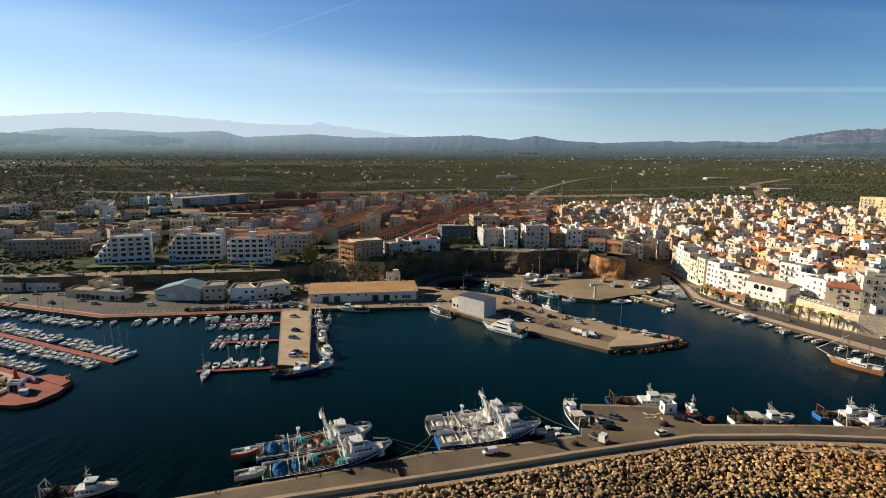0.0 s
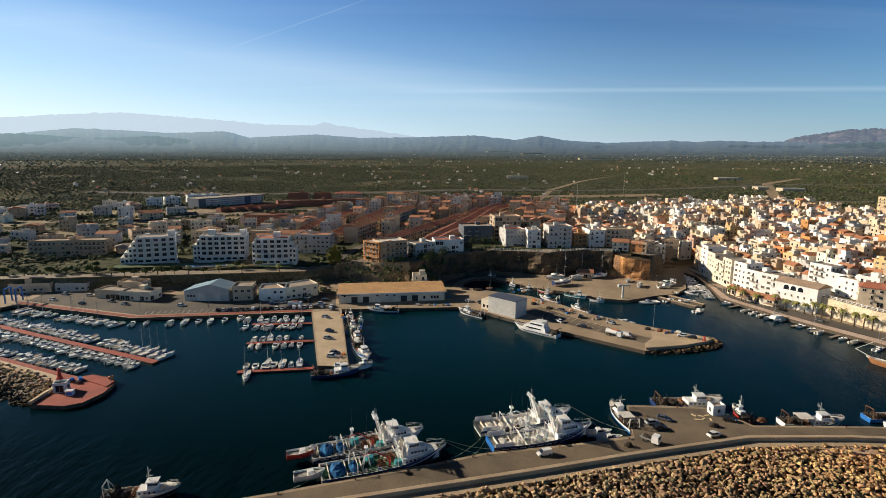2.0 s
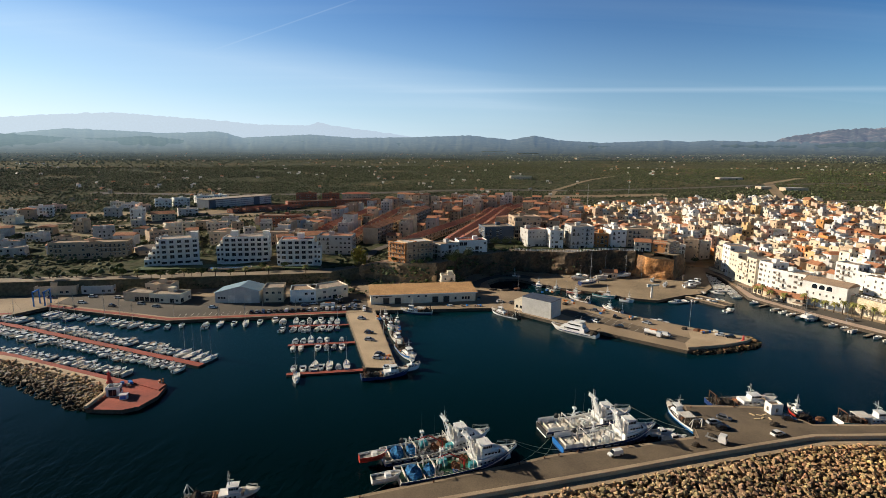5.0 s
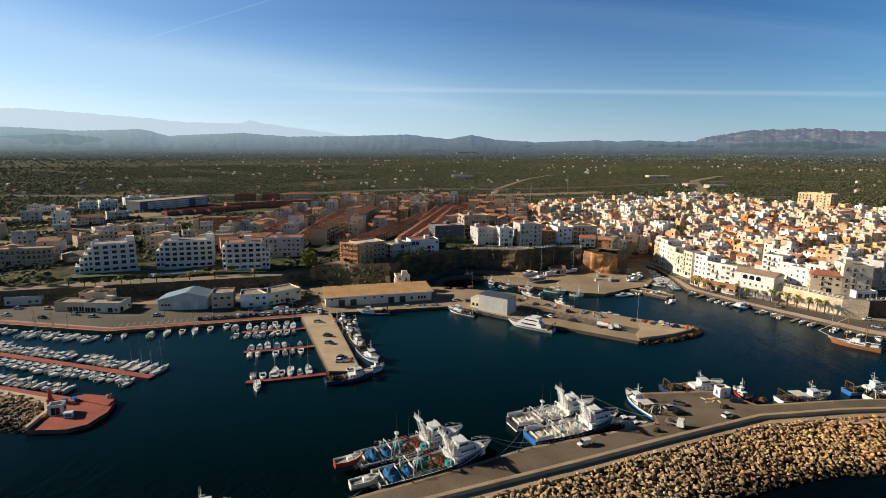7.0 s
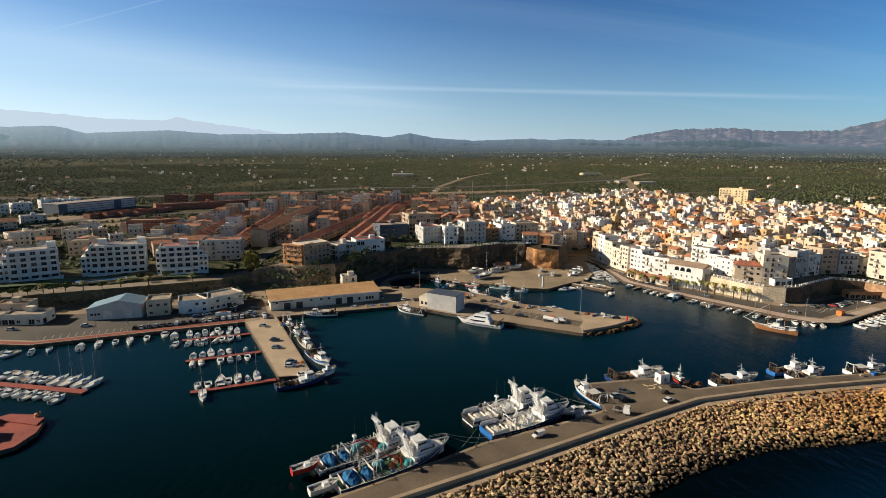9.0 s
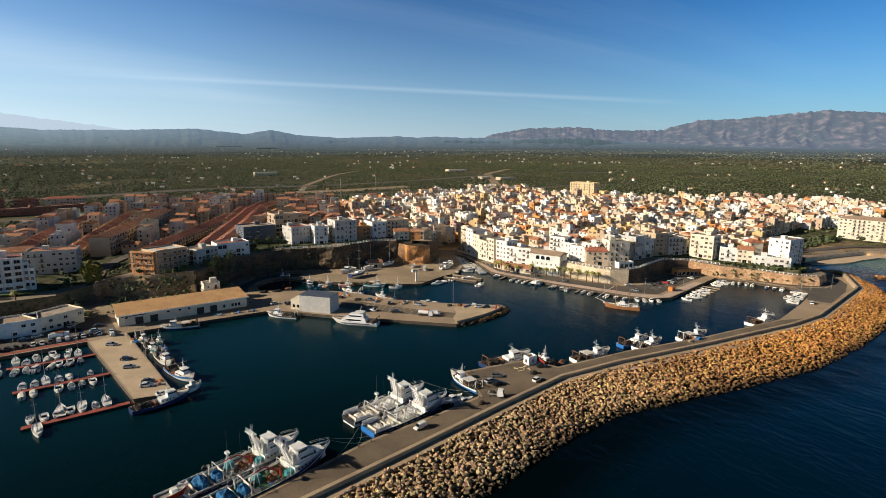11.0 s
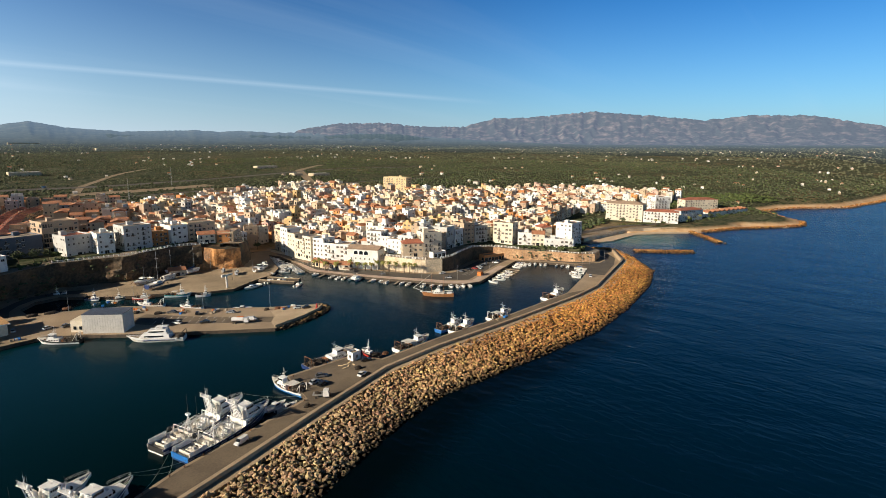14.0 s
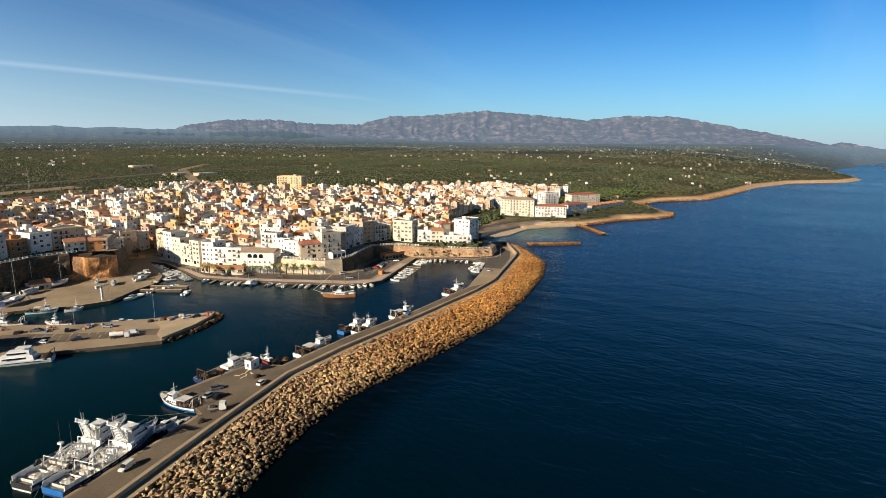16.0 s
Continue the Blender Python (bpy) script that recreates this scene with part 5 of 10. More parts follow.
        g.cyl((x, -B * 0.38, zd + 3.0), (x, B * 0.38, zd + 3.0), 0.10, n=5)
        g.make("gallows", [M_white if not net else M_offwhite], ob)
    for k in range(15):
        g = Geo()
        sx_ = rnd.uniform(0.4, 1.3)
        g.box(rnd.uniform(-0.42, 0.09) * L, rnd.choice((-1, 1)) * rnd.uniform(0.08, 0.40) * B, zd, sx_, rnd.uniform(0.4, 1.0), rnd.uniform(0.3, 1.1), rnd.uniform(0, 1), taper=0.9)
        g.make("deck_box", [rnd.choice((M_white, M_offwhite, M_deckgrey, M_black, M_black, M_canvasblue) if net else (M_white, M_offwhite, M_white, M_deckgrey))], ob)
    for k in range(5):
        g = Geo()
        x, y = rnd.uniform(-0.40, 0.06) * L, rnd.uniform(-0.34, 0.34) * B
        for q in range(4):
            r_ = 0.55 - 0.07 * q
            g.cyl((x, y, zd + 0.12 * q), (x, y, zd + 0.12 * (q + 1)), r_, r_ * 0.95, 9)
        g.make("rope_coil", [rnd.choice((M_rope, M_net, M_canvas))], ob)
    # power block on its column
    g = Geo()
    px, py = -L * 0.27, B * 0.30
    g.cyl((px, py, zd), (px, py, zd + 2.8), 0.28, 0.22, 8)
    g.cyl((px, py, zd + 2.8), (px - 1.6, py - 1.2, zd + 3.7), 0.2, 0.15, 6)
    pb = g.make("power_block_arm", [M_offwhite], ob)
    g = Geo()
    g.cyl((px - 1.8, py - 1.7, zd + 3.3), (px - 1.5, py - 0.9, zd + 3.3), 0.6, n=10)
    g.make("power_block", [M_rubber], pb)
    g = Geo()
    cx = L * 0.02
    g.cyl((cx, -B * 0.22, zd), (cx, -B * 0.22, zd + 2.6), 0.32, 0.26, 8)
    g.cyl((cx, -B * 0.22, zd + 2.5), (cx - 3.8, -B * 0.12, zd + 4.6), 0.22, 0.16, 6)
    g.cyl((cx - 3.8, -B * 0.12, zd + 4.6), (cx - 6.6, 0, zd + 3.4), 0.15, 0.10, 6)
    g.make("deck_crane", [M_red if net is M_netblue else M_white], ob, "folding deck crane")
    if net:
        for k, (x, y, sx, sy, hh) in enumerate(((-L * 0.375, 0.1, L * 0.12, B * 0.74, 2.0), (-L * 0.25, -0.3, L * 0.09, B * 0.5, 2.2))):
            g = Geo()
            heap(g, x, y, zd, sx, sy, hh, seed + k)
            g.make("fishing_net", [net], ob, "heap of blue seine net")
        for x, y in ((-L * 0.115, B * 0.22), (L * 0.085, -B * 0.26)):
            g = Geo()
            g.box(x, y, zd, 2.0, 1.7, 1.7, 0.1, taper=0.85)
            g.make("tarpaulin_load", [M_teal], ob, "gear under a dark teal tarpaulin")
    else:
        for k, (x, y, sx, sy, hh) in enumerate(((-L * 0.25, -0.6, 2.6, 3.0, 1.0), (-L * 0.37, 0.6, 3.0, 3.6, 0.8))):
            g = Geo()
            heap(g, x, y, zd, sx, sy, hh, seed + k)
            g.make("fishing_net", [M_offwhite if k else M_canvas], ob, "pale net folded under a cover")
        for y in (-B * 0.43, B * 0.43):
            g = Geo()
            g.box(-L * 0.40, y, fb - 0.1, L * 0.17, 0.14, 1.2)
            for k in range(6):
                g.box(-L * 0.47 + k * L * 0.028, y * 1.02, fb - 0.1, 0.2, 0.22, 1.2)
            g.make("bulwark_panel", [M_white], ob)
    y = B * 0.49
    for s_ in (1, -1):
        rails(ob, [(-L * 0.30, s_ * y, fb), (-L * 0.18, s_ * y, fb), (-L * 0.06, s_ * y, fb), (L * 0.06, s_ * y, fb)], 0.9)
    rails(ob, [(L * 0.36, y * 0.6, fb + rise * 0.75), (L * 0.43, y * 0.35, fb + rise * 0.9), (L * 0.485, 0, fb + rise), (L * 0.43, -y * 0.35, fb + rise * 0.9), (L * 0.36, -y * 0.6, fb + rise * 0.75)], 0.9)
    rails(ob, [(L * 0.15, B * 0.30, zd + 3.8), (L * 0.15, -B * 0.30, zd + 3.8)], 0.9)
    for s_ in (1, -1):
        g = Geo()
        for k in range(10):
            x = -L * 0.44 + k * L * 0.082
            g.box(x, s_ * (B * 0.5 - 0.02), 0.85, 0.55, 0.18, 0.55)
        g.box(-L * 0.07, s_ * (B * 0.497), 1.45, L * 0.78, 0.12, 0.14)
        g.make("rubbing_strake", [M_rubber], ob)
    return ob


def motor_yacht(L, label):
    B = L * 0.25
    ob = boat_root("motor_yacht", label, "yacht")
    sh, dk = hull_shape(L, B, 1.7, 0.9, stern=0.9, full=0.5, bulwark=0.3, rake=0.14, draft=0.7, n=13)
    sh.make("hull", [M_white, M_offwhite, M_white], ob, "glossy white hull with a dark stripe")
    dk.make("deck", [M_deckwood], ob)
    g = Geo()
    for s in (1, -1):
        g.box(-L * 0.05, s * B * 0.497, 0.95, L * 0.62, 0.05, 0.22)
    g.make("hull_stripe", [M_navy], ob)
    g = Geo()
    cabin(g, -L * 0.27, L * 0.30, B * 0.84, B * 0.46, 1.4, 2.0, 2.2)
    cabin(g, -L * 0.22, L * 0.16, B * 0.70, B * 0.50, 3.4, 1.7, 1.6)
    hs = g.make("superstructure", [M_white], ob)
    g = Geo()
    for s in (1, -1):
        g.box(0, s * B * 0.37, 2.2, L * 0.32, 0.12, 0.55)
    for s in (1, -1):
        g.box(-L * 0.04, s * B * 0.325, 4.1, L * 0.26, 0.12, 0.5)
    g.box(L * 0.215, 0, 2.5, 0.5, B * 0.4, 0.45)
    g.make("saloon_windows", [M_glass], hs)
    g = Geo()
    g.box(-L * 0.12, 0, 6.1, L * 0.20, B * 0.5, 0.12)
    for x, y in ((-L * 0.2, 1), (-L * 0.2, -1), (-L * 0.04, 0.9), (-L * 0.04, -0.9)):
        g.cyl((x, y, 5.0), (x, y, 6.1), 0.05, n=4)
    g.cyl((-L * 0.12, 0, 6.2), (-L * 0.15, 0, 8.6), 0.09, 0.05, 5)
    g.make("flybridge_top", [M_white], ob)
    g = Geo()
    heap(g, -L * 0.41, 0, 1.4, L * 0.18, B * 0.9, 1.6, 3)
    for y_ in (-B * 0.36, B * 0.36):
        g.cyl((-L * 0.36, y_, 1.4), (-L * 0.50, y_, 4.2), 0.14, n=5)
        g.cyl((-L * 0.50, y_, 4.2), (-L * 0.50, y_, 1.4), 0.12, n=5)
    g.cyl((-L * 0.50, -B * 0.36, 4.2), (-L * 0.50, B * 0.36, 4.2), 0.14, n=5)
    g.make("dark_gear", [M_net], ob, "dark netting piled on the stern")
    rails(ob, [(L * 0.10, B * 0.45, 2.0), (L * 0.25, B * 0.38, 2.2), (L * 0.40, B * 0.2, 2.5), (L * 0.47, 0, 2.6), (L * 0.40, -B * 0.2, 2.5), (L * 0.25, -B * 0.38, 2.2), (L * 0.10, -B * 0.45, 2.0)], 0.8)
    return ob


def schooner(L, label):
    B = L * 0.24
    ob = boat_root("wooden_schooner", label, "sailing ship")
    sh, dk = hull_shape(L, B, 1.7, 0.9, stern=0.7, full=0.45, bulwark=0.5, rake=0.12, draft=0.8, stern_rise=0.5, n=13)
    sh.make("hull", [M_wood, M_wood, M_white], ob, "varnished brown planked hull")
    dk.make("deck", [M_deckwood], ob)
    g = Geo()
    cabin(g, -L * 0.22, L * 0.12, B * 0.62, B * 0.5, 1.2, 1.6, 0.5)
    cabin(g, -L * 0.10, L * 0.06, B * 0.5, B * 0.42, 2.8, 1.2, 0.4)
    g.make("deckhouse", [M_white], ob)
    g = Geo()
    for s in (1, -1):
        for k in range(5):
            g.box(-L * 0.18 + k * L * 0.055, s * B * 0.305, 1.9, 0.7, 0.06, 0.5)
    g.make("deckhouse_windows", [M_glass], ob)
    for x, H in ((L * 0.16, 12.5), (-L * 0.20, 11)):
        g = Geo()
        g.cyl((x, 0, 1.2), (x, 0, 1.2 + H), 0.17, 0.09, 8)
        m = g.make("mast", [M_wood], ob, "varnished wooden mast")
        g = Geo()
        for q in ((x + 1.5, B * 0.46, 1.8), (x + 1.5, -B * 0.46, 1.8), (x - 1.2, B * 0.46, 1.8), (x - 1.2, -B * 0.46, 1.8), (x + 6, 0, 2.5)):
            g.cyl((x, 0, H + 0.8), q, 0.025, n=3, caps=False)
        g.make("shrouds", [M_black], m)
        g = Geo()
        g.cyl((x - 0.2, 0, 3.0), (x - 5.0, 0, 3.4), 0.2, 0.15, 6)
        g.make("furled_sail", [M_canvas], ob)
    g = Geo()
    g.cyl((L * 0.42, 0, 2.4), (L * 0.72, 0, 4.4), 0.16, 0.09, 6)
    g.cyl((L * 0.70, 0, 4.3), (L * 0.16, 0, 12.5), 0.10, 0.06, 5, caps=False)
    g.make("bowsprit", [M_canvas], ob, "pale bowsprit with furled jib")
    g = Geo()
    cabin(g, -L * 0.45, -L * 0.3, B * 0.6, B * 0.6, 1.6, 0.9, 0.1)
    g.make("stern_bench", [M_white], ob)
    rails(ob, [(-L * 0.45, B * 0.36, 2.2), (-L * 0.2, B * 0.47, 1.8), (L * 0.1, B * 0.48, 1.8), (L * 0.3, B * 0.4, 2.1)], 0.6)
    return ob


def catamaran(label):
    ob = boat_root("catamaran", label, "sailboat")
    for s in (1, -1):
        sh, dk = hull_shape(11, 1.6, 1.2, 0.3, stern=0.8, full=0.5, bulwark=0.1, n=9)
        for q in (sh, dk):
            q.v = [(x, y + s * 2.4, z) for x, y, z in q.v]
        sh.make("hull", [M_white, M_offwhite, M_white], ob)
        dk.make("deck", [M_offwhite], ob)
    g = Geo()
    g.box(-0.8, 0, 0.9, 7.0, 4.6, 0.45)
    cabin(g, -2.8, 2.6, 4.2, 3.0, 1.35, 1.0, 1.0)
    g.make("bridge_deck", [M_white], ob)
    g = Geo()
    g.cyl((1.2, 0, 2.2), (1.2, 0, 15.5), 0.11, 0.07, 6)
    g.make("mast", [M_steel], ob)
    g = Geo()
    g.cyl((1.0, 0, 3.4), (-4.2, 0, 3.4), 0.24, 0.18, 6)
    g.make("furled_sail", [M_canvas], ob)
    return ob


def put(ob, x, y, rot, z=0.0):
    ob.matrix_basis = Matrix.Translation((x, y, z)) @ Matrix.Rotation(radians(rot), 4, "Z")
    return ob


# big vessels on the breakwater quay
put(seiner(31, M_navy, M_navy, M_offwhite, "white and navy purse seiner with bright blue transom at the quay", M_blue, None, False, 7, 1), 14.0, 139.0, 15)
put(seiner(30, M_white, M_navy, M_offwhite, "white purse seiner with a lattice mast moored outboard", M_black, None, False, 9, 2), 10.5, 147.6, 16)
put(seiner(33, M_black, M_navy, M_deckgreen, "white and dark navy seiner with green deck and red crane", M_offwhite, M_netblue, True, 5, 3), -28.5, 125.2, 20)
put(seiner(31, M_navy, M_offwhite, M_deckgrey, "white seiner with blue nets heaped on its stern", M_offwhite, M_netblue, True, 4, 4), -34.0, 133.8, 20)
# skiffs on the sterns of the two seiners
for x, y, z, rot, hm, lab in ((-46.5, 118.8, 1.3, 20, M_offwhite, "white work skiff carried on a seiner's stern"), (-50.8, 127.6, 1.6, 20, M_red, "red and white work skiff carried on a seiner's stern")):
    ob = boat_root("work_skiff", lab, "skiff", "work skiffs")
    sh, dk = hull_shape(7.6, 3.0, 1.2, 0.5, stern=0.85, full=0.5, bulwark=0.5, n=9)
    sh.make("hull", [hm, hm, M_white], ob)
    dk.make("deck", [M_deckgrey], ob)
    g = Geo()
    g.box(0.3, 0, 0.7, 1.6, 1.3, 0.9, taper=0.85)
    g.make("engine_box", [M_white], ob)
    put(ob, x, y, rot, z)
for x, y, rot in ((31.5, 143.6, 10), (33.5, 140.4, 8)):
    put(motorboat(8.0, M_white, M_offwhite, 0, "white launch moored ahead of the seiner"), x, y, rot)

# fishing boats one by one
put(trawler(17, M_white, M_blue, M_deckwood, "white and blue fishing boat, bow out from the quay corner", "fore", seed=1), 41.0, 152.0, 98)
put(trawler(23, M_navy, M_white, M_deckwood, "dark fishing boat with black gear at the quay platform", "fore", seed=2), 65.5, 162.2, 2)
put(trawler(10, M_black, M_red, M_deckwood, "small dark fishing boat beside the white hut", "fore", seed=3, gantry=False), 79.0, 154.5, 98)
put(trawler(19.5, M_white, M_teal, M_deckgrey, "white fishing boat with teal waterline and dark nets aft", "fore", seed=4), 98.0, 150.6, 1)
put(trawler(17.5, M_white, M_blue, M_deckgrey, "white fishing boat with bright blue stern", "fore", seed=5), 128.5, 149.6, 5)
put(trawler(17.5, M_blue, M_blue, M_deckgrey, "blue fishing boat with white wheelhouse moored outboard", "fore", seed=6), 125.5, 154.6, 3)
put(trawler(17, M_white, M_navy, M_deckgrey, "white fishing boat with dark gear on the quay", "fore", seed=7), 154.0, 147.8, -3)
put(trawler(21, M_white, M_offwhite, M_deckgrey, "white fishing boat tied up near the basin", "fore", seed=8), 204.0, 148.2, 2)
put(motor_yacht(23, "white motor yacht with dark netting on its stern"), 27.6, 232.4, 141)
put(trawler(17, M_black, M_white, M_deckwood, "black and white fishing boat beside the pale warehouse", "fore", seed=9), -0.8, 257.6, 138)
put(trawler(16.5, M_white, M_navy, M_deckgrey, "white fishing boat in front of the long shed", "fore", seed=10), -45.5, 260.2, 172)
put(trawler(17, M_black, M_offwhite, M_deckwood, "dark fishing boat with white wheelhouse, moored alone", "fore", seed=11), -84.0, 112.0, 12)
put(trawler(18, M_navy, M_navy, M_deckgrey, "navy fishing boat with white house across the pier head", "fore", seed=12), -53.0, 182.4, 18)
put(trawler(10, M_white, M_white, M_deckgrey, "white fishing boat at the pier corner", "fore", seed=13, gantry=False), -45.2, 188.5, 28)
put(trawler(18.5, M_white, M_blue, M_deckwood, "white and blue fishing boat on the pier's sunny side", "fore", seed=14), -46.8, 203.5, -66)
put(trawler(15, M_white, M_offwhite, M_deckwood, "white fishing boat alongside the pier", "fore", seed=15), -52.0, 221.0, -72)
put(trawler(13, M_offwhite, M_teal, M_deckwood, "weathered fishing boat alongside the pier", "fore", seed=16), -56.5, 236.0, -74)
put(trawler(12, M_white, M_navy, M_deckwood, "small fishing boat at the head of the dock", "fore", seed=17), -60.0, 249.0, -70)
put(trawler(9, M_teal, M_white, M_deckwood, "little teal fishing boat at the head of the dock", "fore", seed=18, gantry=False), -54.0, 243.5, -70)
put(schooner(18.5, "two-masted wooden schooner with white deckhouse"), 160.0, 195.5, 128)
put(catamaran("white sailing catamaran at the promenade"), 150.5, 256.0, 205)
# boats along the inner dock
put(motorboat(13, M_white, M_offwhite, 0, "white cabin cruiser at the boatyard quay"), 97.5, 283.5, 200)
put(motorboat(9.5, M_white, M_offwhite, 0, "white cabin boat on the quay's inner side"), 73.5, 248.0, -38)
put(trawler(12, M_white, M_red, M_deckwood, "white boat with red rail in the inner dock", "fore", seed=20, gantry=False), 56.0, 266.5, 128)
put(trawler(14, M_offwhite, M_navy, M_deckwood, "weathered fishing boat in the inner dock", "fore", seed=21), 43.5, 285.0, 130)
put(trawler(13.5, M_white, M_teal, M_deckgrey, "white and teal fishing boat at the boatyard", "fore", seed=22, gantry=False), 60.5, 294.0, -38)
put(trawler(8, M_white, M_white, M_deckwood, "small white fishing boat at the boatyard", "fore", seed=23, gantry=False), 70.0, 284.5, -30)
put(trawler(9, M_red, M_offwhite, M_deckwood, "little red fishing boat at the boatyard", "fore", seed=24, gantry=False), 45.0, 302.0, -40)
put(trawler(9, M_offwhite, M_black, M_deckwood, "old small fishing boat at the boatyard", "fore", seed=25, gantry=False), 35.0, 309.0, -40)
put(trawler(9, M_white, M_navy, M_deckwood, "small white fishing boat in the inner dock", "fore", seed=26, gantry=False), 26.5, 318.0, -60)
put(trawler(10, M_navy, M_white, M_deckwood, "dark small fishing boat at the head of the inner dock", "fore", seed=27, gantry=False), 14.0, 338.0, -10)

# small boats, copied along the berths
KIT = [motorboat(6.2, M_white, M_offwhite, 0, "small white cabin motorboat on its berth"), motorboat(5.4, M_white, M_deckgrey, 1, "small white open motorboat with a console"),
       motorboat(6.6, M_white, M_offwhite, 0, "white cabin motorboat with a low wheelhouse"), motorboat(8.4, M_white, M_deckwood, 0, "white cabin cruiser on its berth"),
       motorboat(5.8, M_offwhite, M_deckgrey, 3, "small motorboat under a pale cover"), sailboat(8.6, M_white, "white sailboat with furled blue sail"),
       sailboat(9.8, M_navy, "dark-hulled sailboat with bare mast"), motorboat(5.0, M_navy, M_deckgrey, 1, "small dark open motorboat")]
HOME = [(-104.6, 231.5, 80), (-99.5, 231.7, 80), (-94, 232, 80), (-112, 245.5, -82), (-89, 233, 80), (-84.5, 178.8, -78), (-80.4, 189.6, 98), (-84, 232.5, 80)]
for k, ob in enumerate(KIT):
    put(ob, *HOME[k])
rnd = random.Random(21)


def berths(line, side, kinds, pitch=3.3, gap=0.05, off=4.3, skip=0.04, start=0.0, end=None):
    total = length(line)
    s = start + 1.5
    while s < (end or total) - 1:
        (x, y), (dx, dy) = at_length(line, s)
        k = rnd.choice(kinds)
        o = off + rnd.uniform(-0.4, 0.4) + (1.0 if k in (3, 5, 6) else 0)
        if rnd.random() > skip:
            nx, ny = (dy, -dx) if side > 0 else (-dy, dx)
            out = math.degrees(math.atan2(ny, nx)) + (180 if rnd.random() < 0.45 else 0) + rnd.uniform(-4, 4)
            copy_thing(KIT[k], Matrix.Translation((x + nx * o, y + ny * o, 0)) @ Matrix.Rotation(radians(out), 4, "Z"))
        s += pitch * (1.12 if k in (3, 5, 6) else 1.0) + rnd.uniform(-0.1, 0.5)


MID = [(-282, 252), (-228, 234), (-123, 190)]
berths(MID, 1, [0, 0, 1, 3, 2, 4, 0, 3], 3.6, off=5.4)
berths(MID, -1, [0, 3, 3, 0, 2, 5, 4, 0], 3.6, off=5.4, end=length(MID) - 18)
for k in range(4):
    (x, y), (dx, dy) = at_length(MID, length(MID) - 16 + 4.6 * k)
    copy_thing(KIT[(5, 6, 5, 5)[k]], Matrix.Translation((x - dy * 6.4, y + dx * 6.4, 0)) @ Matrix.Rotation(math.atan2(dx, -dy), 4, "Z"))
berths([(-260, 214), (-197, 194.5), (-146, 176.5)], -1, [0, 1, 3, 2, 0, 4], 3.6, off=5.2)
berths([(-229, 258.5), (-161, 238.5)], 1, [0, 3, 0, 1, 6, 5, 4], 4.0, off=5.2)
berths([(-160, 238.5), (-84, 252.5)], 1, [0, 3, 0, 1, 5], 5.2, off=4.6, skip=0.3)
for k, (a, b) in enumerate((((-102, 236), (-77, 239)), ((-95.5, 211.5), (-70, 215.5)), ((-88.5, 182.5), (-64, 186.5)))):
    berths([a, b], -1, [0, 1, 4, 2, 5, 7] if k < 2 else [5, 1, 0, 0], 3.0, off=4.2, skip=0.15, end=24)
    if k < 2:
        berths([a, b], 1, [0, 1, 4, 2, 7, 0], 3.1, off=4.2, skip=0.2, end=24)
# channel head, promenade and small basin
berths([(149.5, 352), (146, 318), (139.8, 292)], 1, [1, 7, 0, 1, 4], 3.0, off=3.4, skip=0.1)
berths([(143.5, 346), (131.5, 314), (124, 304)], -1, [0, 1, 3, 4, 1], 3.2, off=4.0, skip=0.1)
berths([(140.5, 290), (151.5, 261.5), (161.5, 240.5), (178, 207.5)], 1, [1, 7, 1, 0, 4], 4.4, off=3.8, skip=0.3)
berths([(198, 194.5), (242, 208)], 1, [0, 3, 1, 0], 4.0, off=5.0, skip=0.5)
berths([(180, 206), (196, 195)], 1, [0, 1, 0], 3.6, off=3.8)
berths([(262, 214), (273, 198), (281, 179)], 1, [1, 0, 7, 4], 3.6, off=4.2, skip=0.3)
berths([(279, 166), (252, 157)], 1, [3, 0, 5, 3, 0], 3.8, off=4.5, skip=0.1)
berths([(246, 209.5), (261, 214)], 1, [3, 0, 0, 5], 3.4, off=5.0)
for s in ((116, 285, 20), (111, 288, 30), (121, 286, 200), (118.5, 268.5, 30)):
    copy_thing(KIT[3], Matrix.Translation((s[0], s[1], 0)) @ Matrix.Rotation(radians(s[2]), 4, "Z"))


# boats standing ashore in the yard, on their props
def cradle(ob, L, z):
    g = Geo()
    for x in (-L * 0.28, 0, L * 0.25):
        for s in (1, -1):
            g.cyl((x, s * L * 0.13, 1.5), (x, s * L * 0.07, z - 0.1), 0.08, n=5)
        g.box(x, 0, 1.5, 0.4, 0.4, max(0.3, z - 2.2))
    m = g.make("boat_cradle", [M_rust])
    m.matrix_basis = ob.matrix_basis.copy()
    m.location.z = 0
    tagged(m, "rusty steel props under a boat ashore", "boat cradle")


for k, (x, y, rot, L, kind) in enumerate(((55, 331, 215, 14, 3), (57.5, 316, 30, 15, 6), (86, 336, 20, 11, 5), (101, 327, 60, 6, 1), (70, 331, 20, 10, 4), (121, 318, 200, 12, 3), (127, 323, 40, 9, 0), (118, 312, 10, 9, 3), (77, 345, 190, 10, 5), (104, 315, 60, 7, 1))):
    z = 3.0 if kind in (5, 6) else 2.3
    ob = copy_thing(KIT[kind], Matrix.Translation((x, y, z)) @ Matrix.Rotation(radians(rot), 4, "Z") )
    ob.scale = (L / {0: 6.2, 1: 5.4, 3: 8.4, 4: 5.8, 5: 8.6, 6: 9.8}[kind],) * 3
    ob["label"] = "white boat propped up ashore in the boatyard"
    cradle(ob, L, z)

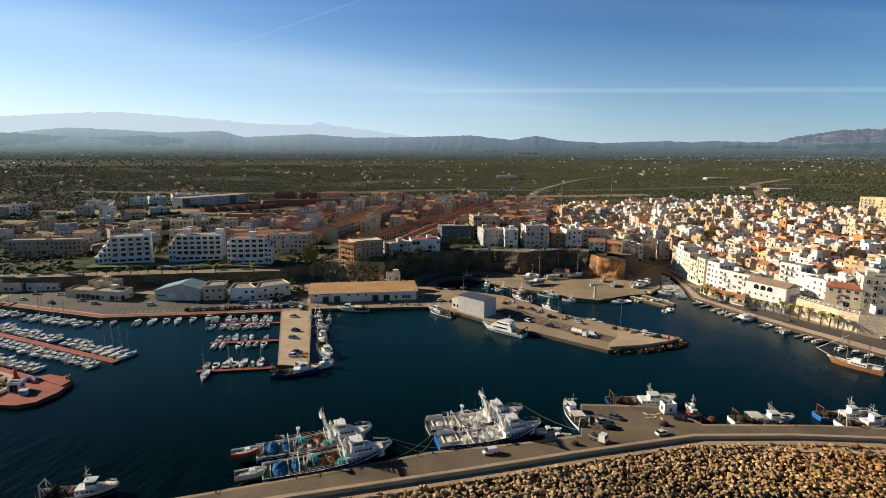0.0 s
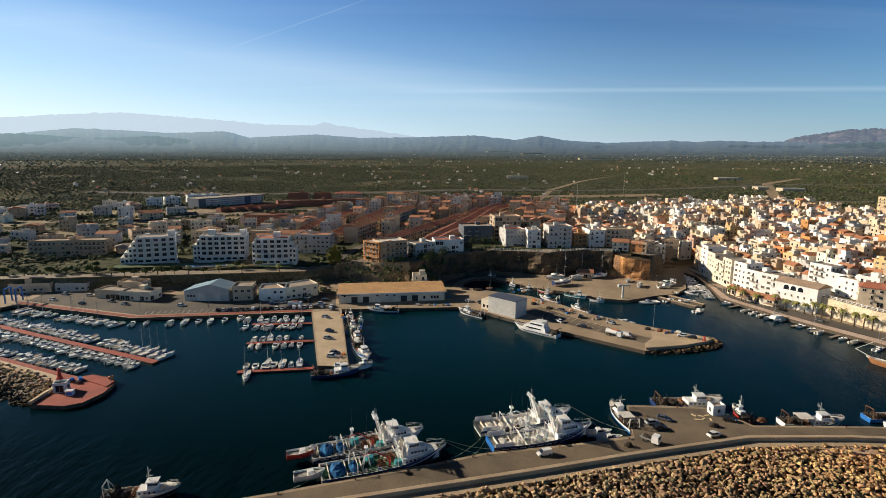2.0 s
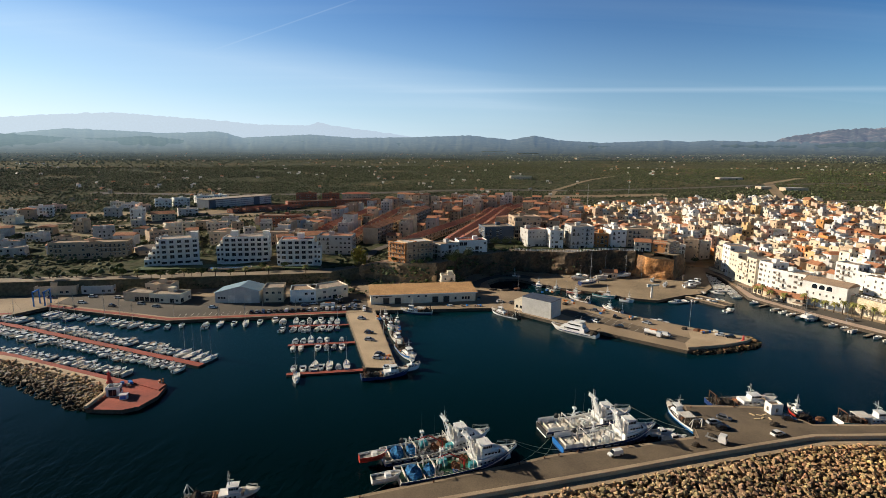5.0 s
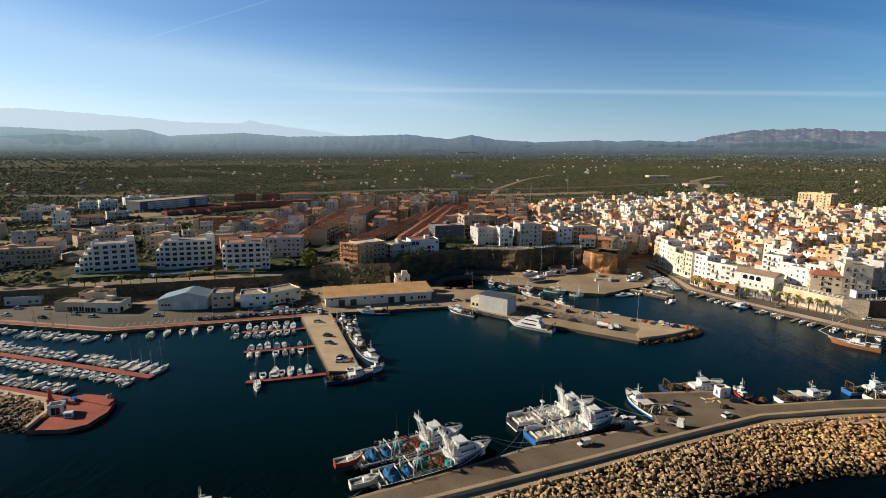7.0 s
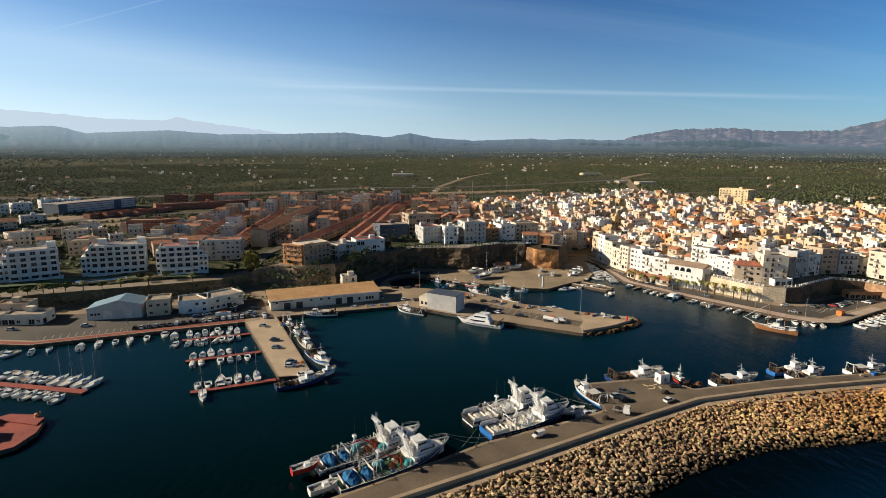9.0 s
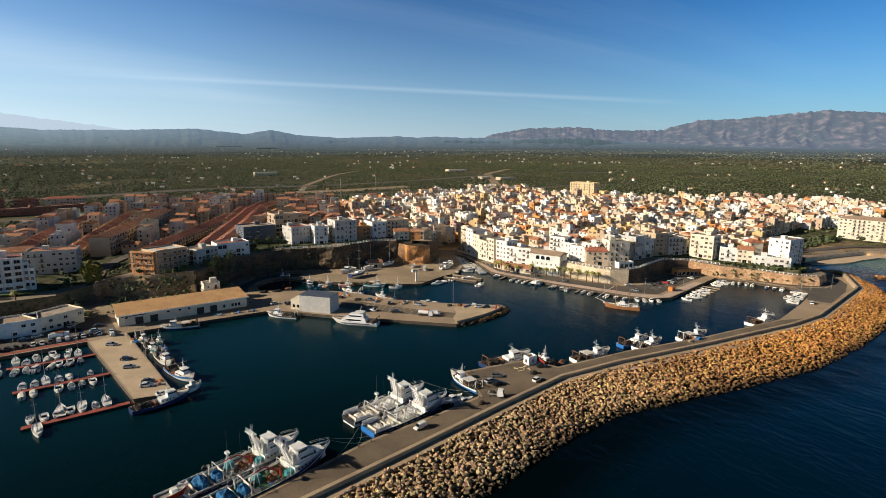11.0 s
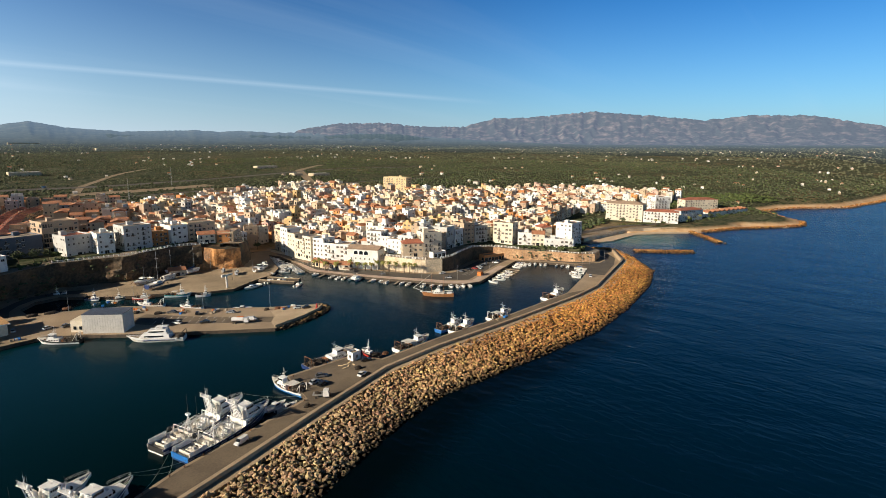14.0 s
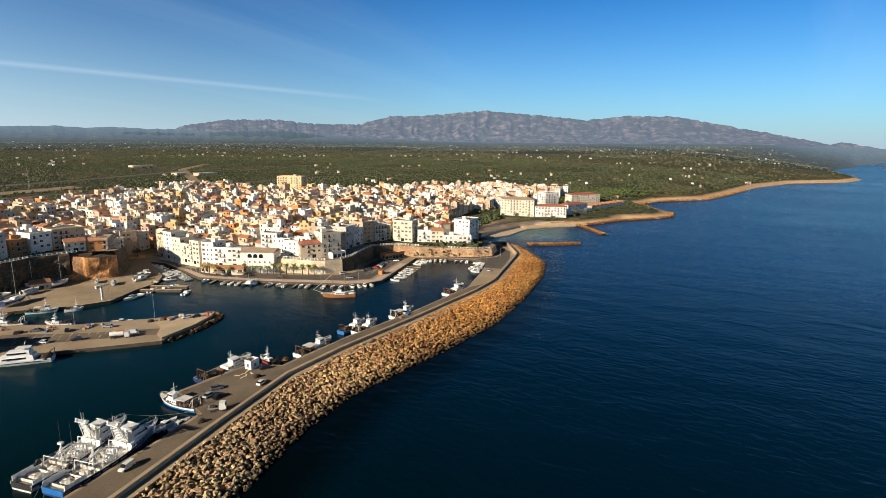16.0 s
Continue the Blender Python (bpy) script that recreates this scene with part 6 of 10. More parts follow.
# mooring lines from the seiners to the bollards
for p, q in (((28.5, 143.2, 4.2), (38.5, 138.5, 1.8)), ((-13.5, 131.0, 4.2), (-2.0, 129.0, 1.8)), ((-13.0, 131.5, 4.2), (3.5, 131.6, 1.8)), ((-2.0, 136.0, 2.2), (-6.0, 128.6, 1.8)), ((-2.5, 137.5, 2.2), (-13.0, 125.6, 1.8)), ((-44.0, 119.5, 2.0), (-52, 111.6, 1.8)), ((25, 152.5, 4), (40.0, 141.5, 1.8))):
    g = Geo()
    p, q = Vector(p), Vector(q)
    pts = [p.lerp(q, t / 8) - Vector((0, 0, 0.9 * math.sin(math.pi * t / 8))) for t in range(9)]
    for a, b in zip(pts[:-1], pts[1:]):
        g.cyl(a, b, 0.045, n=4, caps=False)
    tagged(g.make("mooring_line", [M_rope]), "slack mooring rope from ship to quay", "rope", "mooring lines")
# ---------------------------------------------------------------- buildings
PAINT = {"white": (0.80, 0.78, 0.73), "cream": (0.76, 0.67, 0.52), "sand": (0.66, 0.52, 0.36), "ochre": (0.62, 0.42, 0.20), "grey": (0.56, 0.54, 0.50),
         "tan": (0.50, 0.37, 0.25), "orange": (0.60, 0.26, 0.09), "pink": (0.66, 0.44, 0.33), "brick": (0.33, 0.125, 0.07), "slate": (0.10, 0.12, 0.15), "yellow": (0.74, 0.56, 0.32)}
M_wall = {k: mat("plaster_" + k, c, tuple(v * 0.84 for v in c), scale=0.3, bscale=1.4, fine=0.07, rough=0.92, bump=0.05) for k, c in PAINT.items()}
M_frame = mat("window_frame", (0.45, 0.40, 0.34), (0.35, 0.31, 0.26), rough=0.6)
M_shutter = mat("shutter_green_brown", (0.13, 0.085, 0.05), (0.09, 0.06, 0.04), rough=0.7)
EYES = [(0.0, 0.0), (-46.0, 0.0)]


def relief(g, xs, zs, cells):
    """One joined mesh stepped in depth: cells[(column, row)] = (depth outwards, slot); everything else stays at the wall."""
    seen = {}

    def vert(i, k, dep):
        key = (i, k, round(dep, 3))
        if key not in seen:
            seen[key] = len(g.v)
            g.v.append((xs[i], -dep, zs[k]))
        return seen[key]

    def depth(i, k):
        return cells.get((i, k), (0.0, 2))[0]

    for (i, k), (dep, mi) in cells.items():
        g.f.append((vert(i, k, dep), vert(i + 1, k, dep), vert(i + 1, k + 1, dep), vert(i, k + 1, dep)))
        g.m.append(mi)
        for di, dk, a, b in ((-1, 0, (i, k + 1), (i, k)), (1, 0, (i + 1, k), (i + 1, k + 1)), (0, -1, (i, k), (i + 1, k)), (0, 1, (i + 1, k + 1), (i, k + 1))):
            other = depth(i + di, k + dk)
            if other < dep - 1e-4:
                g.f.append((vert(*a, dep), vert(*a, other), vert(*b, other), vert(*b, dep)))
                g.m.append(mi)


def window_mesh(w, h, shutter=False, balcony=False):
    """Glazed opening set in a frame with a sill; the wall plane is y = 0 and outside is -y."""
    g = Geo()
    t = 0.08
    xs = [-w / 2 - 0.5, -w / 2, -w / 2 + t, -t / 2, t / 2, w / 2 - t, w / 2, w / 2 + 0.5]
    zs = [-0.10, 0.0, t, h - t, h]
    cells = {}
    for i in range(1, 6):
        cells[(i, 0)] = (0.24, 2)
        for k in (1, 2, 3):
            cells[(i, k)] = (0.11, 1)
    for i in (2, 4):
        cells[(i, 2)] = (0.04, 0)
    if shutter:
        for i in (0, 6):
            for k in (1, 2, 3):
                cells[(i, k)] = (0.08, 3)
    relief(g, xs, zs, cells)
    if balcony:
        half, out = w / 2 + 0.7, 1.05
        bars = [float(x) for x in np.linspace(-half, half, 15)]
        base = len(g.v)
        n = len(bars)
        for z in (-0.26, -0.10, 0.82, 0.90):
            g.v.extend([(x, -out, z) for x in bars])
        g.v.extend([(half, 0, -0.10), (-half, 0, -0.10), (half, 0, -0.26), (-half, 0, -0.26)])
        b = base + 4 * n
        g.f.append(tuple(range(base + n, base + 2 * n)) + (b, b + 1))
        g.m.append(2)
        g.f.append(tuple(range(base, base + n))[::-1] + (b + 3, b + 2))
        g.m.append(2)
        for i in range(n - 1):
            g.f.append((base + i, base + i + 1, base + n + i + 1, base + n + i))
            g.m.append(2)
            g.f.append((base + 2 * n + i, base + 2 * n + i + 1, base + 3 * n + i + 1, base + 3 * n + i))
            g.m.append(3)
            if i % 2 == 0:
                g.f.append((base + n + i, base + n + i + 1, base + 2 * n + i + 1, base + 2 * n + i))
                g.m.append(3)
    return g.mesh("window", [M_glass, M_frame, M_offwhite, M_shutter])


WIN = {"plain": window_mesh(0.85, 1.2), "wide": window_mesh(1.5, 1.25), "shut": window_mesh(0.85, 1.3, shutter=True), "balc": window_mesh(1.1, 2.0, balcony=True), "door": window_mesh(2.4, 2.3)}


def visible_faces(x, y, w, d, rot):
    out = []
    for k, (nx, ny, half) in enumerate(((0, -1, d / 2), (-1, 0, w / 2), (1, 0, w / 2), (0, 1, d / 2))):
        gx, gy = nx * math.cos(rot) - ny * math.sin(rot), nx * math.sin(rot) + ny * math.cos(rot)
        cx, cy = x + gx * half, y + gy * half
        if any((ex - cx) * gx + (ey - cy) * gy > 10 for ex, ey in EYES):
            out.append(k)
    return out


FACE = [(0.0, 0), (-math.pi / 2, 1), (math.pi / 2, 1), (math.pi, 0)]


def face_matrix(k, w, d, along, z, out=0.0):
    """Local pose on face k, at distance along from its middle."""
    ang = FACE[k][0]
    half = (d if k in (0, 3) else w) / 2 + out
    base = Matrix.Rotation(ang, 4, "Z") @ Matrix.Translation((along, -half, z))
    return base


def tile_roof(g, w, d, z, h, over=0.4, hip=False, mi=0, along_x=True):
    W, D = w / 2 + over, d / 2 + over
    if not along_x:
        ridge_pts = [(0, -D + (D if hip else 0) * 0.6, z + h), (0, D - (D if hip else 0) * 0.6, z + h)]
        vs = [(-W, -D, z), (W, -D, z), (W, D, z), (-W, D, z)] + ridge_pts
        fs = [(0, 1, 4), (1, 2, 5, 4), (2, 3, 5), (3, 0, 4, 5)]
    else:
        c = W * 0.45 if hip else 0
        vs = [(-W, -D, z), (W, -D, z), (W, D, z), (-W, D, z), (-W + c, 0, z + h), (W - c, 0, z + h)]
        fs = [(0, 1, 5, 4), (1, 2, 5), (2, 3, 4, 5), (3, 0, 4)]
    g.add(vs, fs, mi)
    g.add([(x, y, zz - 0.18) for x, y, zz in vs[:4]] + vs[:4], [(0, 1, 5, 4), (1, 2, 6, 5), (2, 3, 7, 6), (3, 0, 4, 7), (3, 2, 1, 0)], mi)


def body(g, w, d, h, below, floors, fh, mi=0, bands=True):
    g.box(0, 0, -below, w, d, h + below, mi=mi)
    if bands:
        for k in range(1, floors):
            g.box(0, 0, k * fh - 0.12, w + 0.12, d + 0.12, 0.2, mi=mi)


def flat_roof(g, w, d, h, mi_wall=0, mi_floor=1, par=0.8):
    t = 0.22
    g.box(0, 0, h, w - 0.02, d - 0.02, 0.1, mi=mi_wall, top=mi_floor)
    for cx, cy, sx, sy in ((0, -d / 2 + t / 2, w, t), (0, d / 2 - t / 2, w, t), (-w / 2 + t / 2, 0, t, d - 2 * t), (w / 2 - t / 2, 0, t, d - 2 * t)):
        g.box(cx, cy, h + 0.0, sx + 0.02, sy + 0.02, par, mi=mi_wall)


def building(x, y, w, d, floors, rot, paint, label, roof="flat", name="house", category="house", group="", z=None, fh=3.0, wins=("plain", "shut", "balc"), pitch=2.6, tower=True, seed=0, windows=True, roofmat=None, ground_door=True, skip=0.28):
    rot = radians(rot)
    if z is None:
        z = float(ground_height(x, y))
    rnd = random.Random(seed * 7 + int(x * 13 + y * 7))
    ob = thing(name, x, y, z, rot, label, category, group)
    h = floors * fh
    g = Geo()
    body(g, w, d, h, 5.0, floors, fh, bands=False)
    wall = g.make("wall", [M_wall[paint]], ob)
    g = Geo()
    if roof == "flat":
        flat_roof(g, w, d, h)
        rf = g.make("roof", [M_wall[paint], roofmat or (M_terra if rnd.random() < 0.5 else M_roofgrey)], ob)
        if tower:
            g = Geo()
            tw = min(3.2, w * 0.45)
            g.box(rnd.uniform(-0.2, 0.2) * w, rnd.uniform(0.0, 0.3) * d, h, tw, 2.8, 2.4, top=0)
            g.make("stair_tower", [M_wall[paint]], ob)
    else:
        tile_roof(g, w, d, h, 1.5 + 0.06 * min(w, d), hip=(roof == "hip"), along_x=w >= d)
        rf = g.make("roof", [roofmat or M_tile], ob)
        g = Geo()
        g.box(w * 0.25, d * 0.12, h + 0.6, 0.6, 0.6, 1.6)
        g.make("chimney", [M_wall[paint]], rf)
    if windows:
        for k in visible_faces(x, y, w, d, rot):
            span = w if k in (0, 3) else d
            n = max(1, int((span - 0.8) / pitch))
            col = [rnd.choice(wins) for _ in range(n)]
            for f in range(floors):
                for c in range(n):
                    if rnd.random() < skip or (k == 1 and rnd.random() < 0.25):
                        continue
                    kind = col[c]
                    zz = f * fh + (0.25 if kind in ("balc", "door") else 0.95)
                    if f == 0 and kind == "balc":
                        kind, zz = "plain", 0.95
                    if f == 0 and ground_door and c == n // 2 and k == 0:
                        kind, zz = "door", 0.05
                    o = new("window", WIN[kind])
                    o.parent = ob
                    o.matrix_basis = face_matrix(k, w, d, (c - (n - 1) / 2) * (span - 0.6) / n, zz)
    return ob


def front(px, py, qx, qy, d, *args, **kw):
    """A building whose front runs from p to q, going back by d."""
    w = math.hypot(qx - px, qy - py)
    a = math.atan2(qy - py, qx - px)
    return building((px + qx) / 2 - math.sin(a) * d / 2, (py + qy) / 2 + math.cos(a) * d / 2, w, d, *args[:1], math.degrees(a), *args[1:], **kw)


OLD = "houses of the old town"
# along the channel: tall fronts facing the boats
front(160, 366, 158, 354, 12, 5, "sand", "sand-coloured town house at the head of the channel", group=OLD, z=3.2, seed=1)
front(158, 354, 157, 343, 12, 6, "white", "tall white town house with many windows by the channel", group=OLD, z=3.2, seed=2, tower=False)
front(157, 343, 157, 333, 12, 5, "cream", "cream town house with balconies by the channel", group=OLD, z=3.2, seed=3)
front(157, 333, 157, 323, 12, 4, "cream", "cream town house with iron balconies by the channel", group=OLD, z=3.2, seed=4)
front(157, 323, 157, 313, 12, 5, "cream", "pale cream town house above the promenade", group=OLD, z=3.2, seed=5, tower=False)
front(157.5, 311, 160, 302, 12, 5, "white", "white town house with small balconies above the promenade", group=OLD, z=3.2, seed=6)
front(160, 302, 163, 293, 12, 4, "white", "white town house with dark windows above the promenade", group=OLD, z=3.4, seed=7)
front(163, 293, 168, 285, 12, 4, "white", "white house front beside the arcaded hall", group=OLD, z=3.4, seed=8, tower=False)
# low restaurants before them
front(150, 302, 152, 288, 6, 1, "sand", "low sand-coloured restaurant with arches on the promenade", "tile", z=2.0, seed=9, category="restaurant", name="restaurant", wins=("door",), pitch=3.2)
front(152.5, 286, 160, 274, 7, 1, "cream", "low cream arcade with tiled roof on the promenade", "tile", z=2.0, seed=10, category="restaurant", name="restaurant", wins=("door",), pitch=3.2)


def arcaded_hall():
    px, py, qx, qy, d = 164.0, 281.0, 174.0, 262.0, 12.0
    w = math.hypot(qx - px, qy - py)
    a = math.atan2(qy - py, qx - px)
    cx, cy = (px + qx) / 2 - math.sin(a) * d / 2, (py + qy) / 2 + math.cos(a) * d / 2
    ob = thing("arcaded_hall", cx, cy, 3.0, a, "large white hall with three arched loggia openings", "building")
    g = Geo()
    g.box(0, 0, -4, w, d, 15.5)
    g.make("wall", [M_wall["white"]], ob)
    g = Geo()
    tile_roof(g, w, d, 11.5, 2.0, along_x=True)
    g.make("roof", [M_terra], ob)
    # dark panels on the wall stand for the shade inside the loggia arches
    for k in range(3):
        g = Geo()
        r, x0 = 1.35, -w * 0.22 + k * 3.6
        arch = [(-r, 0), (r, 0)] + [(r * math.cos(t), 1.2 + r * 0.9 * math.sin(t)) for t in np.linspace(0, math.pi, 9)]
        n = len(arch)
        g.add([(x0 + x, -d / 2 - 0.10, 8.0 + zz) for x, zz in arch] + [(x0 + x, -d / 2 + 0.3, 8.0 + zz) for x, zz in arch],
              [tuple(range(n))] + [(i, (i + 1) % n, n + (i + 1) % n, n + i) for i in range(n)])
        g.make("arched_opening", [M_glass], ob, "flat dark panel standing for a shaded arch")
    for f in range(2):
        for c in range(6):
            o = new("window", WIN["plain"])
            o.parent = ob
            o.matrix_basis = face_matrix(0, w, d, (c - 2.5) * 3.2, 1.4 + f * 3.3)


arcaded_hall()
# on the terrace above the retaining wall
front(186, 288, 190, 277, 10, 4, "white", "white house on the terrace over the promenade", group=OLD, z=10.6, seed=11, tower=False)
front(190, 277, 193, 268, 10, 3, "white", "white stepped house on the terrace", group=OLD, z=10.6, seed=12)
front(187, 268, 190, 258, 9, 3, "white", "white house with blank gable on the terrace", group=OLD, z=10.4, seed=13, wins=("plain",))
front(190, 258, 194, 250, 10, 4, "white", "tall white house on the terrace edge", group=OLD, z=10.4, seed=14)
front(185, 250, 196, 242, 9, 3, "sand", "reddish villa with loggias and red tiled eaves", "hip", group=OLD, z=10.2, seed=15, wins=("wide", "balc"), roofmat=M_tilered)
front(196, 242, 208, 237, 12, 5, "cream", "cream apartment house at the town's corner", group=OLD, z=10.2, seed=16)
front(197, 234, 208, 233, 4, 1, "white", "low white garden wall and terrace at the corner", "flat", z=10.0, seed=17, name="terrace_house", tower=False, wins=("door",))
front(212, 243, 222, 246, 12, 4, "tan", "shaded tan apartment house above the curved wall", group=OLD, z=10.4, seed=18)
front(223, 246, 234, 249, 12, 5, "grey", "grey apartment house with balconies above the curved wall", group=OLD, z=10.4, seed=19, wins=("balc", "wide"))
front(235, 249, 246, 251, 12, 4, "white", "white house with dark openings above the curved wall", group=OLD, z=10.4, seed=20, wins=("balc", "plain"))
front(247, 251, 258, 250, 12, 5, "tan", "brownish apartment house with regular windows", group=OLD, z=10.4, seed=21)
front(259, 250, 270, 247, 12, 4, "grey", "grey apartment house with balconies", group=OLD, z=10.4, seed=22, wins=("balc",))
front(272, 243, 276, 228, 12, 5, "cream", "large beige apartment house with blank side", group=OLD, z=10, seed=23)
front(280, 226, 285, 217, 9, 3, "white", "low white house with terraces above the basin", group=OLD, z=9.2, seed=24)
front(285, 217, 290, 209, 9, 3, "cream", "white house with orange tiled roof above the basin", "tile", group=OLD, z=9.2, seed=25)
front(287, 207, 293, 198, 8, 2, "white", "small white house above the basin wall", group=OLD, z=9, seed=26)
front(293, 198, 299, 190, 8, 2, "white", "small white house with awning above the basin wall", group=OLD, z=8.8, seed=27)
building(309, 200, 17, 13, 6, 4, "white", "tall white apartment tower at the end of town", group=OLD, z=8.6, fh=2.9, seed=28, wins=("plain", "wide", "balc"), name="apartment_tower", category="apartment building")
front(300, 218, 308, 214, 10, 4, "cream", "cream house behind the white tower", "hip", group=OLD, z=9.2, seed=29, roofmat=M_tilered)
# church tower
ob = thing("church_tower", 214, 300, float(ground_height(214, 300)), 0.1, "white square church bell tower among the roofs", "tower")
g = Geo()
g.box(0, 0, -3, 4.2, 4.2, 19)
g.box(0, 0, 16, 4.8, 4.8, 0.4)
g.box(0, 0, 16.4, 3.2, 3.2, 3.0)
g.make("wall", [M_wall["white"]], ob)
g = Geo()
tile_roof(g, 3.2, 3.2, 19.4, 1.4, hip=True)
g.make("roof", [M_tile], ob)
for k in (0, 1):
    g = Geo()
    g.box(0, 0, 12.6, 1.3, 0.1, 2.2)
    o = g.make("belfry_opening", [M_glass], ob)
    o.matrix_basis = face_matrix(k, 4.2, 4.2, 0, 0)

# blocks further back and round the beach
building(432, 525, 34, 15, 8, -72, "yellow", "tall yellow apartment block behind the old town", name="apartment_block", category="apartment building", seed=31, wins=("balc", "wide"), pitch=3.4, skip=0.2)
building(440, 490, 22, 13, 4, -35, "cream", "cream apartment block behind the old town", name="apartment_block", category="apartment building", seed=32, wins=("wide",), pitch=3.2)
building(512, 246, 38, 18, 6, -77, "cream", "large cream hotel block with balconies near the beach", "hip", name="beach_hotel", category="hotel", z=5, fh=3.0, seed=33, wins=("balc", "wide"), pitch=3.3, roofmat=M_terra)
building(520, 211, 34, 13, 4, -69, "white", "white beach hotel with red tiled roof", "hip", name="beach_hotel", category="hotel", z=4.6, seed=34, wins=("balc", "wide"), pitch=3.2, roofmat=M_tilered)
building(560, 198, 36, 13, 4, -19, "white", "second white beach hotel with red tiled roof", "hip", name="beach_hotel", category="hotel", z=4.6, seed=35, wins=("balc", "wide"), pitch=3.2, roofmat=M_tilered)
building(648, 215, 46, 14, 4, -35, "cream", "cream holiday block with red roof behind the beach", "hip", name="holiday_block", category="apartment building", seed=36, wins=("balc", "wide"), pitch=3.4, roofmat=M_tilered)
building(588, 240, 20, 16, 6, -34, "white", "white apartment block behind the beach", name="holiday_block", category="apartment building", seed=37, wins=("balc",), pitch=3.2)
for k in range(9):
    building(598 + k * 9.5, 190 - k * 2.3, 8.5, 10, 2, -13, "white", "white terraced holiday house with tiled gable by the shore", "tile", name="holiday_house", z=5.4, seed=40 + k, group="holiday houses", wins=("balc", "plain"))

# ---- cliff-top row and west of the channel
UP = "apartment houses above the cliff"
building(8, 392, 22, 16, 4, 12, "slate", "dark glazed apartment house above the cliff", group=UP, seed=51, wins=("wide", "balc"), roofmat=M_roofgrey, z=15)
building(31, 405, 20, 18, 6, 8, "tan", "unfinished brown concrete apartment block above the cliff", group=UP, seed=52, wins=("wide", "door"), z=15)
building(33, 376, 14, 14, 4, 14, "grey", "pale block with red flat roof above the cliff", group=UP, seed=53, wins=("plain",), roofmat=M_tilered, z=15.2)
front(42, 360, 51, 360, 14, 4, "white", "narrow white house with stepped terraces above the cliff", group=UP, seed=54, z=16, pitch=2.4)
front(56, 359, 72, 360, 16, 5, "grey", "pale grey apartment house above the cliff", group=UP, seed=55, z=16, wins=("balc", "plain"))
front(75, 366, 84, 366, 14, 3, "orange", "orange-walled house above the cliff", group=UP, seed=56, z=16)
front(85, 364, 96, 365, 15, 4, "white", "bluish-white apartment house with glazed balconies", group=UP, seed=57, z=16, wins=("wide", "balc"))
front(97, 366, 115, 366, 12, 4, "sand", "long shaded sand-coloured house above the orange cliff", group=UP, seed=58, z=16.6, tower=False)
front(98, 354, 108, 351, 8, 2, "cream", "small white house with orange tiles on the cliff", "tile", group=UP, seed=59, z=16.4)
front(109, 351, 116, 347, 7, 2, "orange", "small tiled house on the cliff edge", "tile", group=UP, seed=60, z=16.0)
front(118, 346, 128, 358, 12, 6, "tan", "tall brown apartment house beside the channel", group=UP, seed=61, z=4.5)
front(129, 360, 136, 370, 12, 5, "sand", "brown town house beside the channel", group=UP, seed=62, z=4.0)
front(137, 377, 144, 378, 10, 4, "white", "narrow white house at the end of the channel", group=UP, seed=63, z=4.0)
front(145, 384, 154, 380, 10, 5, "tan", "shaded town house at the end of the channel", group=UP, seed=64, z=4.0)
front(-33, 334, -21, 343, 12, 3, "grey", "modern grey house with wide glazing on the cliff", "flat", group=UP, seed=65, z=13, wins=("wide", "door"), roofmat=M_terra)
front(-21, 346, -2, 350, 12, 3, "white", "modern white house with red roof terraces on the cliff", "flat", group=UP, seed=66, z=13.6, wins=("wide", "door"), roofmat=M_tilered)


def scaffolded(px, py, qx, qy, d, floors, z, paint, label):
    a = math.atan2(qy - py, qx - px)
    w = math.hypot(qx - px, qy - py)
    ob = front(px, py, qx, qy, d, floors, paint, label, "flat", group=UP, seed=67, z=z, tower=False, wins=("wide", "balc"), roofmat=M_offwhite)
    for f in range(floors + 1):
        g = Geo()
        g.box(0, -d / 2 - 0.7, f * 3.0 + 0.1, w, 1.2, 0.12)
        g.box(0, -d / 2 - 1.3, f * 3.0 + 1.1, w, 0.06, 0.08)
        g.make("balcony_slab", [M_concrete], ob)
    for x in np.linspace(-w / 2, w / 2, 6):
        g = Geo()
        g.box(float(x), -d / 2 - 1.25, -1, 0.12, 0.12, floors * 3 + 2.2)
        g.make("pillar", [M_rust], ob)
    return ob


scaffolded(-66, 331, -55, 322, 11, 4, 12.4, "orange", "brown apartment corner building with stacked balconies")
scaffolded(-53.5, 322, -38, 331, 14, 4, 12.8, "tan", "shaded apartment building with stacked balconies")
front(-118, 362, -94, 361, 14, 4, "grey", "grey stepped apartment house beside the ravine road", seed=70, z=10.6, group=UP, wins=("balc", "wide"), roofmat=M_tile)

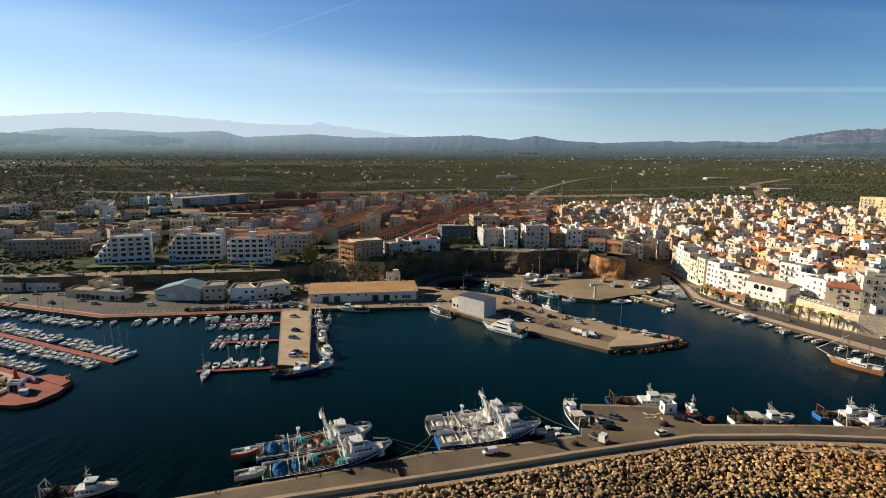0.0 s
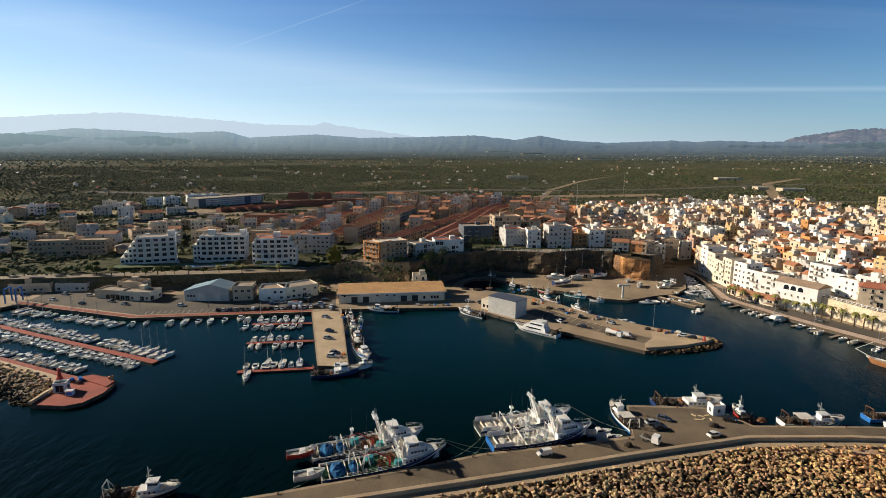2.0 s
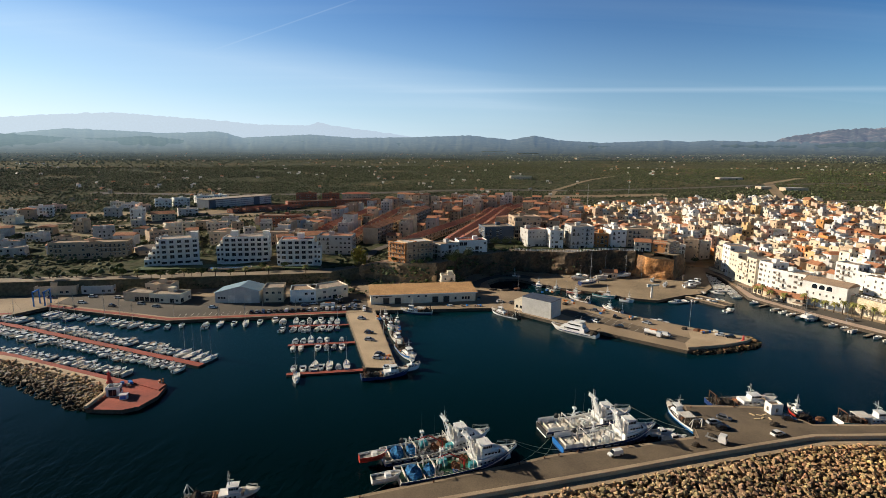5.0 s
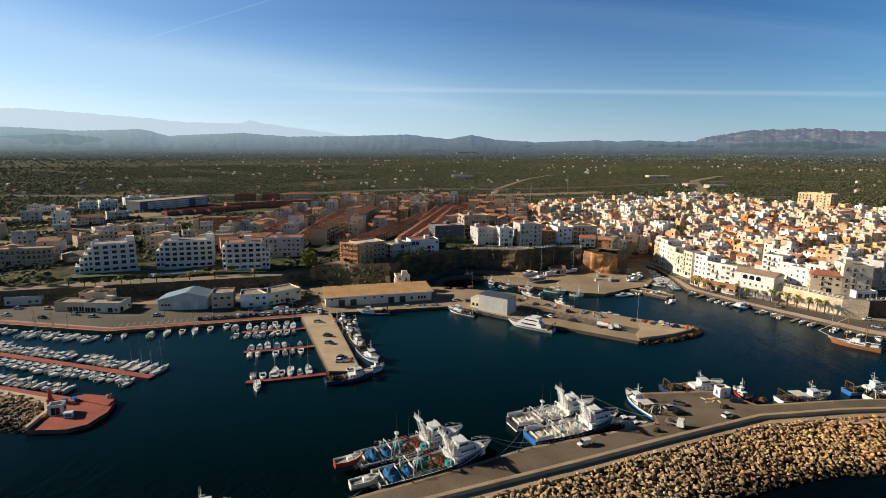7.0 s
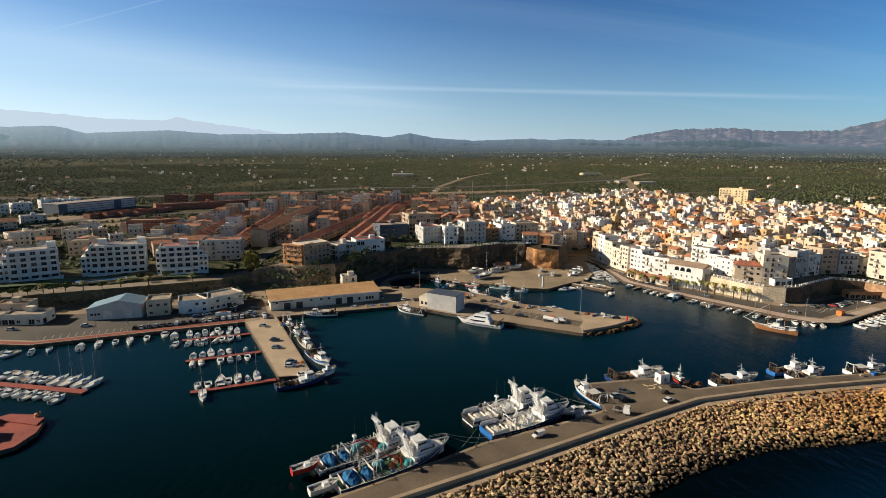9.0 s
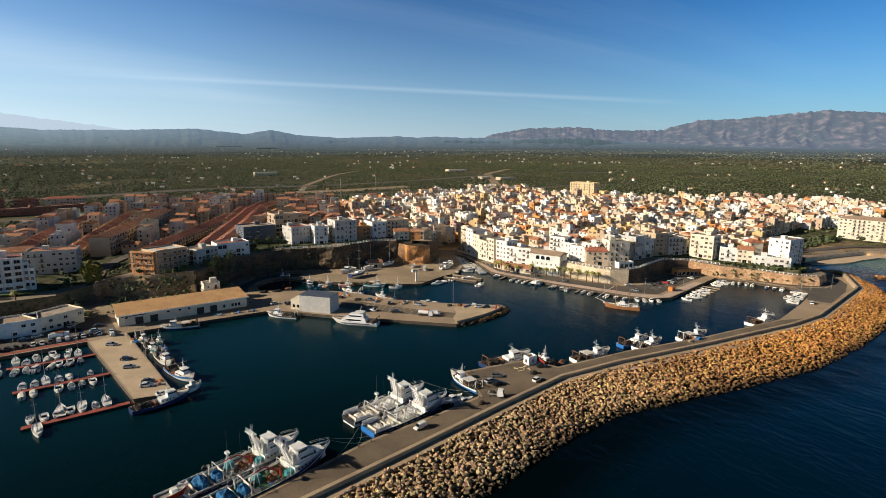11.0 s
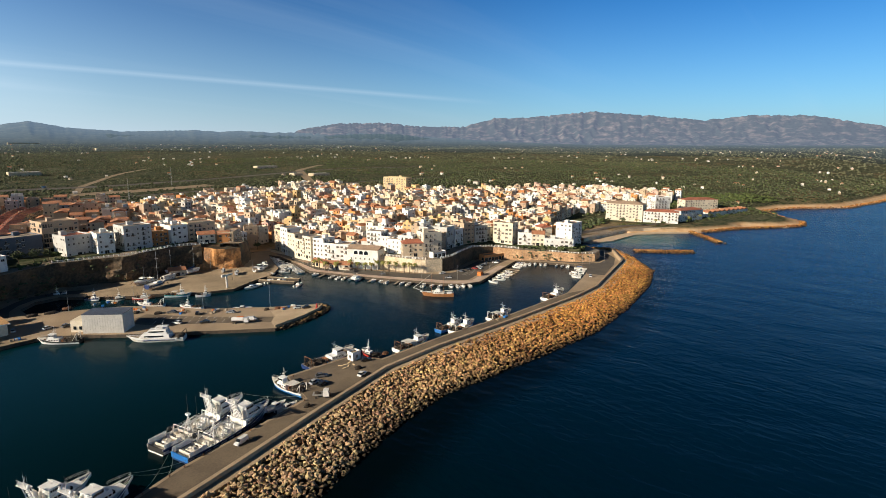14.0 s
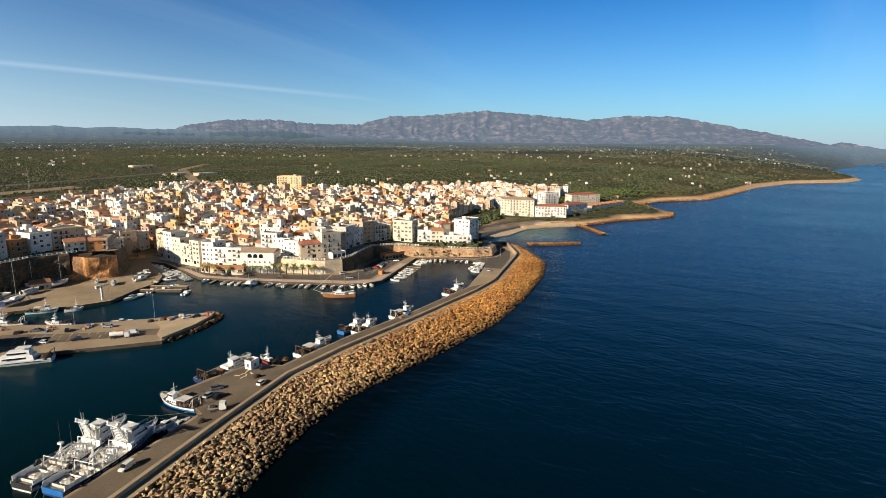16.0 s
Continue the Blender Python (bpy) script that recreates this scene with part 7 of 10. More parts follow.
# ---- hotels
def hotel(px, py, qx, qy, d, z, label, cols, towers, redroof, ends=(0, 0)):
    w = math.hypot(qx - px, qy - py)
    a = math.atan2(qy - py, qx - px)
    cx, cy = (px + qx) / 2 - math.sin(a) * d / 2, (py + qy) / 2 + math.cos(a) * d / 2
    ob = thing("seafront_hotel", cx, cy, z, a, label, "hotel", "seafront hotels")
    floors, fh = 5, 3.05
    g = Geo()
    g.box(0, 0, -5, w, d, floors * fh + 5)
    g.box(0, -d / 2 - 1.8, -4, w + 3, 3.6, 4.4)
    g.make("wall", [M_wall["white"]], ob)
    g = Geo()
    flat_roof(g, w, d, floors * fh, par=0.6)
    g.make("roof", [M_wall["white"], M_tilered if redroof else M_roofgrey], ob)
    for x in towers:
        g = Geo()
        g.box(x * w, d * 0.1, floors * fh, 4.2, 4.0, 3.4)
        g.make("roof_tower", [M_wall["white"]], ob)
    for side, count in zip((-1, 1), ends):
        for k in range(count):
            g = Geo()
            ht = (floors - 1 - k) * fh
            fwd = 0.9 * k
            g.box(side * (w / 2 + 1.1 + 2.2 * k), -0.6 - fwd / 2, -5, 2.2, d - 1.4 + fwd, ht + 5)
            g.box(side * (w / 2 + 1.1 + 2.2 * k), -d / 2 + 0.1 - fwd, ht, 2.2, 0.14, 0.9)
            g.box(side * (w / 2 + 2.15 + 2.2 * k), -0.6 - fwd / 2, ht, 0.14, d - 1.4 + fwd, 0.9)
            for q in range(max(0, floors - 1 - k)):
                g.box(side * (w / 2 + 1.1 + 2.2 * k), -d / 2 + 0.1 - fwd, q * fh + 0.9, 1.3, 0.16, 1.5, mi=1)
            g.make("terrace_wing", [M_wall["white"], M_glass], ob, "stepped terrace at the hotel's end")
    step = w / cols
    for c in range(cols + 1):
        g = Geo()
        g.box(-w / 2 + c * step, -d / 2 - 0.8, 0, 0.35, 1.7, floors * fh + 0.3)
        g.make("fin_wall", [M_wall["white"]], ob)
    for f in range(floors):
        for c in range(cols):
            x = -w / 2 + (c + 0.5) * step
            g = Geo()
            dep = 1.6 + 1.5 * max(0, 2 - f) + 0.5 * (c % 2)      # the lowest floors step outwards as terraces
            if f < 2:
                g.box(x, -d / 2 - dep / 2 - 0.05, -5 if f == 0 else -0.05, step - 0.02, dep, 5.1 if f == 0 else fh + 0.05)
            g.box(x, -d / 2 - 0.05 - dep / 2, f * fh - 0.05, step - 0.36, dep, 0.16)
            g.box(x, -d / 2 - dep - 0.02, f * fh, step - 0.36, 0.12, 0.95)
            if f == 1:
                g.box(x, -d / 2 - dep - 1.4, 0.6, step - 1.4, 0.1, 1.7, mi=1)
            g.make("balcony", [M_wall["white"], M_glass], ob)
            o = new("window", WIN["door"])
            o.parent = ob
            o.matrix_basis = Matrix.Translation((x, -d / 2, f * fh + 0.1)) @ Matrix.Diagonal((min(1.0, (step - 0.8) / 2.4), 1, 1, 1))
    for k in (1, 2):
        for f in range(floors):
            for c in (-0.25, 0.2):
                o = new("window", WIN["plain"])
                o.parent = ob
                o.matrix_basis = face_matrix(k, w, d, c * d, f * fh + 1)
    return ob


hotel(-206, 324.2, -186, 333, 13, 10, "white stepped seafront hotel with rows of balconies", 5, (0.40,), False, (4, 0))
hotel(-171, 335, -144, 340, 13, 10, "long white seafront hotel with stacked balconies", 7, (-0.30, 0.42), False, (2, 0))
hotel(-133, 327.4, -113, 330.6, 13, 10, "white seafront hotel with red-edged roof terrace", 5, (0.1,), True, (1, 2))

# ---- west plain: villas, blocks, school and halls
W = "villas on the western plain"
building(-266, 352, 46, 12, 3, 12, "tan", "long grey-brown apartment strip beside the hotels", seed=80, z=10, name="apartment_strip", category="apartment building", wins=("balc", "wide"), skip=0.2)
building(-232, 366, 22, 16, 1, 40, "tan", "low brown pavilion with hipped roof", "hip", seed=81, z=10, name="pavilion", category="building", roofmat=M_roofgrey)
building(-248, 402, 14, 10, 3, 45, "tan", "brown villa among trees", seed=82, group=W)
building(-256, 455, 24, 12, 2, 40, "cream", "cream villa behind the hotels", seed=83, group=W)
building(-218, 440, 16, 12, 3, 20, "cream", "cream apartment house behind the hotels", seed=84, group=W)
building(-196, 400, 20, 12, 3, 12, "sand", "sand-coloured house behind the hotels", seed=85, group=W)
building(-160, 398, 24, 12, 3, 12, "tan", "brown house behind the hotels", seed=86, group=W)
building(-128, 392, 18, 12, 3, 10, "sand", "tan house behind the hotels", "tile", seed=87, group=W)
building(-313, 494, 10, 12, 4, 10, "white", "white house with blank gable on the plain", seed=88, group=W)
building(-296, 505, 20, 12, 2, 30, "sand", "pale house with tiled roof on the plain", "tile", seed=89, group=W)
building(-284, 530, 18, 12, 2, 30, "grey", "grey villa on the plain", seed=90, group=W)
for k, (x, y, w_, f, p) in enumerate(((-340, 592, 16, 3, "white"), (-326, 604, 16, 3, "white"), (-350, 570, 12, 2, "pink"), (-372, 585, 18, 2, "white"), (-312, 630, 18, 3, "white"), (-298, 640, 16, 3, "white"), (-425, 525, 20, 3, "white"), (-452, 520, 16, 2, "white"), (-440, 565, 18, 2, "pink"), (-395, 600, 14, 2, "cream"))):
    building(x, y, w_, 12, f, 30 + 8 * (k % 3), p, "%s villa far back on the plain" % {"white": "white", "pink": "pinkish", "cream": "cream"}[p], seed=91 + k, group=W)
# blue-grey panelled hall
ob = thing("panelled_hall", -266, 610, float(ground_height(-266, 610)), radians(58), "long hall clad in pale and dark blue-grey panels", "building")
g = Geo()
g.box(0, 0, -3, 84, 20, 12.5)
g.make("wall", [M_wall["slate"]], ob)
for k in range(10):
    if k in (0, 7):
        continue
    for r in range(4):
        g = Geo()
        g.box(-42 + 4.2 + k * 8.4 * 0.99, -10.15, 0.6 + r * 2.2, 8.0, 0.3, 1.7)
        g.make("cladding_panel", [M_wall["grey"]], ob)
g = Geo()
g.box(0, 0, 9.5, 84.6, 20.6, 0.4)
g.make("roof", [M_roofgrey], ob)
B_ = "brick buildings of the school"
building(-165, 632, 98, 12, 2, 28, "brick", "long low brick school building", seed=110, name="school_building", category="school", group=B_, wins=("wide",), pitch=3.6)
building(-204, 686, 25, 12, 3, 8, "brick", "brick block with dark windows", seed=111, name="school_building", category="school", group=B_, wins=("wide",))
building(-174, 690, 21, 12, 3, 8, "brick", "second brick block with dark windows", seed=112, name="school_building", category="school", group=B_, wins=("wide",))
building(-142, 696, 36, 12, 3, 8, "sand", "pale block with red roof behind the school", "hip", seed=113, name="school_building", category="school", group=B_, wins=("wide",), roofmat=M_tilered)
building(-173, 470, 36, 14, 3, 5, "brick", "brown building with an orange end wall", seed=114, name="school_building", category="school", group=B_, wins=("wide",))
for k in range(4):
    building(-236 + k * 11, 560 + k * 7, 44, 8, 1, 61, "brick", "low brick classroom wing", seed=115 + k, name="school_building", category="school", group=B_, wins=("wide",), roofmat=M_tile, tower=False)


# ---- long rows of terraced houses with red tiles, one unit copied along each row
def row_unit(paint, roofmat, floors, w, d, label):
    ob = thing("terraced_house", 0, 0, 0, 0, label, "house", "terraced houses")
    h = floors * 3.0
    g = Geo()
    g.box(0, 0, -4, w, d, h + 4)
    for f in range(floors):
        for c in (-0.3, 0.3):
            for side in (-1, 1):
                g.box(c * w, side * d / 2, f * 3.0 + 0.9, 1.0, 0.14, 1.4, mi=1)
    g.make("wall", [M_wall[paint], M_glass], ob)
    g = Geo()
    tile_roof(g, w - 0.05, d, h, 2.0, over=0.02, along_x=True)
    r = g.make("roof", [roofmat], ob)
    g = Geo()
    g.box(w * 0.3, d * 0.15, h + 0.8, 0.7, 0.7, 1.7)
    g.make("chimney", [M_wall[paint]], r)
    for k in (0, 3):
        for f in (1,) if floors < 4 else (1, 2, 3):
            for c in (0.0,):
                o = new("window", WIN["balc" if f else "plain"])
                o.parent = ob
                o.matrix_basis = face_matrix(k, w, d, c * w, f * 3.0 + (0.3 if f else 0.9))
    return ob


UNITS = [row_unit("tan", M_tilered, 2, 7.0, 11, "terraced house with red tiled roof"), row_unit("sand", M_tile, 2, 7.0, 11, "sand-coloured terraced house with orange tiled roof"),
         row_unit("tan", M_tile, 4, 8.0, 12, "tan four-storey terraced house"), row_unit("tan", M_tilered, 2, 7.0, 10, "brown terraced house with red tiled roof")]
first = set()
for line, kinds, wu in (([(-16, 366), (6, 446), (34, 540), (60, 592)], (0, 0, 1), 7.0), ([(-30, 352), (-17, 402), (-4, 452), (22, 532), (42, 575)], (0, 0, 3), 7.0), ([(-58, 378), (-42, 412), (-22, 458), (0, 505)], (3, 0), 7.0),
                        ([(-86, 398), (-70, 450), (-48, 520)], (2,), 8.0), ([(-102, 392), (-93, 450), (-82, 520), (-70, 570)], (3, 1), 7.0), ([(-128, 420), (-116, 500), (-105, 560)], (3, 0), 7.0), ([(-2, 480), (20, 548)], (1, 3), 7.0)):
    s = wu / 2
    rnd = random.Random(int(line[0][0]))
    while s < length(line):
        (x, y), (dx, dy) = at_length(line, s)
        k = rnd.choice(kinds)
        m = Matrix.Translation((x, y, float(ground_height(x, y)) + rnd.uniform(-0.15, 0.15))) @ Matrix.Rotation(math.atan2(dy, dx), 4, "Z")
        if k in first:
            copy_thing(UNITS[k], m)
        else:
            UNITS[k].matrix_basis = m
            first.add(k)
        s += wu
# ---------------------------------------------------------------- the mass of the old town
TOWN = [(174, 318), (176, 300), (198, 292), (206, 270), (212, 258), (232, 264), (262, 264), (288, 240), (300, 228), (330, 215), (350, 235), (372, 262), (420, 280), (490, 300), (545, 268), (610, 262), (720, 250), (740, 330), (682, 380), (640, 420), (540, 450),
        (470, 480), (420, 500), (392, 600), (293, 612), (172, 592), (120, 560), (98, 470), (92, 400), (96, 384), (118, 376), (128, 392), (158, 400), (172, 372)]
cells = []
rnd = random.Random(5)
TA = radians(9)
for iv in range(-4, 42):
    v = 180 + iv * 17.8
    u = -220 + rnd.uniform(0, 6)
    nxt = rnd.uniform(28, 48)
    while u < 620:
        w = rnd.uniform(4.8, 8.4)
        for half in (0, 1):
            vv = v + half * 7.7
            bend = 10 * math.sin(u / 90) + 6 * math.sin(vv / 70)
            x = u * math.cos(TA) - (vv + bend) * math.sin(TA) + 120
            y = u * math.sin(TA) + (vv + bend) * math.cos(TA)
            if inside(TOWN, x, y):
                cells.append((x, y, w, 7.7, TA + 0.11 * math.cos(u / 90) + rnd.uniform(-0.13, 0.13)))
        u += w + 0.15
        nxt -= w
        if nxt < 0:
            u += rnd.uniform(3.0, 5.0)
            nxt = rnd.uniform(28, 50)
# brown quarter between the long rows
WEST = [(-6, 402), (40, 402), (44, 380), (96, 384), (108, 480), (125, 560), (90, 640), (20, 640), (-110, 600), (-150, 520), (-170, 420), (-128, 402), (-100, 385), (-60, 398)]
ROWS_ = [[(-16, 366), (6, 446), (34, 540), (60, 592)], [(-30, 352), (-17, 402), (-4, 452), (22, 532), (42, 575)], [(-58, 378), (-42, 412), (-22, 458), (0, 505)], [(-86, 398), (-70, 450), (-48, 520)], [(-102, 392), (-93, 450), (-82, 520), (-70, 570)], [(-128, 420), (-116, 500), (-105, 560)], [(-2, 480), (20, 548)]]
WA = radians(14)
west_cells = []
for iu in range(-30, 30):
    for iv in range(0, 30):
        u, v = iu * 10.5 + (iv // 3) * 3, 380 + iv * 10.5
        x, y = u * math.cos(WA) + (v - 380) * math.sin(WA) - 20, -u * math.sin(WA) + v
        if not inside(WEST, x, y) or rnd.random() < 0.25:
            continue
        if min(float(seg_dist(np.array([x]), np.array([y]), q)[0]) for q in ROWS_) < 13:
            continue
        west_cells.append((x, y, rnd.uniform(7.5, 10), 9.5, -WA))
for x, y in ((-318, 352), (-300, 366), (-335, 372), (-282, 378), (-310, 392), (-262, 386), (-340, 404), (-292, 408), (-236, 388), (-218, 392), (-226, 412), (-204, 424), (-246, 424), (-274, 428), (-188, 430), (-180, 448), (-206, 452), (-150, 452), (-136, 470), (-160, 436), (-186, 384), (-172, 388), (-146, 384), (-134, 376), (-238, 462), (-222, 478), (-352, 430), (-330, 440), (-366, 392), (-380, 420), (-300, 470), (-196, 480), (-372, 500), (-352, 520), (-410, 470), (-420, 500)):
    west_cells.append((x, y, rnd.uniform(8, 15), rnd.uniform(8, 10.5), rnd.uniform(-0.1, 0.6)))
cells.sort(key=lambda c: (c[0] + 45) ** 2 + c[1] ** 2)
NAMES = [("white", "white")] * 4 + [("cream", "cream")] * 4 + [("sand", "sand-coloured")] * 5 + [("tan", "tan")] * 4 + [("pink", "pinkish")] * 2 + [("ochre", "ochre")] * 2 + [("grey", "grey"), ("orange", "orange-brown")]
MASS = [mat("weathered_plaster_" + k, PAINT[k], tuple(v * 0.80 for v in PAINT[k]), scale=0.35, bscale=1.3, fine=0.10, rough=0.92, bump=0.05, spread=0.20, random_from="island")
        for k in ("white", "cream", "sand", "tan", "ochre", "pink", "grey", "orange")] + [M_tile, M_terra, M_roofgrey, M_glass, M_offwhite]
MI = {k: i for i, k in enumerate(("white", "cream", "sand", "tan", "ochre", "pink", "grey", "orange"))}
mass = Geo()
near_cells = len(cells)
cells += west_cells
heights = ground_height(np.array([c[0] for c in cells]), np.array([c[1] for c in cells]))
for k, ((x, y, w, d, rot), z) in enumerate(zip(cells, heights)):
    swell = math.sin(x / 17 + 1.3 * math.sin(y / 23)) + math.sin(y / 13)
    floors = max(1, min(6, round(2.9 + 0.45 * swell + rnd.choice((-1.4, -0.6, 0, 0, 0.4, 0.9, 1.6)))))
    paint, word = rnd.choice(NAMES)
    tiled = rnd.random() < 0.17
    if k >= near_cells:
        paint, tiled = rnd.choice(("tan", "tan", "sand", "tan", "grey")), rnd.random() < 0.6
        if x < -132 or (y < 400 and x < -110):
            paint, tiled, floors = rnd.choice(("grey", "tan", "cream", "grey")), rnd.random() < 0.4, rnd.choice((2, 2, 3))
    if k < 54:
        building(x, y, w, d, floors, math.degrees(rot), paint, "%s old-town house with %s" % (word, "a tiled gable roof" if tiled else "a flat roof terrace"), "tile" if tiled else "flat", group=OLD, seed=k, z=float(z), pitch=3.3, skip=0.35)
        continue
    h = floors * 3.0 + rnd.uniform(-0.5, 0.7)
    mi = MI[paint]
    sub = Geo()
    sub.box(0, 0, -3, w, d, h + 3, mi=mi)
    if tiled:
        tile_roof(sub, w, d, h, 1.5, over=0.25, mi=8, along_x=rnd.random() < 0.5)
    else:
        flat_roof(sub, w, d, h, mi, rnd.choice((9, 9, 10, 8, 9)), par=rnd.uniform(0.5, 1.0))
        if rnd.random() < 0.75:
            sub.box(rnd.uniform(-0.25, 0.25) * w, rnd.uniform(-0.1, 0.25) * d, h, rnd.uniform(2, 3.6), rnd.uniform(2, 3.4), rnd.uniform(1.8, 2.8), mi=rnd.choice((mi, 0, 1)))
        if rnd.random() < 0.6:
            sub.box(rnd.uniform(-0.3, 0.3) * w, -d * 0.3, h, 0.9, 0.7, 1.3, mi=12)
        if rnd.random() < 0.45:
            sub.box(rnd.uniform(-0.2, 0.2) * w, rnd.uniform(-0.2, 0.1) * d, h, 0.18, d * 0.7, rnd.uniform(1.0, 2.2), mi=mi)
        if rnd.random() < 0.35:
            sub.box(0, d * 0.28, h, w * 0.98, d * 0.4, 2.7, mi=mi, top=rnd.choice((8, 9)))
    for face in (0, 1):
        span = w if face == 0 else d
        n = max(1, int(span / 2.9))
        for f in range(floors):
            for c in range(n):
                if rnd.random() < 0.35:
                    continue
                al, zz = (c - (n - 1) / 2) * span / n, f * 3.0 + 0.9
                if face == 0:
                    sub.box(al, -d / 2, zz, 1.0, 0.14, 1.35, mi=11)
                else:
                    sub.box(-w / 2, al, zz, 0.14, 1.0, 1.35, mi=11)
                if f and rnd.random() < 0.22:      # small balcony with a solid front
                    out_ = 0.45
                    if face == 0:
                        sub.box(al, -d / 2 - out_, zz - 0.75, 1.9, 0.9, 0.16, mi=12)
                        sub.box(al, -d / 2 - 0.86, zz - 0.6, 1.9, 0.07, 0.8, mi=rnd.choice((12, mi, 10)))
                    else:
                        sub.box(-w / 2 - out_, al, zz - 0.75, 0.9, 1.9, 0.16, mi=12)
                        sub.box(-w / 2 - 0.86, al, zz - 0.6, 0.07, 1.9, 0.8, mi=rnd.choice((12, mi, 10)))
    c_, s_ = math.cos(rot), math.sin(rot)
    base = len(mass.v)
    mass.v.extend([(x + a * c_ - b * s_, y + a * s_ + b * c_, z + q) for a, b, q in sub.v])
    mass.f.extend([tuple(i + base for i in f) for f in sub.f])
    mass.m.extend(sub.m)
tagged(mass.make("old_town_houses", MASS), "packed cream, white and tan old-town houses with terraces and tiles", "houses", "", "stuff")
# scattered far houses on the plain
rnd = random.Random(77)
far = Geo()
n = 0
while n < 430:
    a, r = radians(rnd.uniform(-42, 92)), rnd.uniform(750, 3400)
    x, y = -45 + r * math.sin(a), r * math.cos(a)
    z = float(ground_height(x, y))
    if z < 4 or inside(TOWN, x, y):
        continue
    for _ in range(rnd.choice((1, 1, 2, 3))):
        xx, yy = x + rnd.uniform(-40, 40), y + rnd.uniform(-25, 25)
        w, d, h = rnd.uniform(2.6, 5.6), rnd.uniform(2.6, 5.0), rnd.uniform(1.6, 3.0)
        sub = Geo()
        sub.box(0, 0, -4, w, d, h + 4, mi=rnd.choice((0, 1, 2, 2, 3)))
        tile_roof(sub, w, d, h, 1.6, mi=rnd.choice((8, 10, 12)))
        base = len(far.v)
        q = rnd.uniform(-0.5, 0.5)
        far.v.extend([(xx + i * math.cos(q) - j * math.sin(q), yy + i * math.sin(q) + j * math.cos(q), z + k) for i, j, k in sub.v])
        far.f.extend([tuple(i + base for i in f) for f in sub.f])
        far.m.extend(sub.m)
    n += 1
for x, y, w, h in ((300, 3300, 150, 10), (440, 2900, 110, 9), (560, 2050, 150, 8), (498, 800, 34, 4.5), (507, 1000, 44, 4.5), (470, 830, 16, 4), (120, 1020, 40, 6), (-10, 640, 44, 5)):
    base = len(far.v)
    sub = Geo()
    z = float(ground_height(x, y))
    sub.box(x, y, z - 4, w, 16, h + 4, mi=2, top=12)
    far.v.extend(sub.v)
    far.f.extend([tuple(i + base for i in f) for f in sub.f])
    far.m.extend(sub.m)
tagged(far.make("far_houses", MASS), "small white farmhouses and sheds scattered over the plain", "houses", "", "stuff")
M_park = mat("worn_parking_asphalt", (0.180, 0.137, 0.090), (0.105, 0.080, 0.055), scale=0.08, bscale=3, fine=0.16, rough=0.95)
M_ledge = mat("rubble_berm", (0.50, 0.345, 0.225), (0.37, 0.24, 0.15), scale=0.25, bump=0.6, bscale=1.5, fine=0.3)
M_yard = mat("boatyard_concrete", (0.37, 0.28, 0.18), (0.25, 0.19, 0.12), scale=0.05, bscale=1.6, fine=0.2, rough=0.95)
M_tan = mat("sunbleached_quay_slab", (0.56, 0.43, 0.28), (0.42, 0.315, 0.205), scale=0.1, bscale=2, fine=0.16)


# ---------------------------------------------------------------- pontoons, marina quay and paving
def ribbon(line, width, z0, z1, mats, name, label, category, side=0, top=0):
    nr_ = normals(line)
    a = [(x + nx * width / 2, y + ny * width / 2) for (x, y), (nx, ny) in zip(line, nr_)]
    b = [(x - nx * width / 2, y - ny * width / 2) for (x, y), (nx, ny) in zip(line, nr_)]
    g = Geo()
    g.prism(a + b[::-1], z0, z1, side, top)
    return structure(g.make(name, mats), label, category)


RED = [M_redpave, M_black]
ribbon(MID, 3.0, -0.4, 0.65, RED, "pontoon_middle", "red-planked floating pontoon between the yachts", "pontoon", 1, 0)
for k, (a, b) in enumerate((((-103, 236), (-76, 239.2)), ((-96.5, 211.3), (-69.5, 215.8)), ((-89, 182.3), (-62, 186.8)))):
    ribbon([a, b], 2.2, -0.4, 0.65, RED, "pontoon_%s" % ("north", "central", "south")[k], "red-planked floating pontoon with small boats", "pontoon", 1, 0)
ribbon([(-232.5, 262.5), (-161, 242.2), (-80, 256.4)], 2.6, 1.45, 1.56, [M_redpave], "red_walkway", "red paved walkway along the marina quay", "walkway")
ribbon([(-300, 230.5), (-240, 249)], 2.4, 1.45, 1.56, [M_redpave], "red_walkway_west", "red paved walkway along the marina quay", "walkway")
# outer marina mole with its red platform and rock revetment
ribbon([(-300, 228.5), (-198, 195.8), (-139, 171.5)], 3.2, -2, 1.4, [M_redpave, M_wetrock], "marina_mole", "red paved outer mole of the marina", "mole", 1, 0)
ribbon([(-300, 224.2), (-194.6, 191.4), (-146.5, 171.2)], 3.2, -2, 1.9, [M_tan], "mole_parapet", "tan concrete parapet along the marina mole", "parapet")
g = Geo()
g.prism([(-142.5, 153.4), (-131.4, 153.0), (-127.3, 155.4), (-125.1, 162.6), (-126.3, 171.2), (-129.2, 173.9), (-138.2, 176.4), (-143.5, 173.0), (-146.5, 169.6), (-143, 164.5)], -2, 1.3, 1, 0)
structure(g.make("mole_platform", [M_redpave, M_wetrock]), "red paved platform at the marina entrance", "platform")
g = Geo()
g.prism([(-126.6, 170.8), (-129.2, 173.4), (-137.6, 175.8), (-138.8, 172.2), (-126.8, 166.6)], 1.3, 1.62, 0, 0)
structure(g.make("red_step", [M_redpave]), "raised red step at the end of the platform", "platform")
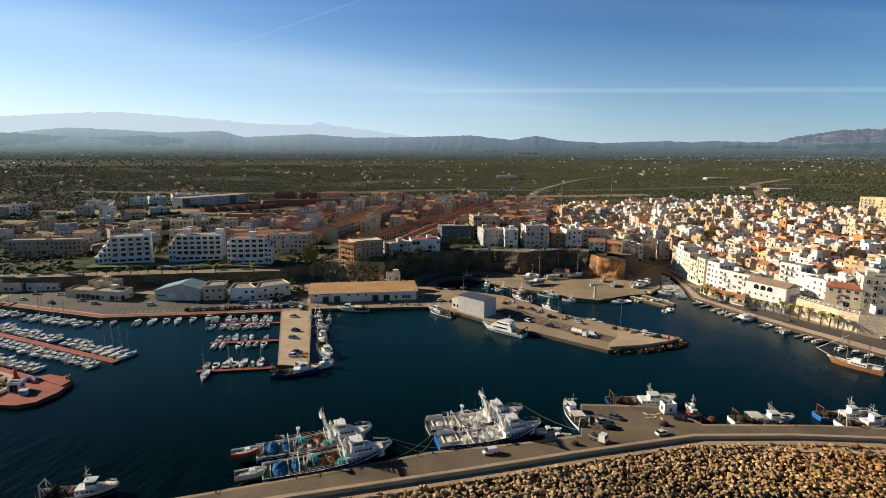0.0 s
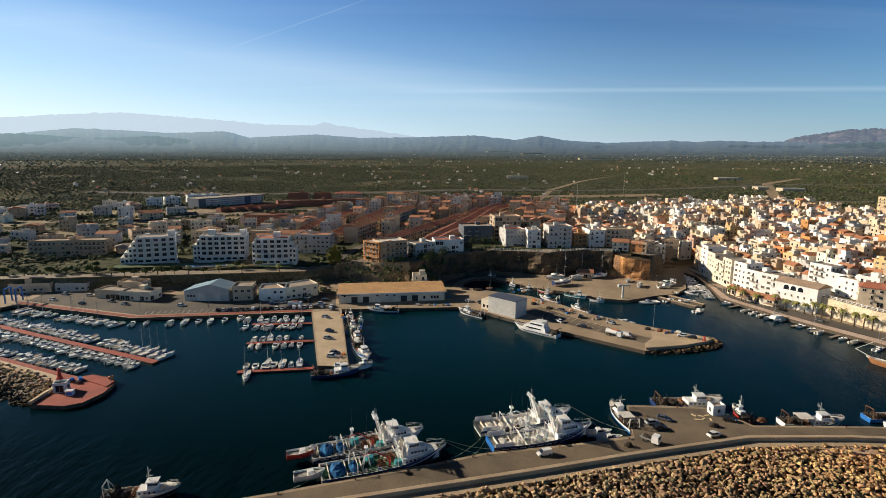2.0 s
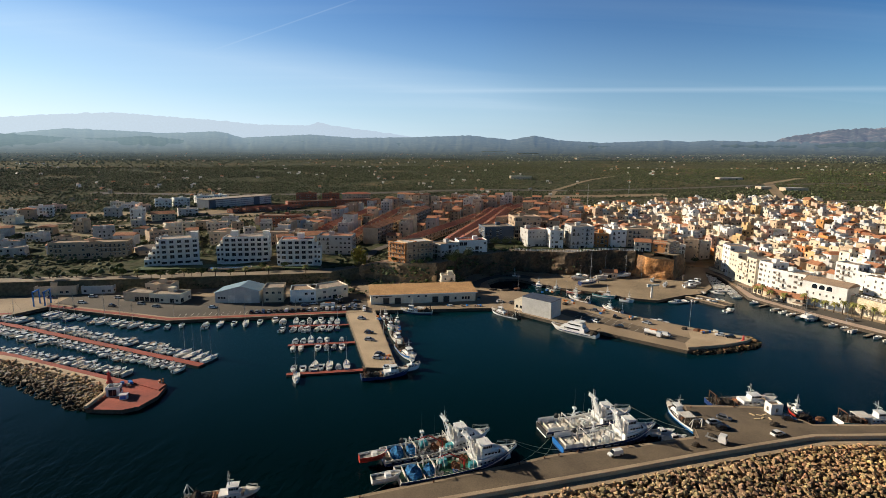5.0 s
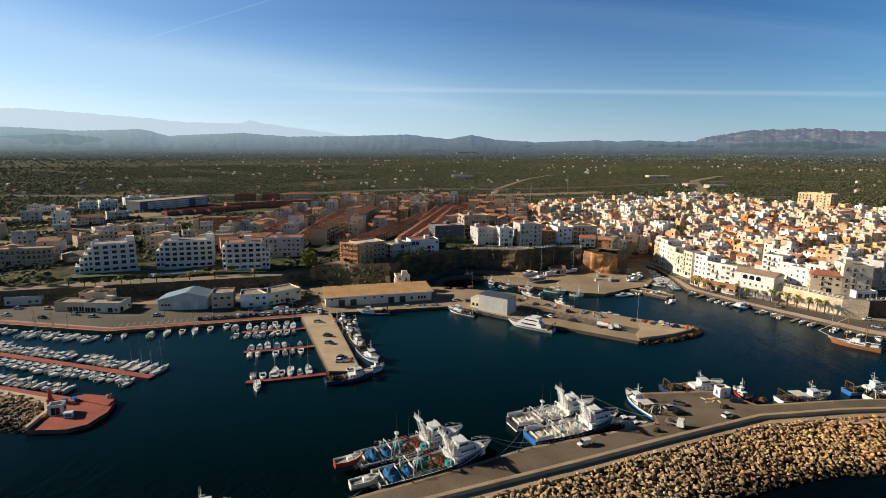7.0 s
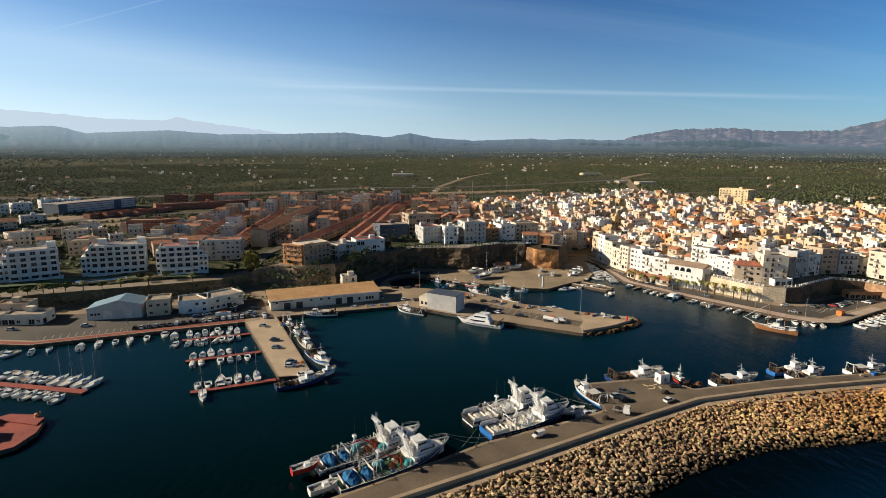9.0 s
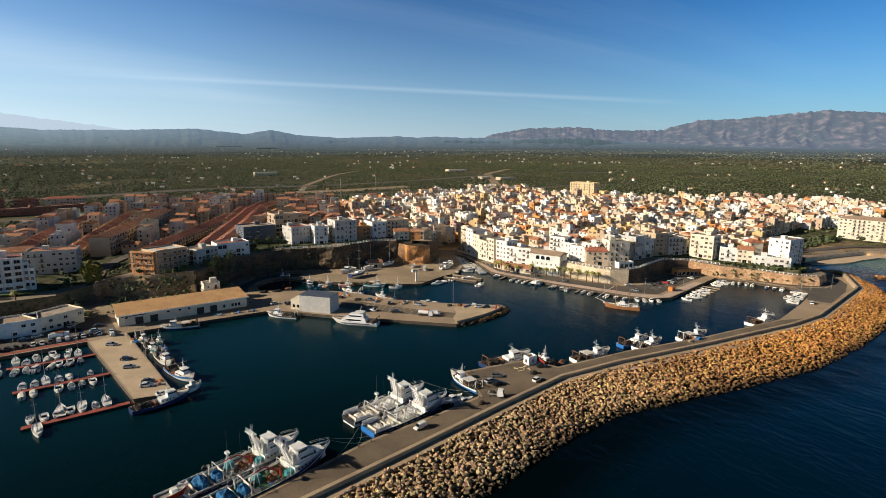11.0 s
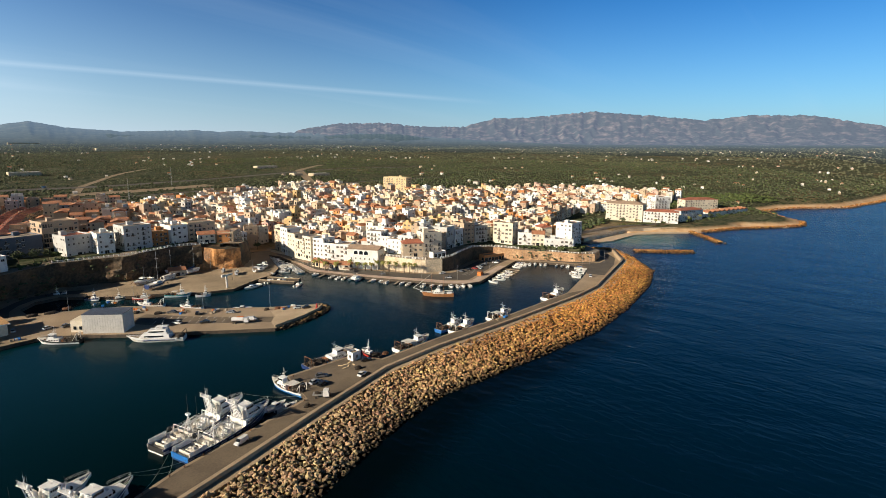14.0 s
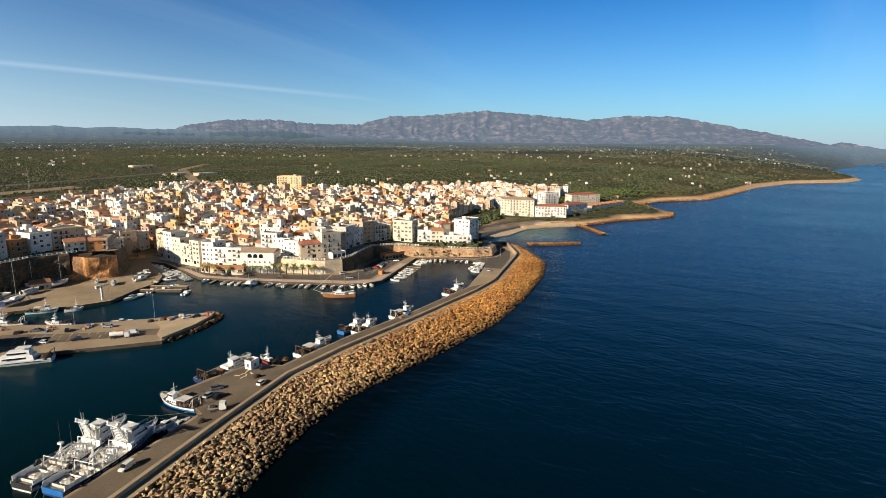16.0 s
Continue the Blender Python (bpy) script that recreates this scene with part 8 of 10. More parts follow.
ribbon([(-146.2, 169.5), (-142.9, 164.0), (-142.6, 153.8)], 0.9, 1.2, 2.2, [M_tan], "platform_kerb", "tan kerb wall beside the boulders", "kerb")
REV_T = [(-300, 222), (-189, 188.5), (-169, 181.0), (-149, 171.5), (-144, 163)]
REV_S = [(-300, 208), (-182, 172.5), (-160, 160.5), (-147, 154), (-143, 154)]
g = Geo()
g.loft([[(*pair_point(REV_T, REV_S, i / 24, u), z) for i in range(25)] for u, z in ((0, 1.6), (0.5, 0.8), (1, -1.2))], 0, close_ends=False, closed=False)
rev = structure(g.make("marina_revetment", [M_wetrock]), "boulder slope outside the marina mole", "breakwater")
rev.data.flip_normals()
g = Geo()
rnd = random.Random(31)
for i in range(1900):
    s, u = rnd.random(), rnd.random()
    x, y = pair_point(REV_T, REV_S, s, u)
    size = rnd.uniform(0.38, 0.80)
    m = Matrix.LocRotScale((x, y, 1.8 - 2.1 * u + rnd.uniform(-0.2, 0.4)), Euler((rnd.uniform(-0.6, 0.6), rnd.uniform(-0.6, 0.6), rnd.uniform(0, 6.3))), (size * 1.2, size, size * 0.8))
    vs, fs = ROCKDATA[rnd.randrange(8)]
    g.add([tuple(m @ v) for v in vs], fs)
tagged(g.make("boulders", [M_rocks], rev), "tumbled tan boulders", "", "", "stuff")
# rocks round the central quay's head, the reef and the groyne
def rock_bank(name, line, width, count, top, seed, label):
    rnd = random.Random(seed)
    g = Geo()
    for i in range(count):
        (x, y), (dx, dy) = at_length(line, rnd.random() * length(line) * 0.999)
        o = rnd.uniform(-1, 1)
        size = rnd.uniform(0.6, 1.3)
        m = Matrix.LocRotScale((x - dy * o * width / 2, y + dx * o * width / 2, top * (1 - abs(o)) - 0.2 + rnd.uniform(-0.2, 0.3)), Euler((rnd.uniform(-0.6, 0.6), rnd.uniform(-0.6, 0.6), rnd.uniform(0, 6.3))), (size * 1.2, size, size * 0.8))
        vs, fs = ROCKDATA[rnd.randrange(8)]
        g.add([tuple(m @ v) for v in vs], fs)
    return tagged(g.make(name, [M_rocks]), label, "rocks", "", "stuff")


rock_bank("quay_head_rocks", [(70, 207.6), (86, 210.5), (100, 215.5), (105, 221), (104, 226)], 3.4, 170, 1.0, 41, "rough boulders round the head of the central quay")
rock_bank("reef_rocks", [(366, 172), (380, 154), (397, 138)], 11, 420, 1.4, 42, "low tan rock reef off the beach")
rock_bank("groyne_rocks", [(506, 176), (480, 152), (456, 133)], 10, 380, 1.6, 43, "tan rock groyne beside the beach")
rock_bank("shore_rocks", [(352, 190), (346, 202), (338, 206)], 8, 120, 2.2, 44, "boulders at the root of the breakwater")
rock_bank("headland_rocks", [(512, 166), (560, 150), (604, 122), (640, 104), (676, 108), (700, 132)], 9, 900, 1.8, 45, "orange shore rocks along the headland")
rock_bank("coast_rocks", [(700, 132), (767, 168), (828, 154), (910, 94), (1045, 71), (1180, 52)], 14, 900, 2.2, 46, "orange shore rocks along the far coast")
# beach
g = Geo()
g.prism([(372, 214), (398, 205), (420, 206), (447, 205), (470, 193), (496, 172), (512, 178), (505, 196), (470, 218), (440, 226), (400, 232), (375, 228)], -0.4, 0.75, 0, 0)
structure(g.make("beach", [M_sand]), "curved sandy beach below the hotels", "beach")
# asphalt surfaces laid on the quay
def sheet(name, poly, z, material, label, category="road", h=0.012):
    g = Geo()
    g.prism(poly, z - 0.05, z + h, 0, 0)
    return structure(g.make(name, [material]), label, category)


sheet("mole_road", [(-180, 71), (-120, 90), (-53, 111), (-16, 123.8), (-3, 129), (25, 135), (40, 138.8), (44.8, 157.8), (71.5, 157), (77.5, 146), (113, 146.6), (157, 143.6), (212, 143.6), (229, 139), (203, 135), (144, 136), (98, 138), (70, 137), (36, 128), (5, 119), (-35, 108), (-120, 83), (-180, 64)], 1.5, M_park, "worn brown asphalt of the breakwater quay")
sheet("pier_top", [(-79.2, 253.5), (-60.6, 187.6), (-49.5, 186.6), (-66.5, 258.5)], 1.5, M_tan, "pale worn concrete surface of the fishing pier")
sheet("central_parking", [(24, 262), (30, 252), (71, 216), (76, 222), (52, 246), (36, 268)], 1.5, M_park, "brown asphalt car park with painted bays on the central quay")
sheet("central_quay_head", [(71, 215.6), (68.4, 208), (86, 212.2), (97.5, 217.2), (101.4, 221), (101.2, 224.4), (81.6, 237.2), (76.4, 222)], 1.5, M_tan, "pale concrete head of the central quay")
sheet("marina_parking", [(-231, 266), (-161, 245), (-80, 259), (-70, 264), (-75, 290), (-110, 290), (-160, 282), (-233, 286)], 1.5, M_asphalt, "dark asphalt road and parking behind the marina")
sheet("cliff_foot_road", [(-16, 306), (-13, 322), (-3, 335), (4, 341), (16, 344), (28, 338), (24, 331), (15, 336.5), (5, 334.5), (-3, 327), (-8, 318), (-10, 306)], 1.5, M_asphalt, "grey road curving round the inlet below the cliff")
sheet("tip_road", [(262, 159), (279, 167.5), (284, 178), (299, 168.5), (317, 171), (336, 194), (342, 187), (322, 168), (300, 158.5), (266, 149)], 1.506, M_asphalt, "grey road bending round the root of the breakwater")
sheet("yard_floor", [(20, 347), (33, 316), (43, 308.5), (59, 300.5), (72, 289.5), (86, 284.6), (105, 295), (120, 303), (129, 314), (134, 332), (118, 328), (104, 331), (92, 342), (80, 343), (54, 335), (24, 348)], 1.5, M_yard, "oil-stained floor of the boatyard")
sheet("promenade_road", [(154, 356), (150, 316), (145, 291), (155, 265), (165, 245), (176, 225), (184, 212), (196, 203), (240, 216), (262, 221), (276, 201), (285, 181), (300, 170), (316, 172), (334, 196), (328, 204), (312, 184), (300, 181), (290, 192), (272, 214), (262, 230), (244, 234), (226, 229), (204, 222), (192, 226), (182, 240), (172, 260), (162, 280), (156, 300), (158, 320), (160, 356)], 1.5, M_asphalt, "asphalt seafront road below the old town")
sheet("promenade_paving", [(147.4, 316), (141.6, 291.2), (152.6, 262.2), (162.6, 241.2), (172.6, 222.3), (179.6, 207.6), (187.4, 198.6), (197, 195.8), (243, 209.6), (241, 214), (196, 200.5), (187, 207), (179, 222), (166, 245), (156, 265), (146, 291), (150, 316)], 1.54, mat("promenade_slabs", (0.56, 0.44, 0.35), (0.47, 0.34, 0.26), scale=0.15, bscale=2, fine=0.12), "pinkish paved promenade along the boats", "pavement")
sheet("hotel_road", [(-420, 262), (-273, 288), (-186, 304), (-100, 323), (-98, 313), (-186, 295.5), (-273, 280.5), (-420, 252)], 8.6, M_terrace, "seafront avenue in front of the hotels")
sheet("hotel_lawn", [(-215, 318), (-186, 325), (-140, 330), (-108, 325), (-108, 318), (-140, 320), (-186, 314), (-215, 308)], 9.6, mat("garden_lawn", (0.045, 0.085, 0.02), (0.06, 0.09, 0.03), scale=0.2, bscale=2, fine=0.3), "dark green hotel garden", "lawn", 0.3)
sheet("roundabout_lawn", [(-75.4, 312.8), (-70.3, 316.3), (-64.3, 312.0), (-65.3, 303.5), (-71, 301.2), (-75, 305)], 1.8, bpy.data.materials["garden_lawn"], "bright green lawn beside the ravine road", "lawn", 0.25)
ribbon([(x, y) for x, y in [(78, 133.4), (98, 132.6), (144, 129.8), (203, 128.8), (231, 131), (311, 151.6), (346, 176)]], 4.6, 1.0, 2.85, [M_ledge], "breakwater_berm", "pinkish tan rubble berm along the wave wall", "breakwater")
ob = thing("swimming_pool", 0, 0, 0, 0, "long blue hotel swimming pool with pale rim", "pool")
g = Geo()
g.prism([(-172, 312), (-148, 318.5), (-149.6, 324), (-173.6, 317.5)], 9.0, 10.05)
g.make("rim", [M_concrete], ob)
g = Geo()
g.prism([(-171, 313), (-149, 318.9), (-150, 323), (-172.4, 317)], 9.9, 10.08)
g.make("pool_water", [mat("pool_water", (0.02, 0.16, 0.30), (0.02, 0.14, 0.27), rough=0.1)], ob)
# parking bays: painted lines
def bay_lines(line, out, n, name):
    g = Geo()
    for k in range(n):
        (x, y), (dx, dy) = at_length(line, (k + 0.5) * length(line) / n)
        nx, ny = -dy * out, dx * out
        g.prism([(x - dx * 0.07, y - dy * 0.07), (x + dx * 0.07, y + dy * 0.07), (x + nx + dx * 0.07, y + ny + dy * 0.07), (x + nx - dx * 0.07, y + ny - dy * 0.07)], 1.51, 1.522)
    return tagged(g.make(name, [M_offwhite]), "painted parking bay lines", "road marking", "", "structure")


bay_lines([(34, 258), (66, 229)], 4.5, 13, "trim_bays_inner")
bay_lines([(31, 252), (68, 220)], 4.5, 13, "trim_bays_outer")
bay_lines([(-160, 246), (-105, 255)], 4.8, 20, "trim_bays_marina")
bay_lines([(203, 210), (238, 220)], 4.5, 13, "trim_bays_town")
# low parapet at the central quay's head
g = Geo()
strip([(69, 208.2), (86, 212.0), (97.6, 216.8), (101.6, 220.2)], [((-0.3, 1.5), (-0.3, 2.5), 0), ((-0.3, 2.5), (0.3, 2.5), 0), ((0.3, 2.5), (0.3, 0.5), 0)], g)
structure(g.make("quay_parapet", [M_concrete]), "pale low parapet round the quay head", "parapet")
# white balustrade along the town's curved wall and cliff edge
def balustrade(line, ztop, name, label):
    pts = resample(line, 2.4)
    zt = np.interp(np.linspace(0, 1, len(pts)), np.linspace(0, 1, len(ztop)), ztop)
    ob = thing(name, 0, 0, 0, 0, label, "balustrade")
    g = Geo()
    for (a, b, za, zb) in zip(pts[:-1], pts[1:], zt[:-1], zt[1:]):
        g.cyl((*a, za + 1.0), (*b, zb + 1.0), 0.13, n=4, caps=False)
        g.cyl((*a, za + 0.25), (*b, zb + 0.25), 0.10, n=4, caps=False)
    g.make("rail", [M_wall["white"]], ob)
    me = None
    for (x, y), z in zip(pts, zt):
        if me is None:
            q = Geo()
            q.box(0, 0, 0, 0.42, 0.42, 1.25)
            me = q.mesh("post", [M_wall["white"]])
        o = new("post", me)
        o.parent = ob
        o.location = (x, y, z)


balustrade([(200, 230.4), (210, 230.2), (225, 235), (243, 240), (258, 233.4), (267, 216)], [10, 10.2, 10.5, 10.5, 10, 9.6], "balustrade", "white balustrade along the curved town wall")
balustrade([(18, 355), (53, 344.4), (80, 352), (100, 345)], [15.6, 16.5, 17, 17.4], "balustrade", "white balustrade along the cliff top")
balustrade([(171, 286), (180, 260), (187, 240), (191, 235)], [11, 10.6, 10.2, 10], "balustrade", "pale balustrade on the retaining wall")
balustrade([(282, 199.6), (291, 184), (301, 175.6)], [7.6, 7.0, 6.4], "balustrade", "white balustrade above the small basin")


# ---------------------------------------------------------------- harbour buildings
def long_shed():
    ob = thing("fish_market_shed", -43, 281.5, 1.5, math.atan2(9, 55), "long pale shed with ochre tiled roof on the quay", "shed")
    w, d = 56, 15
    g = Geo()
    g.box(0, 0, -0.5, w, d, 5.7)
    g.make("wall", [M_wall["cream"]], ob)
    g = Geo()
    g.loft([[(-w / 2 - 0.8, -d / 2 - 1.2, 4.9), (w / 2 + 0.8, -d / 2 - 1.2, 4.9), (w / 2 + 0.8, d / 2 + 0.8, 6.6), (-w / 2 - 0.8, d / 2 + 0.8, 6.6)],
            [(-w / 2 - 0.8, -d / 2 - 1.2, 5.2), (w / 2 + 0.8, -d / 2 - 1.2, 5.2), (w / 2 + 0.8, d / 2 + 0.8, 6.9), (-w / 2 - 0.8, d / 2 + 0.8, 6.9)]])
    r = g.make("roof", [mat("ochre_tiles", (0.58, 0.34, 0.15), (0.48, 0.27, 0.115), scale=0.2, bump=0.5, bscale=2.5, fine=0.3)], ob)
    g = Geo()
    g.box(0, -d / 2 - 1.25, 4.75, w + 1.7, 0.2, 0.5)
    g.make("gutter", [M_white], r)
    for x in (-20, -14, 6, 12):
        g = Geo()
        g.box(x, -d / 2, 0, 3.2, 0.2, 3.2)
        g.make("loading_door", [M_black], ob, "dark open loading door")
    for x in (-25, -8, -3, 1, 17, 21, 22.6, 24.2):
        g = Geo()
        g.box(x, -d / 2, 1.2 if x > 16 else 3.2, 1.1, 0.18, 1.5 if x > 16 else 0.8)
        g.make("window", [M_glass], ob)
    g = Geo()
    g.box(-22, -d / 2 - 0.02, 4.0, 10, 0.2, 0.7)
    g.make("sign_band", [M_black], ob)


long_shed()
building(-29, 302, 8, 7, 3, 8, "cream", "small cream tower building behind the long shed", z=1.6, seed=200, name="harbour_office", category="building", fh=2.8)


def warehouse():
    ob = thing("pale_warehouse", 17.2, 256.5, 1.5, radians(-42), "pale box-shaped warehouse on the central quay", "warehouse")
    w, d, h = 16.5, 9.5, 8.2
    g = Geo()
    g.box(0, 0, -0.5, w, d, h + 0.5)
    g.make("wall", [M_wall["grey"]], ob)
    for k in range(16):
        g = Geo()
        g.box(-w / 2 + (k + 0.5) * w / 16, -d / 2 - 0.03, 0.4, w / 16 - 0.05, 0.06, h - 0.6)
        g.make("cladding_panel", [M_wall["grey"]], ob)
    g = Geo()
    g.box(0, 0, h, w + 0.3, d + 0.3, 0.25)
    g.make("roof", [mat("solar_roof", (0.05, 0.06, 0.08), (0.10, 0.11, 0.13), scale=0.6, rough=0.4)], ob)
    g = Geo()
    g.box(-w / 2 - 3, 1.0, -0.5, 6, d - 2, 5.6)
    g.make("annex", [M_wall["cream"]], ob)
    for k in range(2):
        g = Geo()
        g.box(-w / 2 - 4.3 + k * 2.4, -d / 2 + 1.9, 1.2, 1.0, 0.2, 1.4)
        g.make("window", [M_glass], ob)
    g = Geo()
    g.box(-2, d / 2 + 2.4, 6.3, 12, 4.5, 0.2)
    g.make("canopy", [M_white], ob)
    for x in (-7.5, -2, 3.5):
        g = Geo()
        g.box(x, d / 2 + 4.4, -0.2, 0.2, 0.2, 6.5)
        g.make("canopy_post", [M_steel], ob)


warehouse()


def boat_hall():
    ob = thing("boat_hall", -139.5, 277, 1.5, 0.02, "boat hall with light blue gabled metal roof", "hall")
    w, d = 23, 13
    g = Geo()
    vs = []
    for y in (-d / 2, d / 2):
        vs += [(-w / 2, y, -0.5), (w / 2, y, -0.5), (w / 2, y, 6.4), (2.0, y, 8.8), (-w / 2, y, 5.2)]
    g.add(vs, [(0, 1, 2, 3, 4), (9, 8, 7, 6, 5), (0, 4, 9, 5), (1, 6, 7, 2)])
    g.make("wall", [M_wall["grey"]], ob)
    M_bl = mat("blue_metal_roof", (0.24, 0.36, 0.44), (0.30, 0.41, 0.47), scale=0.3, rough=0.5, metal=0.2, bscale=2, fine=0.1)
    for a, b in (((-w / 2 - 0.5, 5.2), (2.0, 8.9)), ((2.0, 8.9), (w / 2 + 0.5, 6.4))):
        g = Geo()
        g.loft([[(a[0], -d / 2 - 0.5, a[1]), (b[0], -d / 2 - 0.5, b[1]), (b[0], d / 2 + 0.5, b[1]), (a[0], d / 2 + 0.5, a[1])], [(a[0], -d / 2 - 0.5, a[1] + 0.15), (b[0], -d / 2 - 0.5, b[1] + 0.15), (b[0], d / 2 + 0.5, b[1] + 0.15), (a[0], d / 2 + 0.5, a[1] + 0.15)]])
        g.make("roof_slope", [M_bl], ob)
    for x, ww in ((-3, 3.6), (5.5, 3.6)):
        g = Geo()
        g.box(x, -d / 2, 0, ww, 0.16, 4.0)
        g.make("roller_door", [M_offwhite], ob)
    for x in (-9.5, -8, -6.6):
        g = Geo()
        g.box(x, -d / 2, 2.2, 1.0, 0.16, 0.9)
        g.make("window", [M_glass], ob)


boat_hall()
front(-126, 271.5, -116, 273, 11, 2, "sand", "two-storey sand-coloured workshop beside the boat hall", z=1.5, seed=210, name="workshop", category="building", fh=3.6, wins=("door", "wide"), tower=False)
front(-112, 271.5, -99, 274, 12, 2, "white", "white workshop with tan roof behind the quay road", z=1.5, seed=211, name="workshop", category="building", fh=3.0, tower=False, wins=("wide",))
front(-99, 274, -84, 285, 12, 2, "cream", "cream workshop with a row of windows behind the quay road", z=1.5, seed=212, name="workshop", category="building", fh=3.0, tower=False, wins=("wide",))
front(-200, 273, -185, 271, 9, 1, "sand", "low sand-coloured yacht club with covered porch", z=1.5, seed=213, name="yacht_club", category="building", fh=4.0, wins=("door",), tower=False)
front(-185, 270, -168, 268, 10, 1, "cream", "yacht club wing with flat terraces", z=1.5, seed=214, name="yacht_club", category="building", fh=4.2, wins=("door", "wide"))
front(-192, 280, -178, 279, 8, 2, "sand", "upper storey block of the yacht club", z=1.5, seed=215, name="yacht_club", category="building", fh=3.4)
front(-252, 280, -232, 284, 8, 1, "sand", "low building beside the marina road", z=1.5, seed=216, name="harbour_hut", category="building", fh=4.2, wins=("wide",))
front(-230, 285, -214, 287, 7, 1, "grey", "flat grey building beside the marina road", z=1.5, seed=217, name="harbour_hut", category="building", fh=3.6, wins=("wide",), tower=False)
building(70.5, 154.2, 3.9, 3.1, 1, 5, "white", "small white flat-roofed hut on the breakwater quay", z=1.5, seed=218, name="quay_hut", category="hut", fh=2.6, tower=False, wins=("plain",), ground_door=False, skip=0)
building(77, 338, 9, 6, 1, -12, "sand", "small stone boatyard house with tiled gable", "tile", z=1.5, seed=219, name="boatyard_house", category="house", fh=3.6)
front(244, 229, 262, 224, 6, 1, "orange", "row of brown garages below the town wall", z=1.5, seed=220, name="garage_row", category="garage", fh=3.6, wins=("door",), tower=False)
building(-139.6, 163.6, 3.9, 2.9, 1, 12, "white", "white marina office cabin on the red platform", z=1.3, seed=221, name="marina_cabin", category="hut", fh=2.4, tower=False, wins=("wide",), skip=0)
ob = thing("orange_kiosk", 209.7, 205.2, 1.5, 0.3, "small orange kiosk on the promenade", "kiosk")
g = Geo()
g.box(0, 0, 0, 3.2, 2.4, 2.4)
g.make("wall", [M_orange], ob)
g = Geo()
g.box(0, 0, 2.4, 3.6, 2.8, 0.2)
g.make("roof", [M_wood], ob)


# beacons
def beacon(x, y, z, h, r):
    ob = thing("harbour_beacon", x, y, z, 0, "red conical harbour light on a pale base", "beacon", "harbour lights")
    g = Geo()
    g.cyl((0, 0, 0), (0, 0, 0.5), r * 1.5, r * 1.4, 12)
    g.make("base", [M_red], ob)
    g = Geo()
    g.cyl((0, 0, 0.5), (0, 0, h * 0.8), r, r * 0.55, 12)
    g.cyl((0, 0, h * 0.8), (0, 0, h * 0.83), r * 0.95, r * 0.95, 12)
    g.make("tower", [M_red], ob)
    g = Geo()
    g.cyl((0, 0, h * 0.83), (0, 0, h), r * 0.4, r * 0.3, 8)
    g.make("lantern", [M_red], ob)


beacon(97.2, 218.2, 1.5, 3.0, 0.6)
beacon(-145.9, 171.4, 1.9, 4.0, 0.7)
# travel crane in the yard
ob = thing("boatyard_crane", 84.8, 288, 1.5, 0.3, "pale boatyard pillar crane with long arm", "crane")
g = Geo()
g.cyl((0, 0, 0), (0, 0, 7.0), 0.65, 0.5, 10)
g.make("pillar", [M_offwhite], ob)
g = Geo()
g.box(0.8, 0, 6.9, 7.5, 0.6, 0.7)
g.box(-2.4, 0, 6.6, 1.6, 1.2, 1.4)
g.make("arm", [M_offwhite], ob)
g = Geo()
g.cyl((4.2, 0, 6.9), (4.2, 0, 3.4), 0.04, n=4)
g.make("hoist_cable", [M_black], ob)
# blue boat lift at the marina's west end
ob = thing("boat_lift", -236, 264, 1.5, 0.2, "blue steel portal boat lift", "crane")
for dx in (-2.5, 2.5):
    for dy in (-3, 3):
        g = Geo()
        g.box(dx, dy, 0, 0.5, 0.5, 7)
        g.make("leg", [M_blue], ob)
    g = Geo()
    g.box(dx, 0, 7, 0.6, 6.6, 0.6)
    g.make("beam", [M_blue], ob)
# slipway fingers by the channel
for a, b, nm in (((107, 293), (119.5, 274), "jetty_stone"), ((114.5, 296), (125.5, 278), "jetty_outer")):
    ribbon([a, b], 2.6, -2, 1.3, [M_tan, M_wetrock], nm, "pale stone finger jetty by the channel", "jetty", 1, 0)
for k in range(4):
    x, y = at_length([(222, 201.5), (243, 208.5)], 2 + k * 5.5)[0]
    ribbon([(x, y), (x + 3.2, y - 9.5)], 1.2, 0.2, 0.6, [M_concrete], "finger_pontoon_%s" % "abcd"[k], "narrow pale finger pontoon", "pontoon")
for k in range(9):
    x, y = at_length([(144, 283), (153, 261), (163, 239), (176, 214)], 4 + k * 8.5)[0]
    ribbon([(x - 0.5, y), (x - 7.5, y - 3.5)], 1.4, 0.2, 0.7, [M_deckwood, M_black], "boat_stage_%s" % "abcdefghi"[k], "short wooden boat stage at the promenade", "jetty", 1, 0)


# ---------------------------------------------------------------- vehicles
M_cars = [mat("car_paint_" + n, c, tuple(v * 0.93 for v in c), rough=0.25, coat=0.6, fine=0.03) for n, c in (("white", (0.75, 0.75, 0.73)), ("silver", (0.40, 0.41, 0.42)), ("black", (0.02, 0.02, 0.022)), ("red", (0.45, 0.03, 0.025)), ("blue", (0.04, 0.09, 0.22)), ("grey", (0.13, 0.13, 0.135)))]
WHEEL = Geo()
WHEEL.cyl((0, -0.11, 0), (0, 0.11, 0), 0.32, n=12)
WHEEL = WHEEL.mesh("wheel", [M_rubber])
HUB = Geo()
HUB.cyl((0, -0.13, 0), (0, 0.13, 0), 0.18, n=8)
HUB = HUB.mesh("rim", [M_steel])


def wheels(ob, xs, half):
    for x in xs:
        for s in (1, -1):
            o = new("wheel", WHEEL)
            o.parent = ob
            o.location = (x, s * half, 0.32)


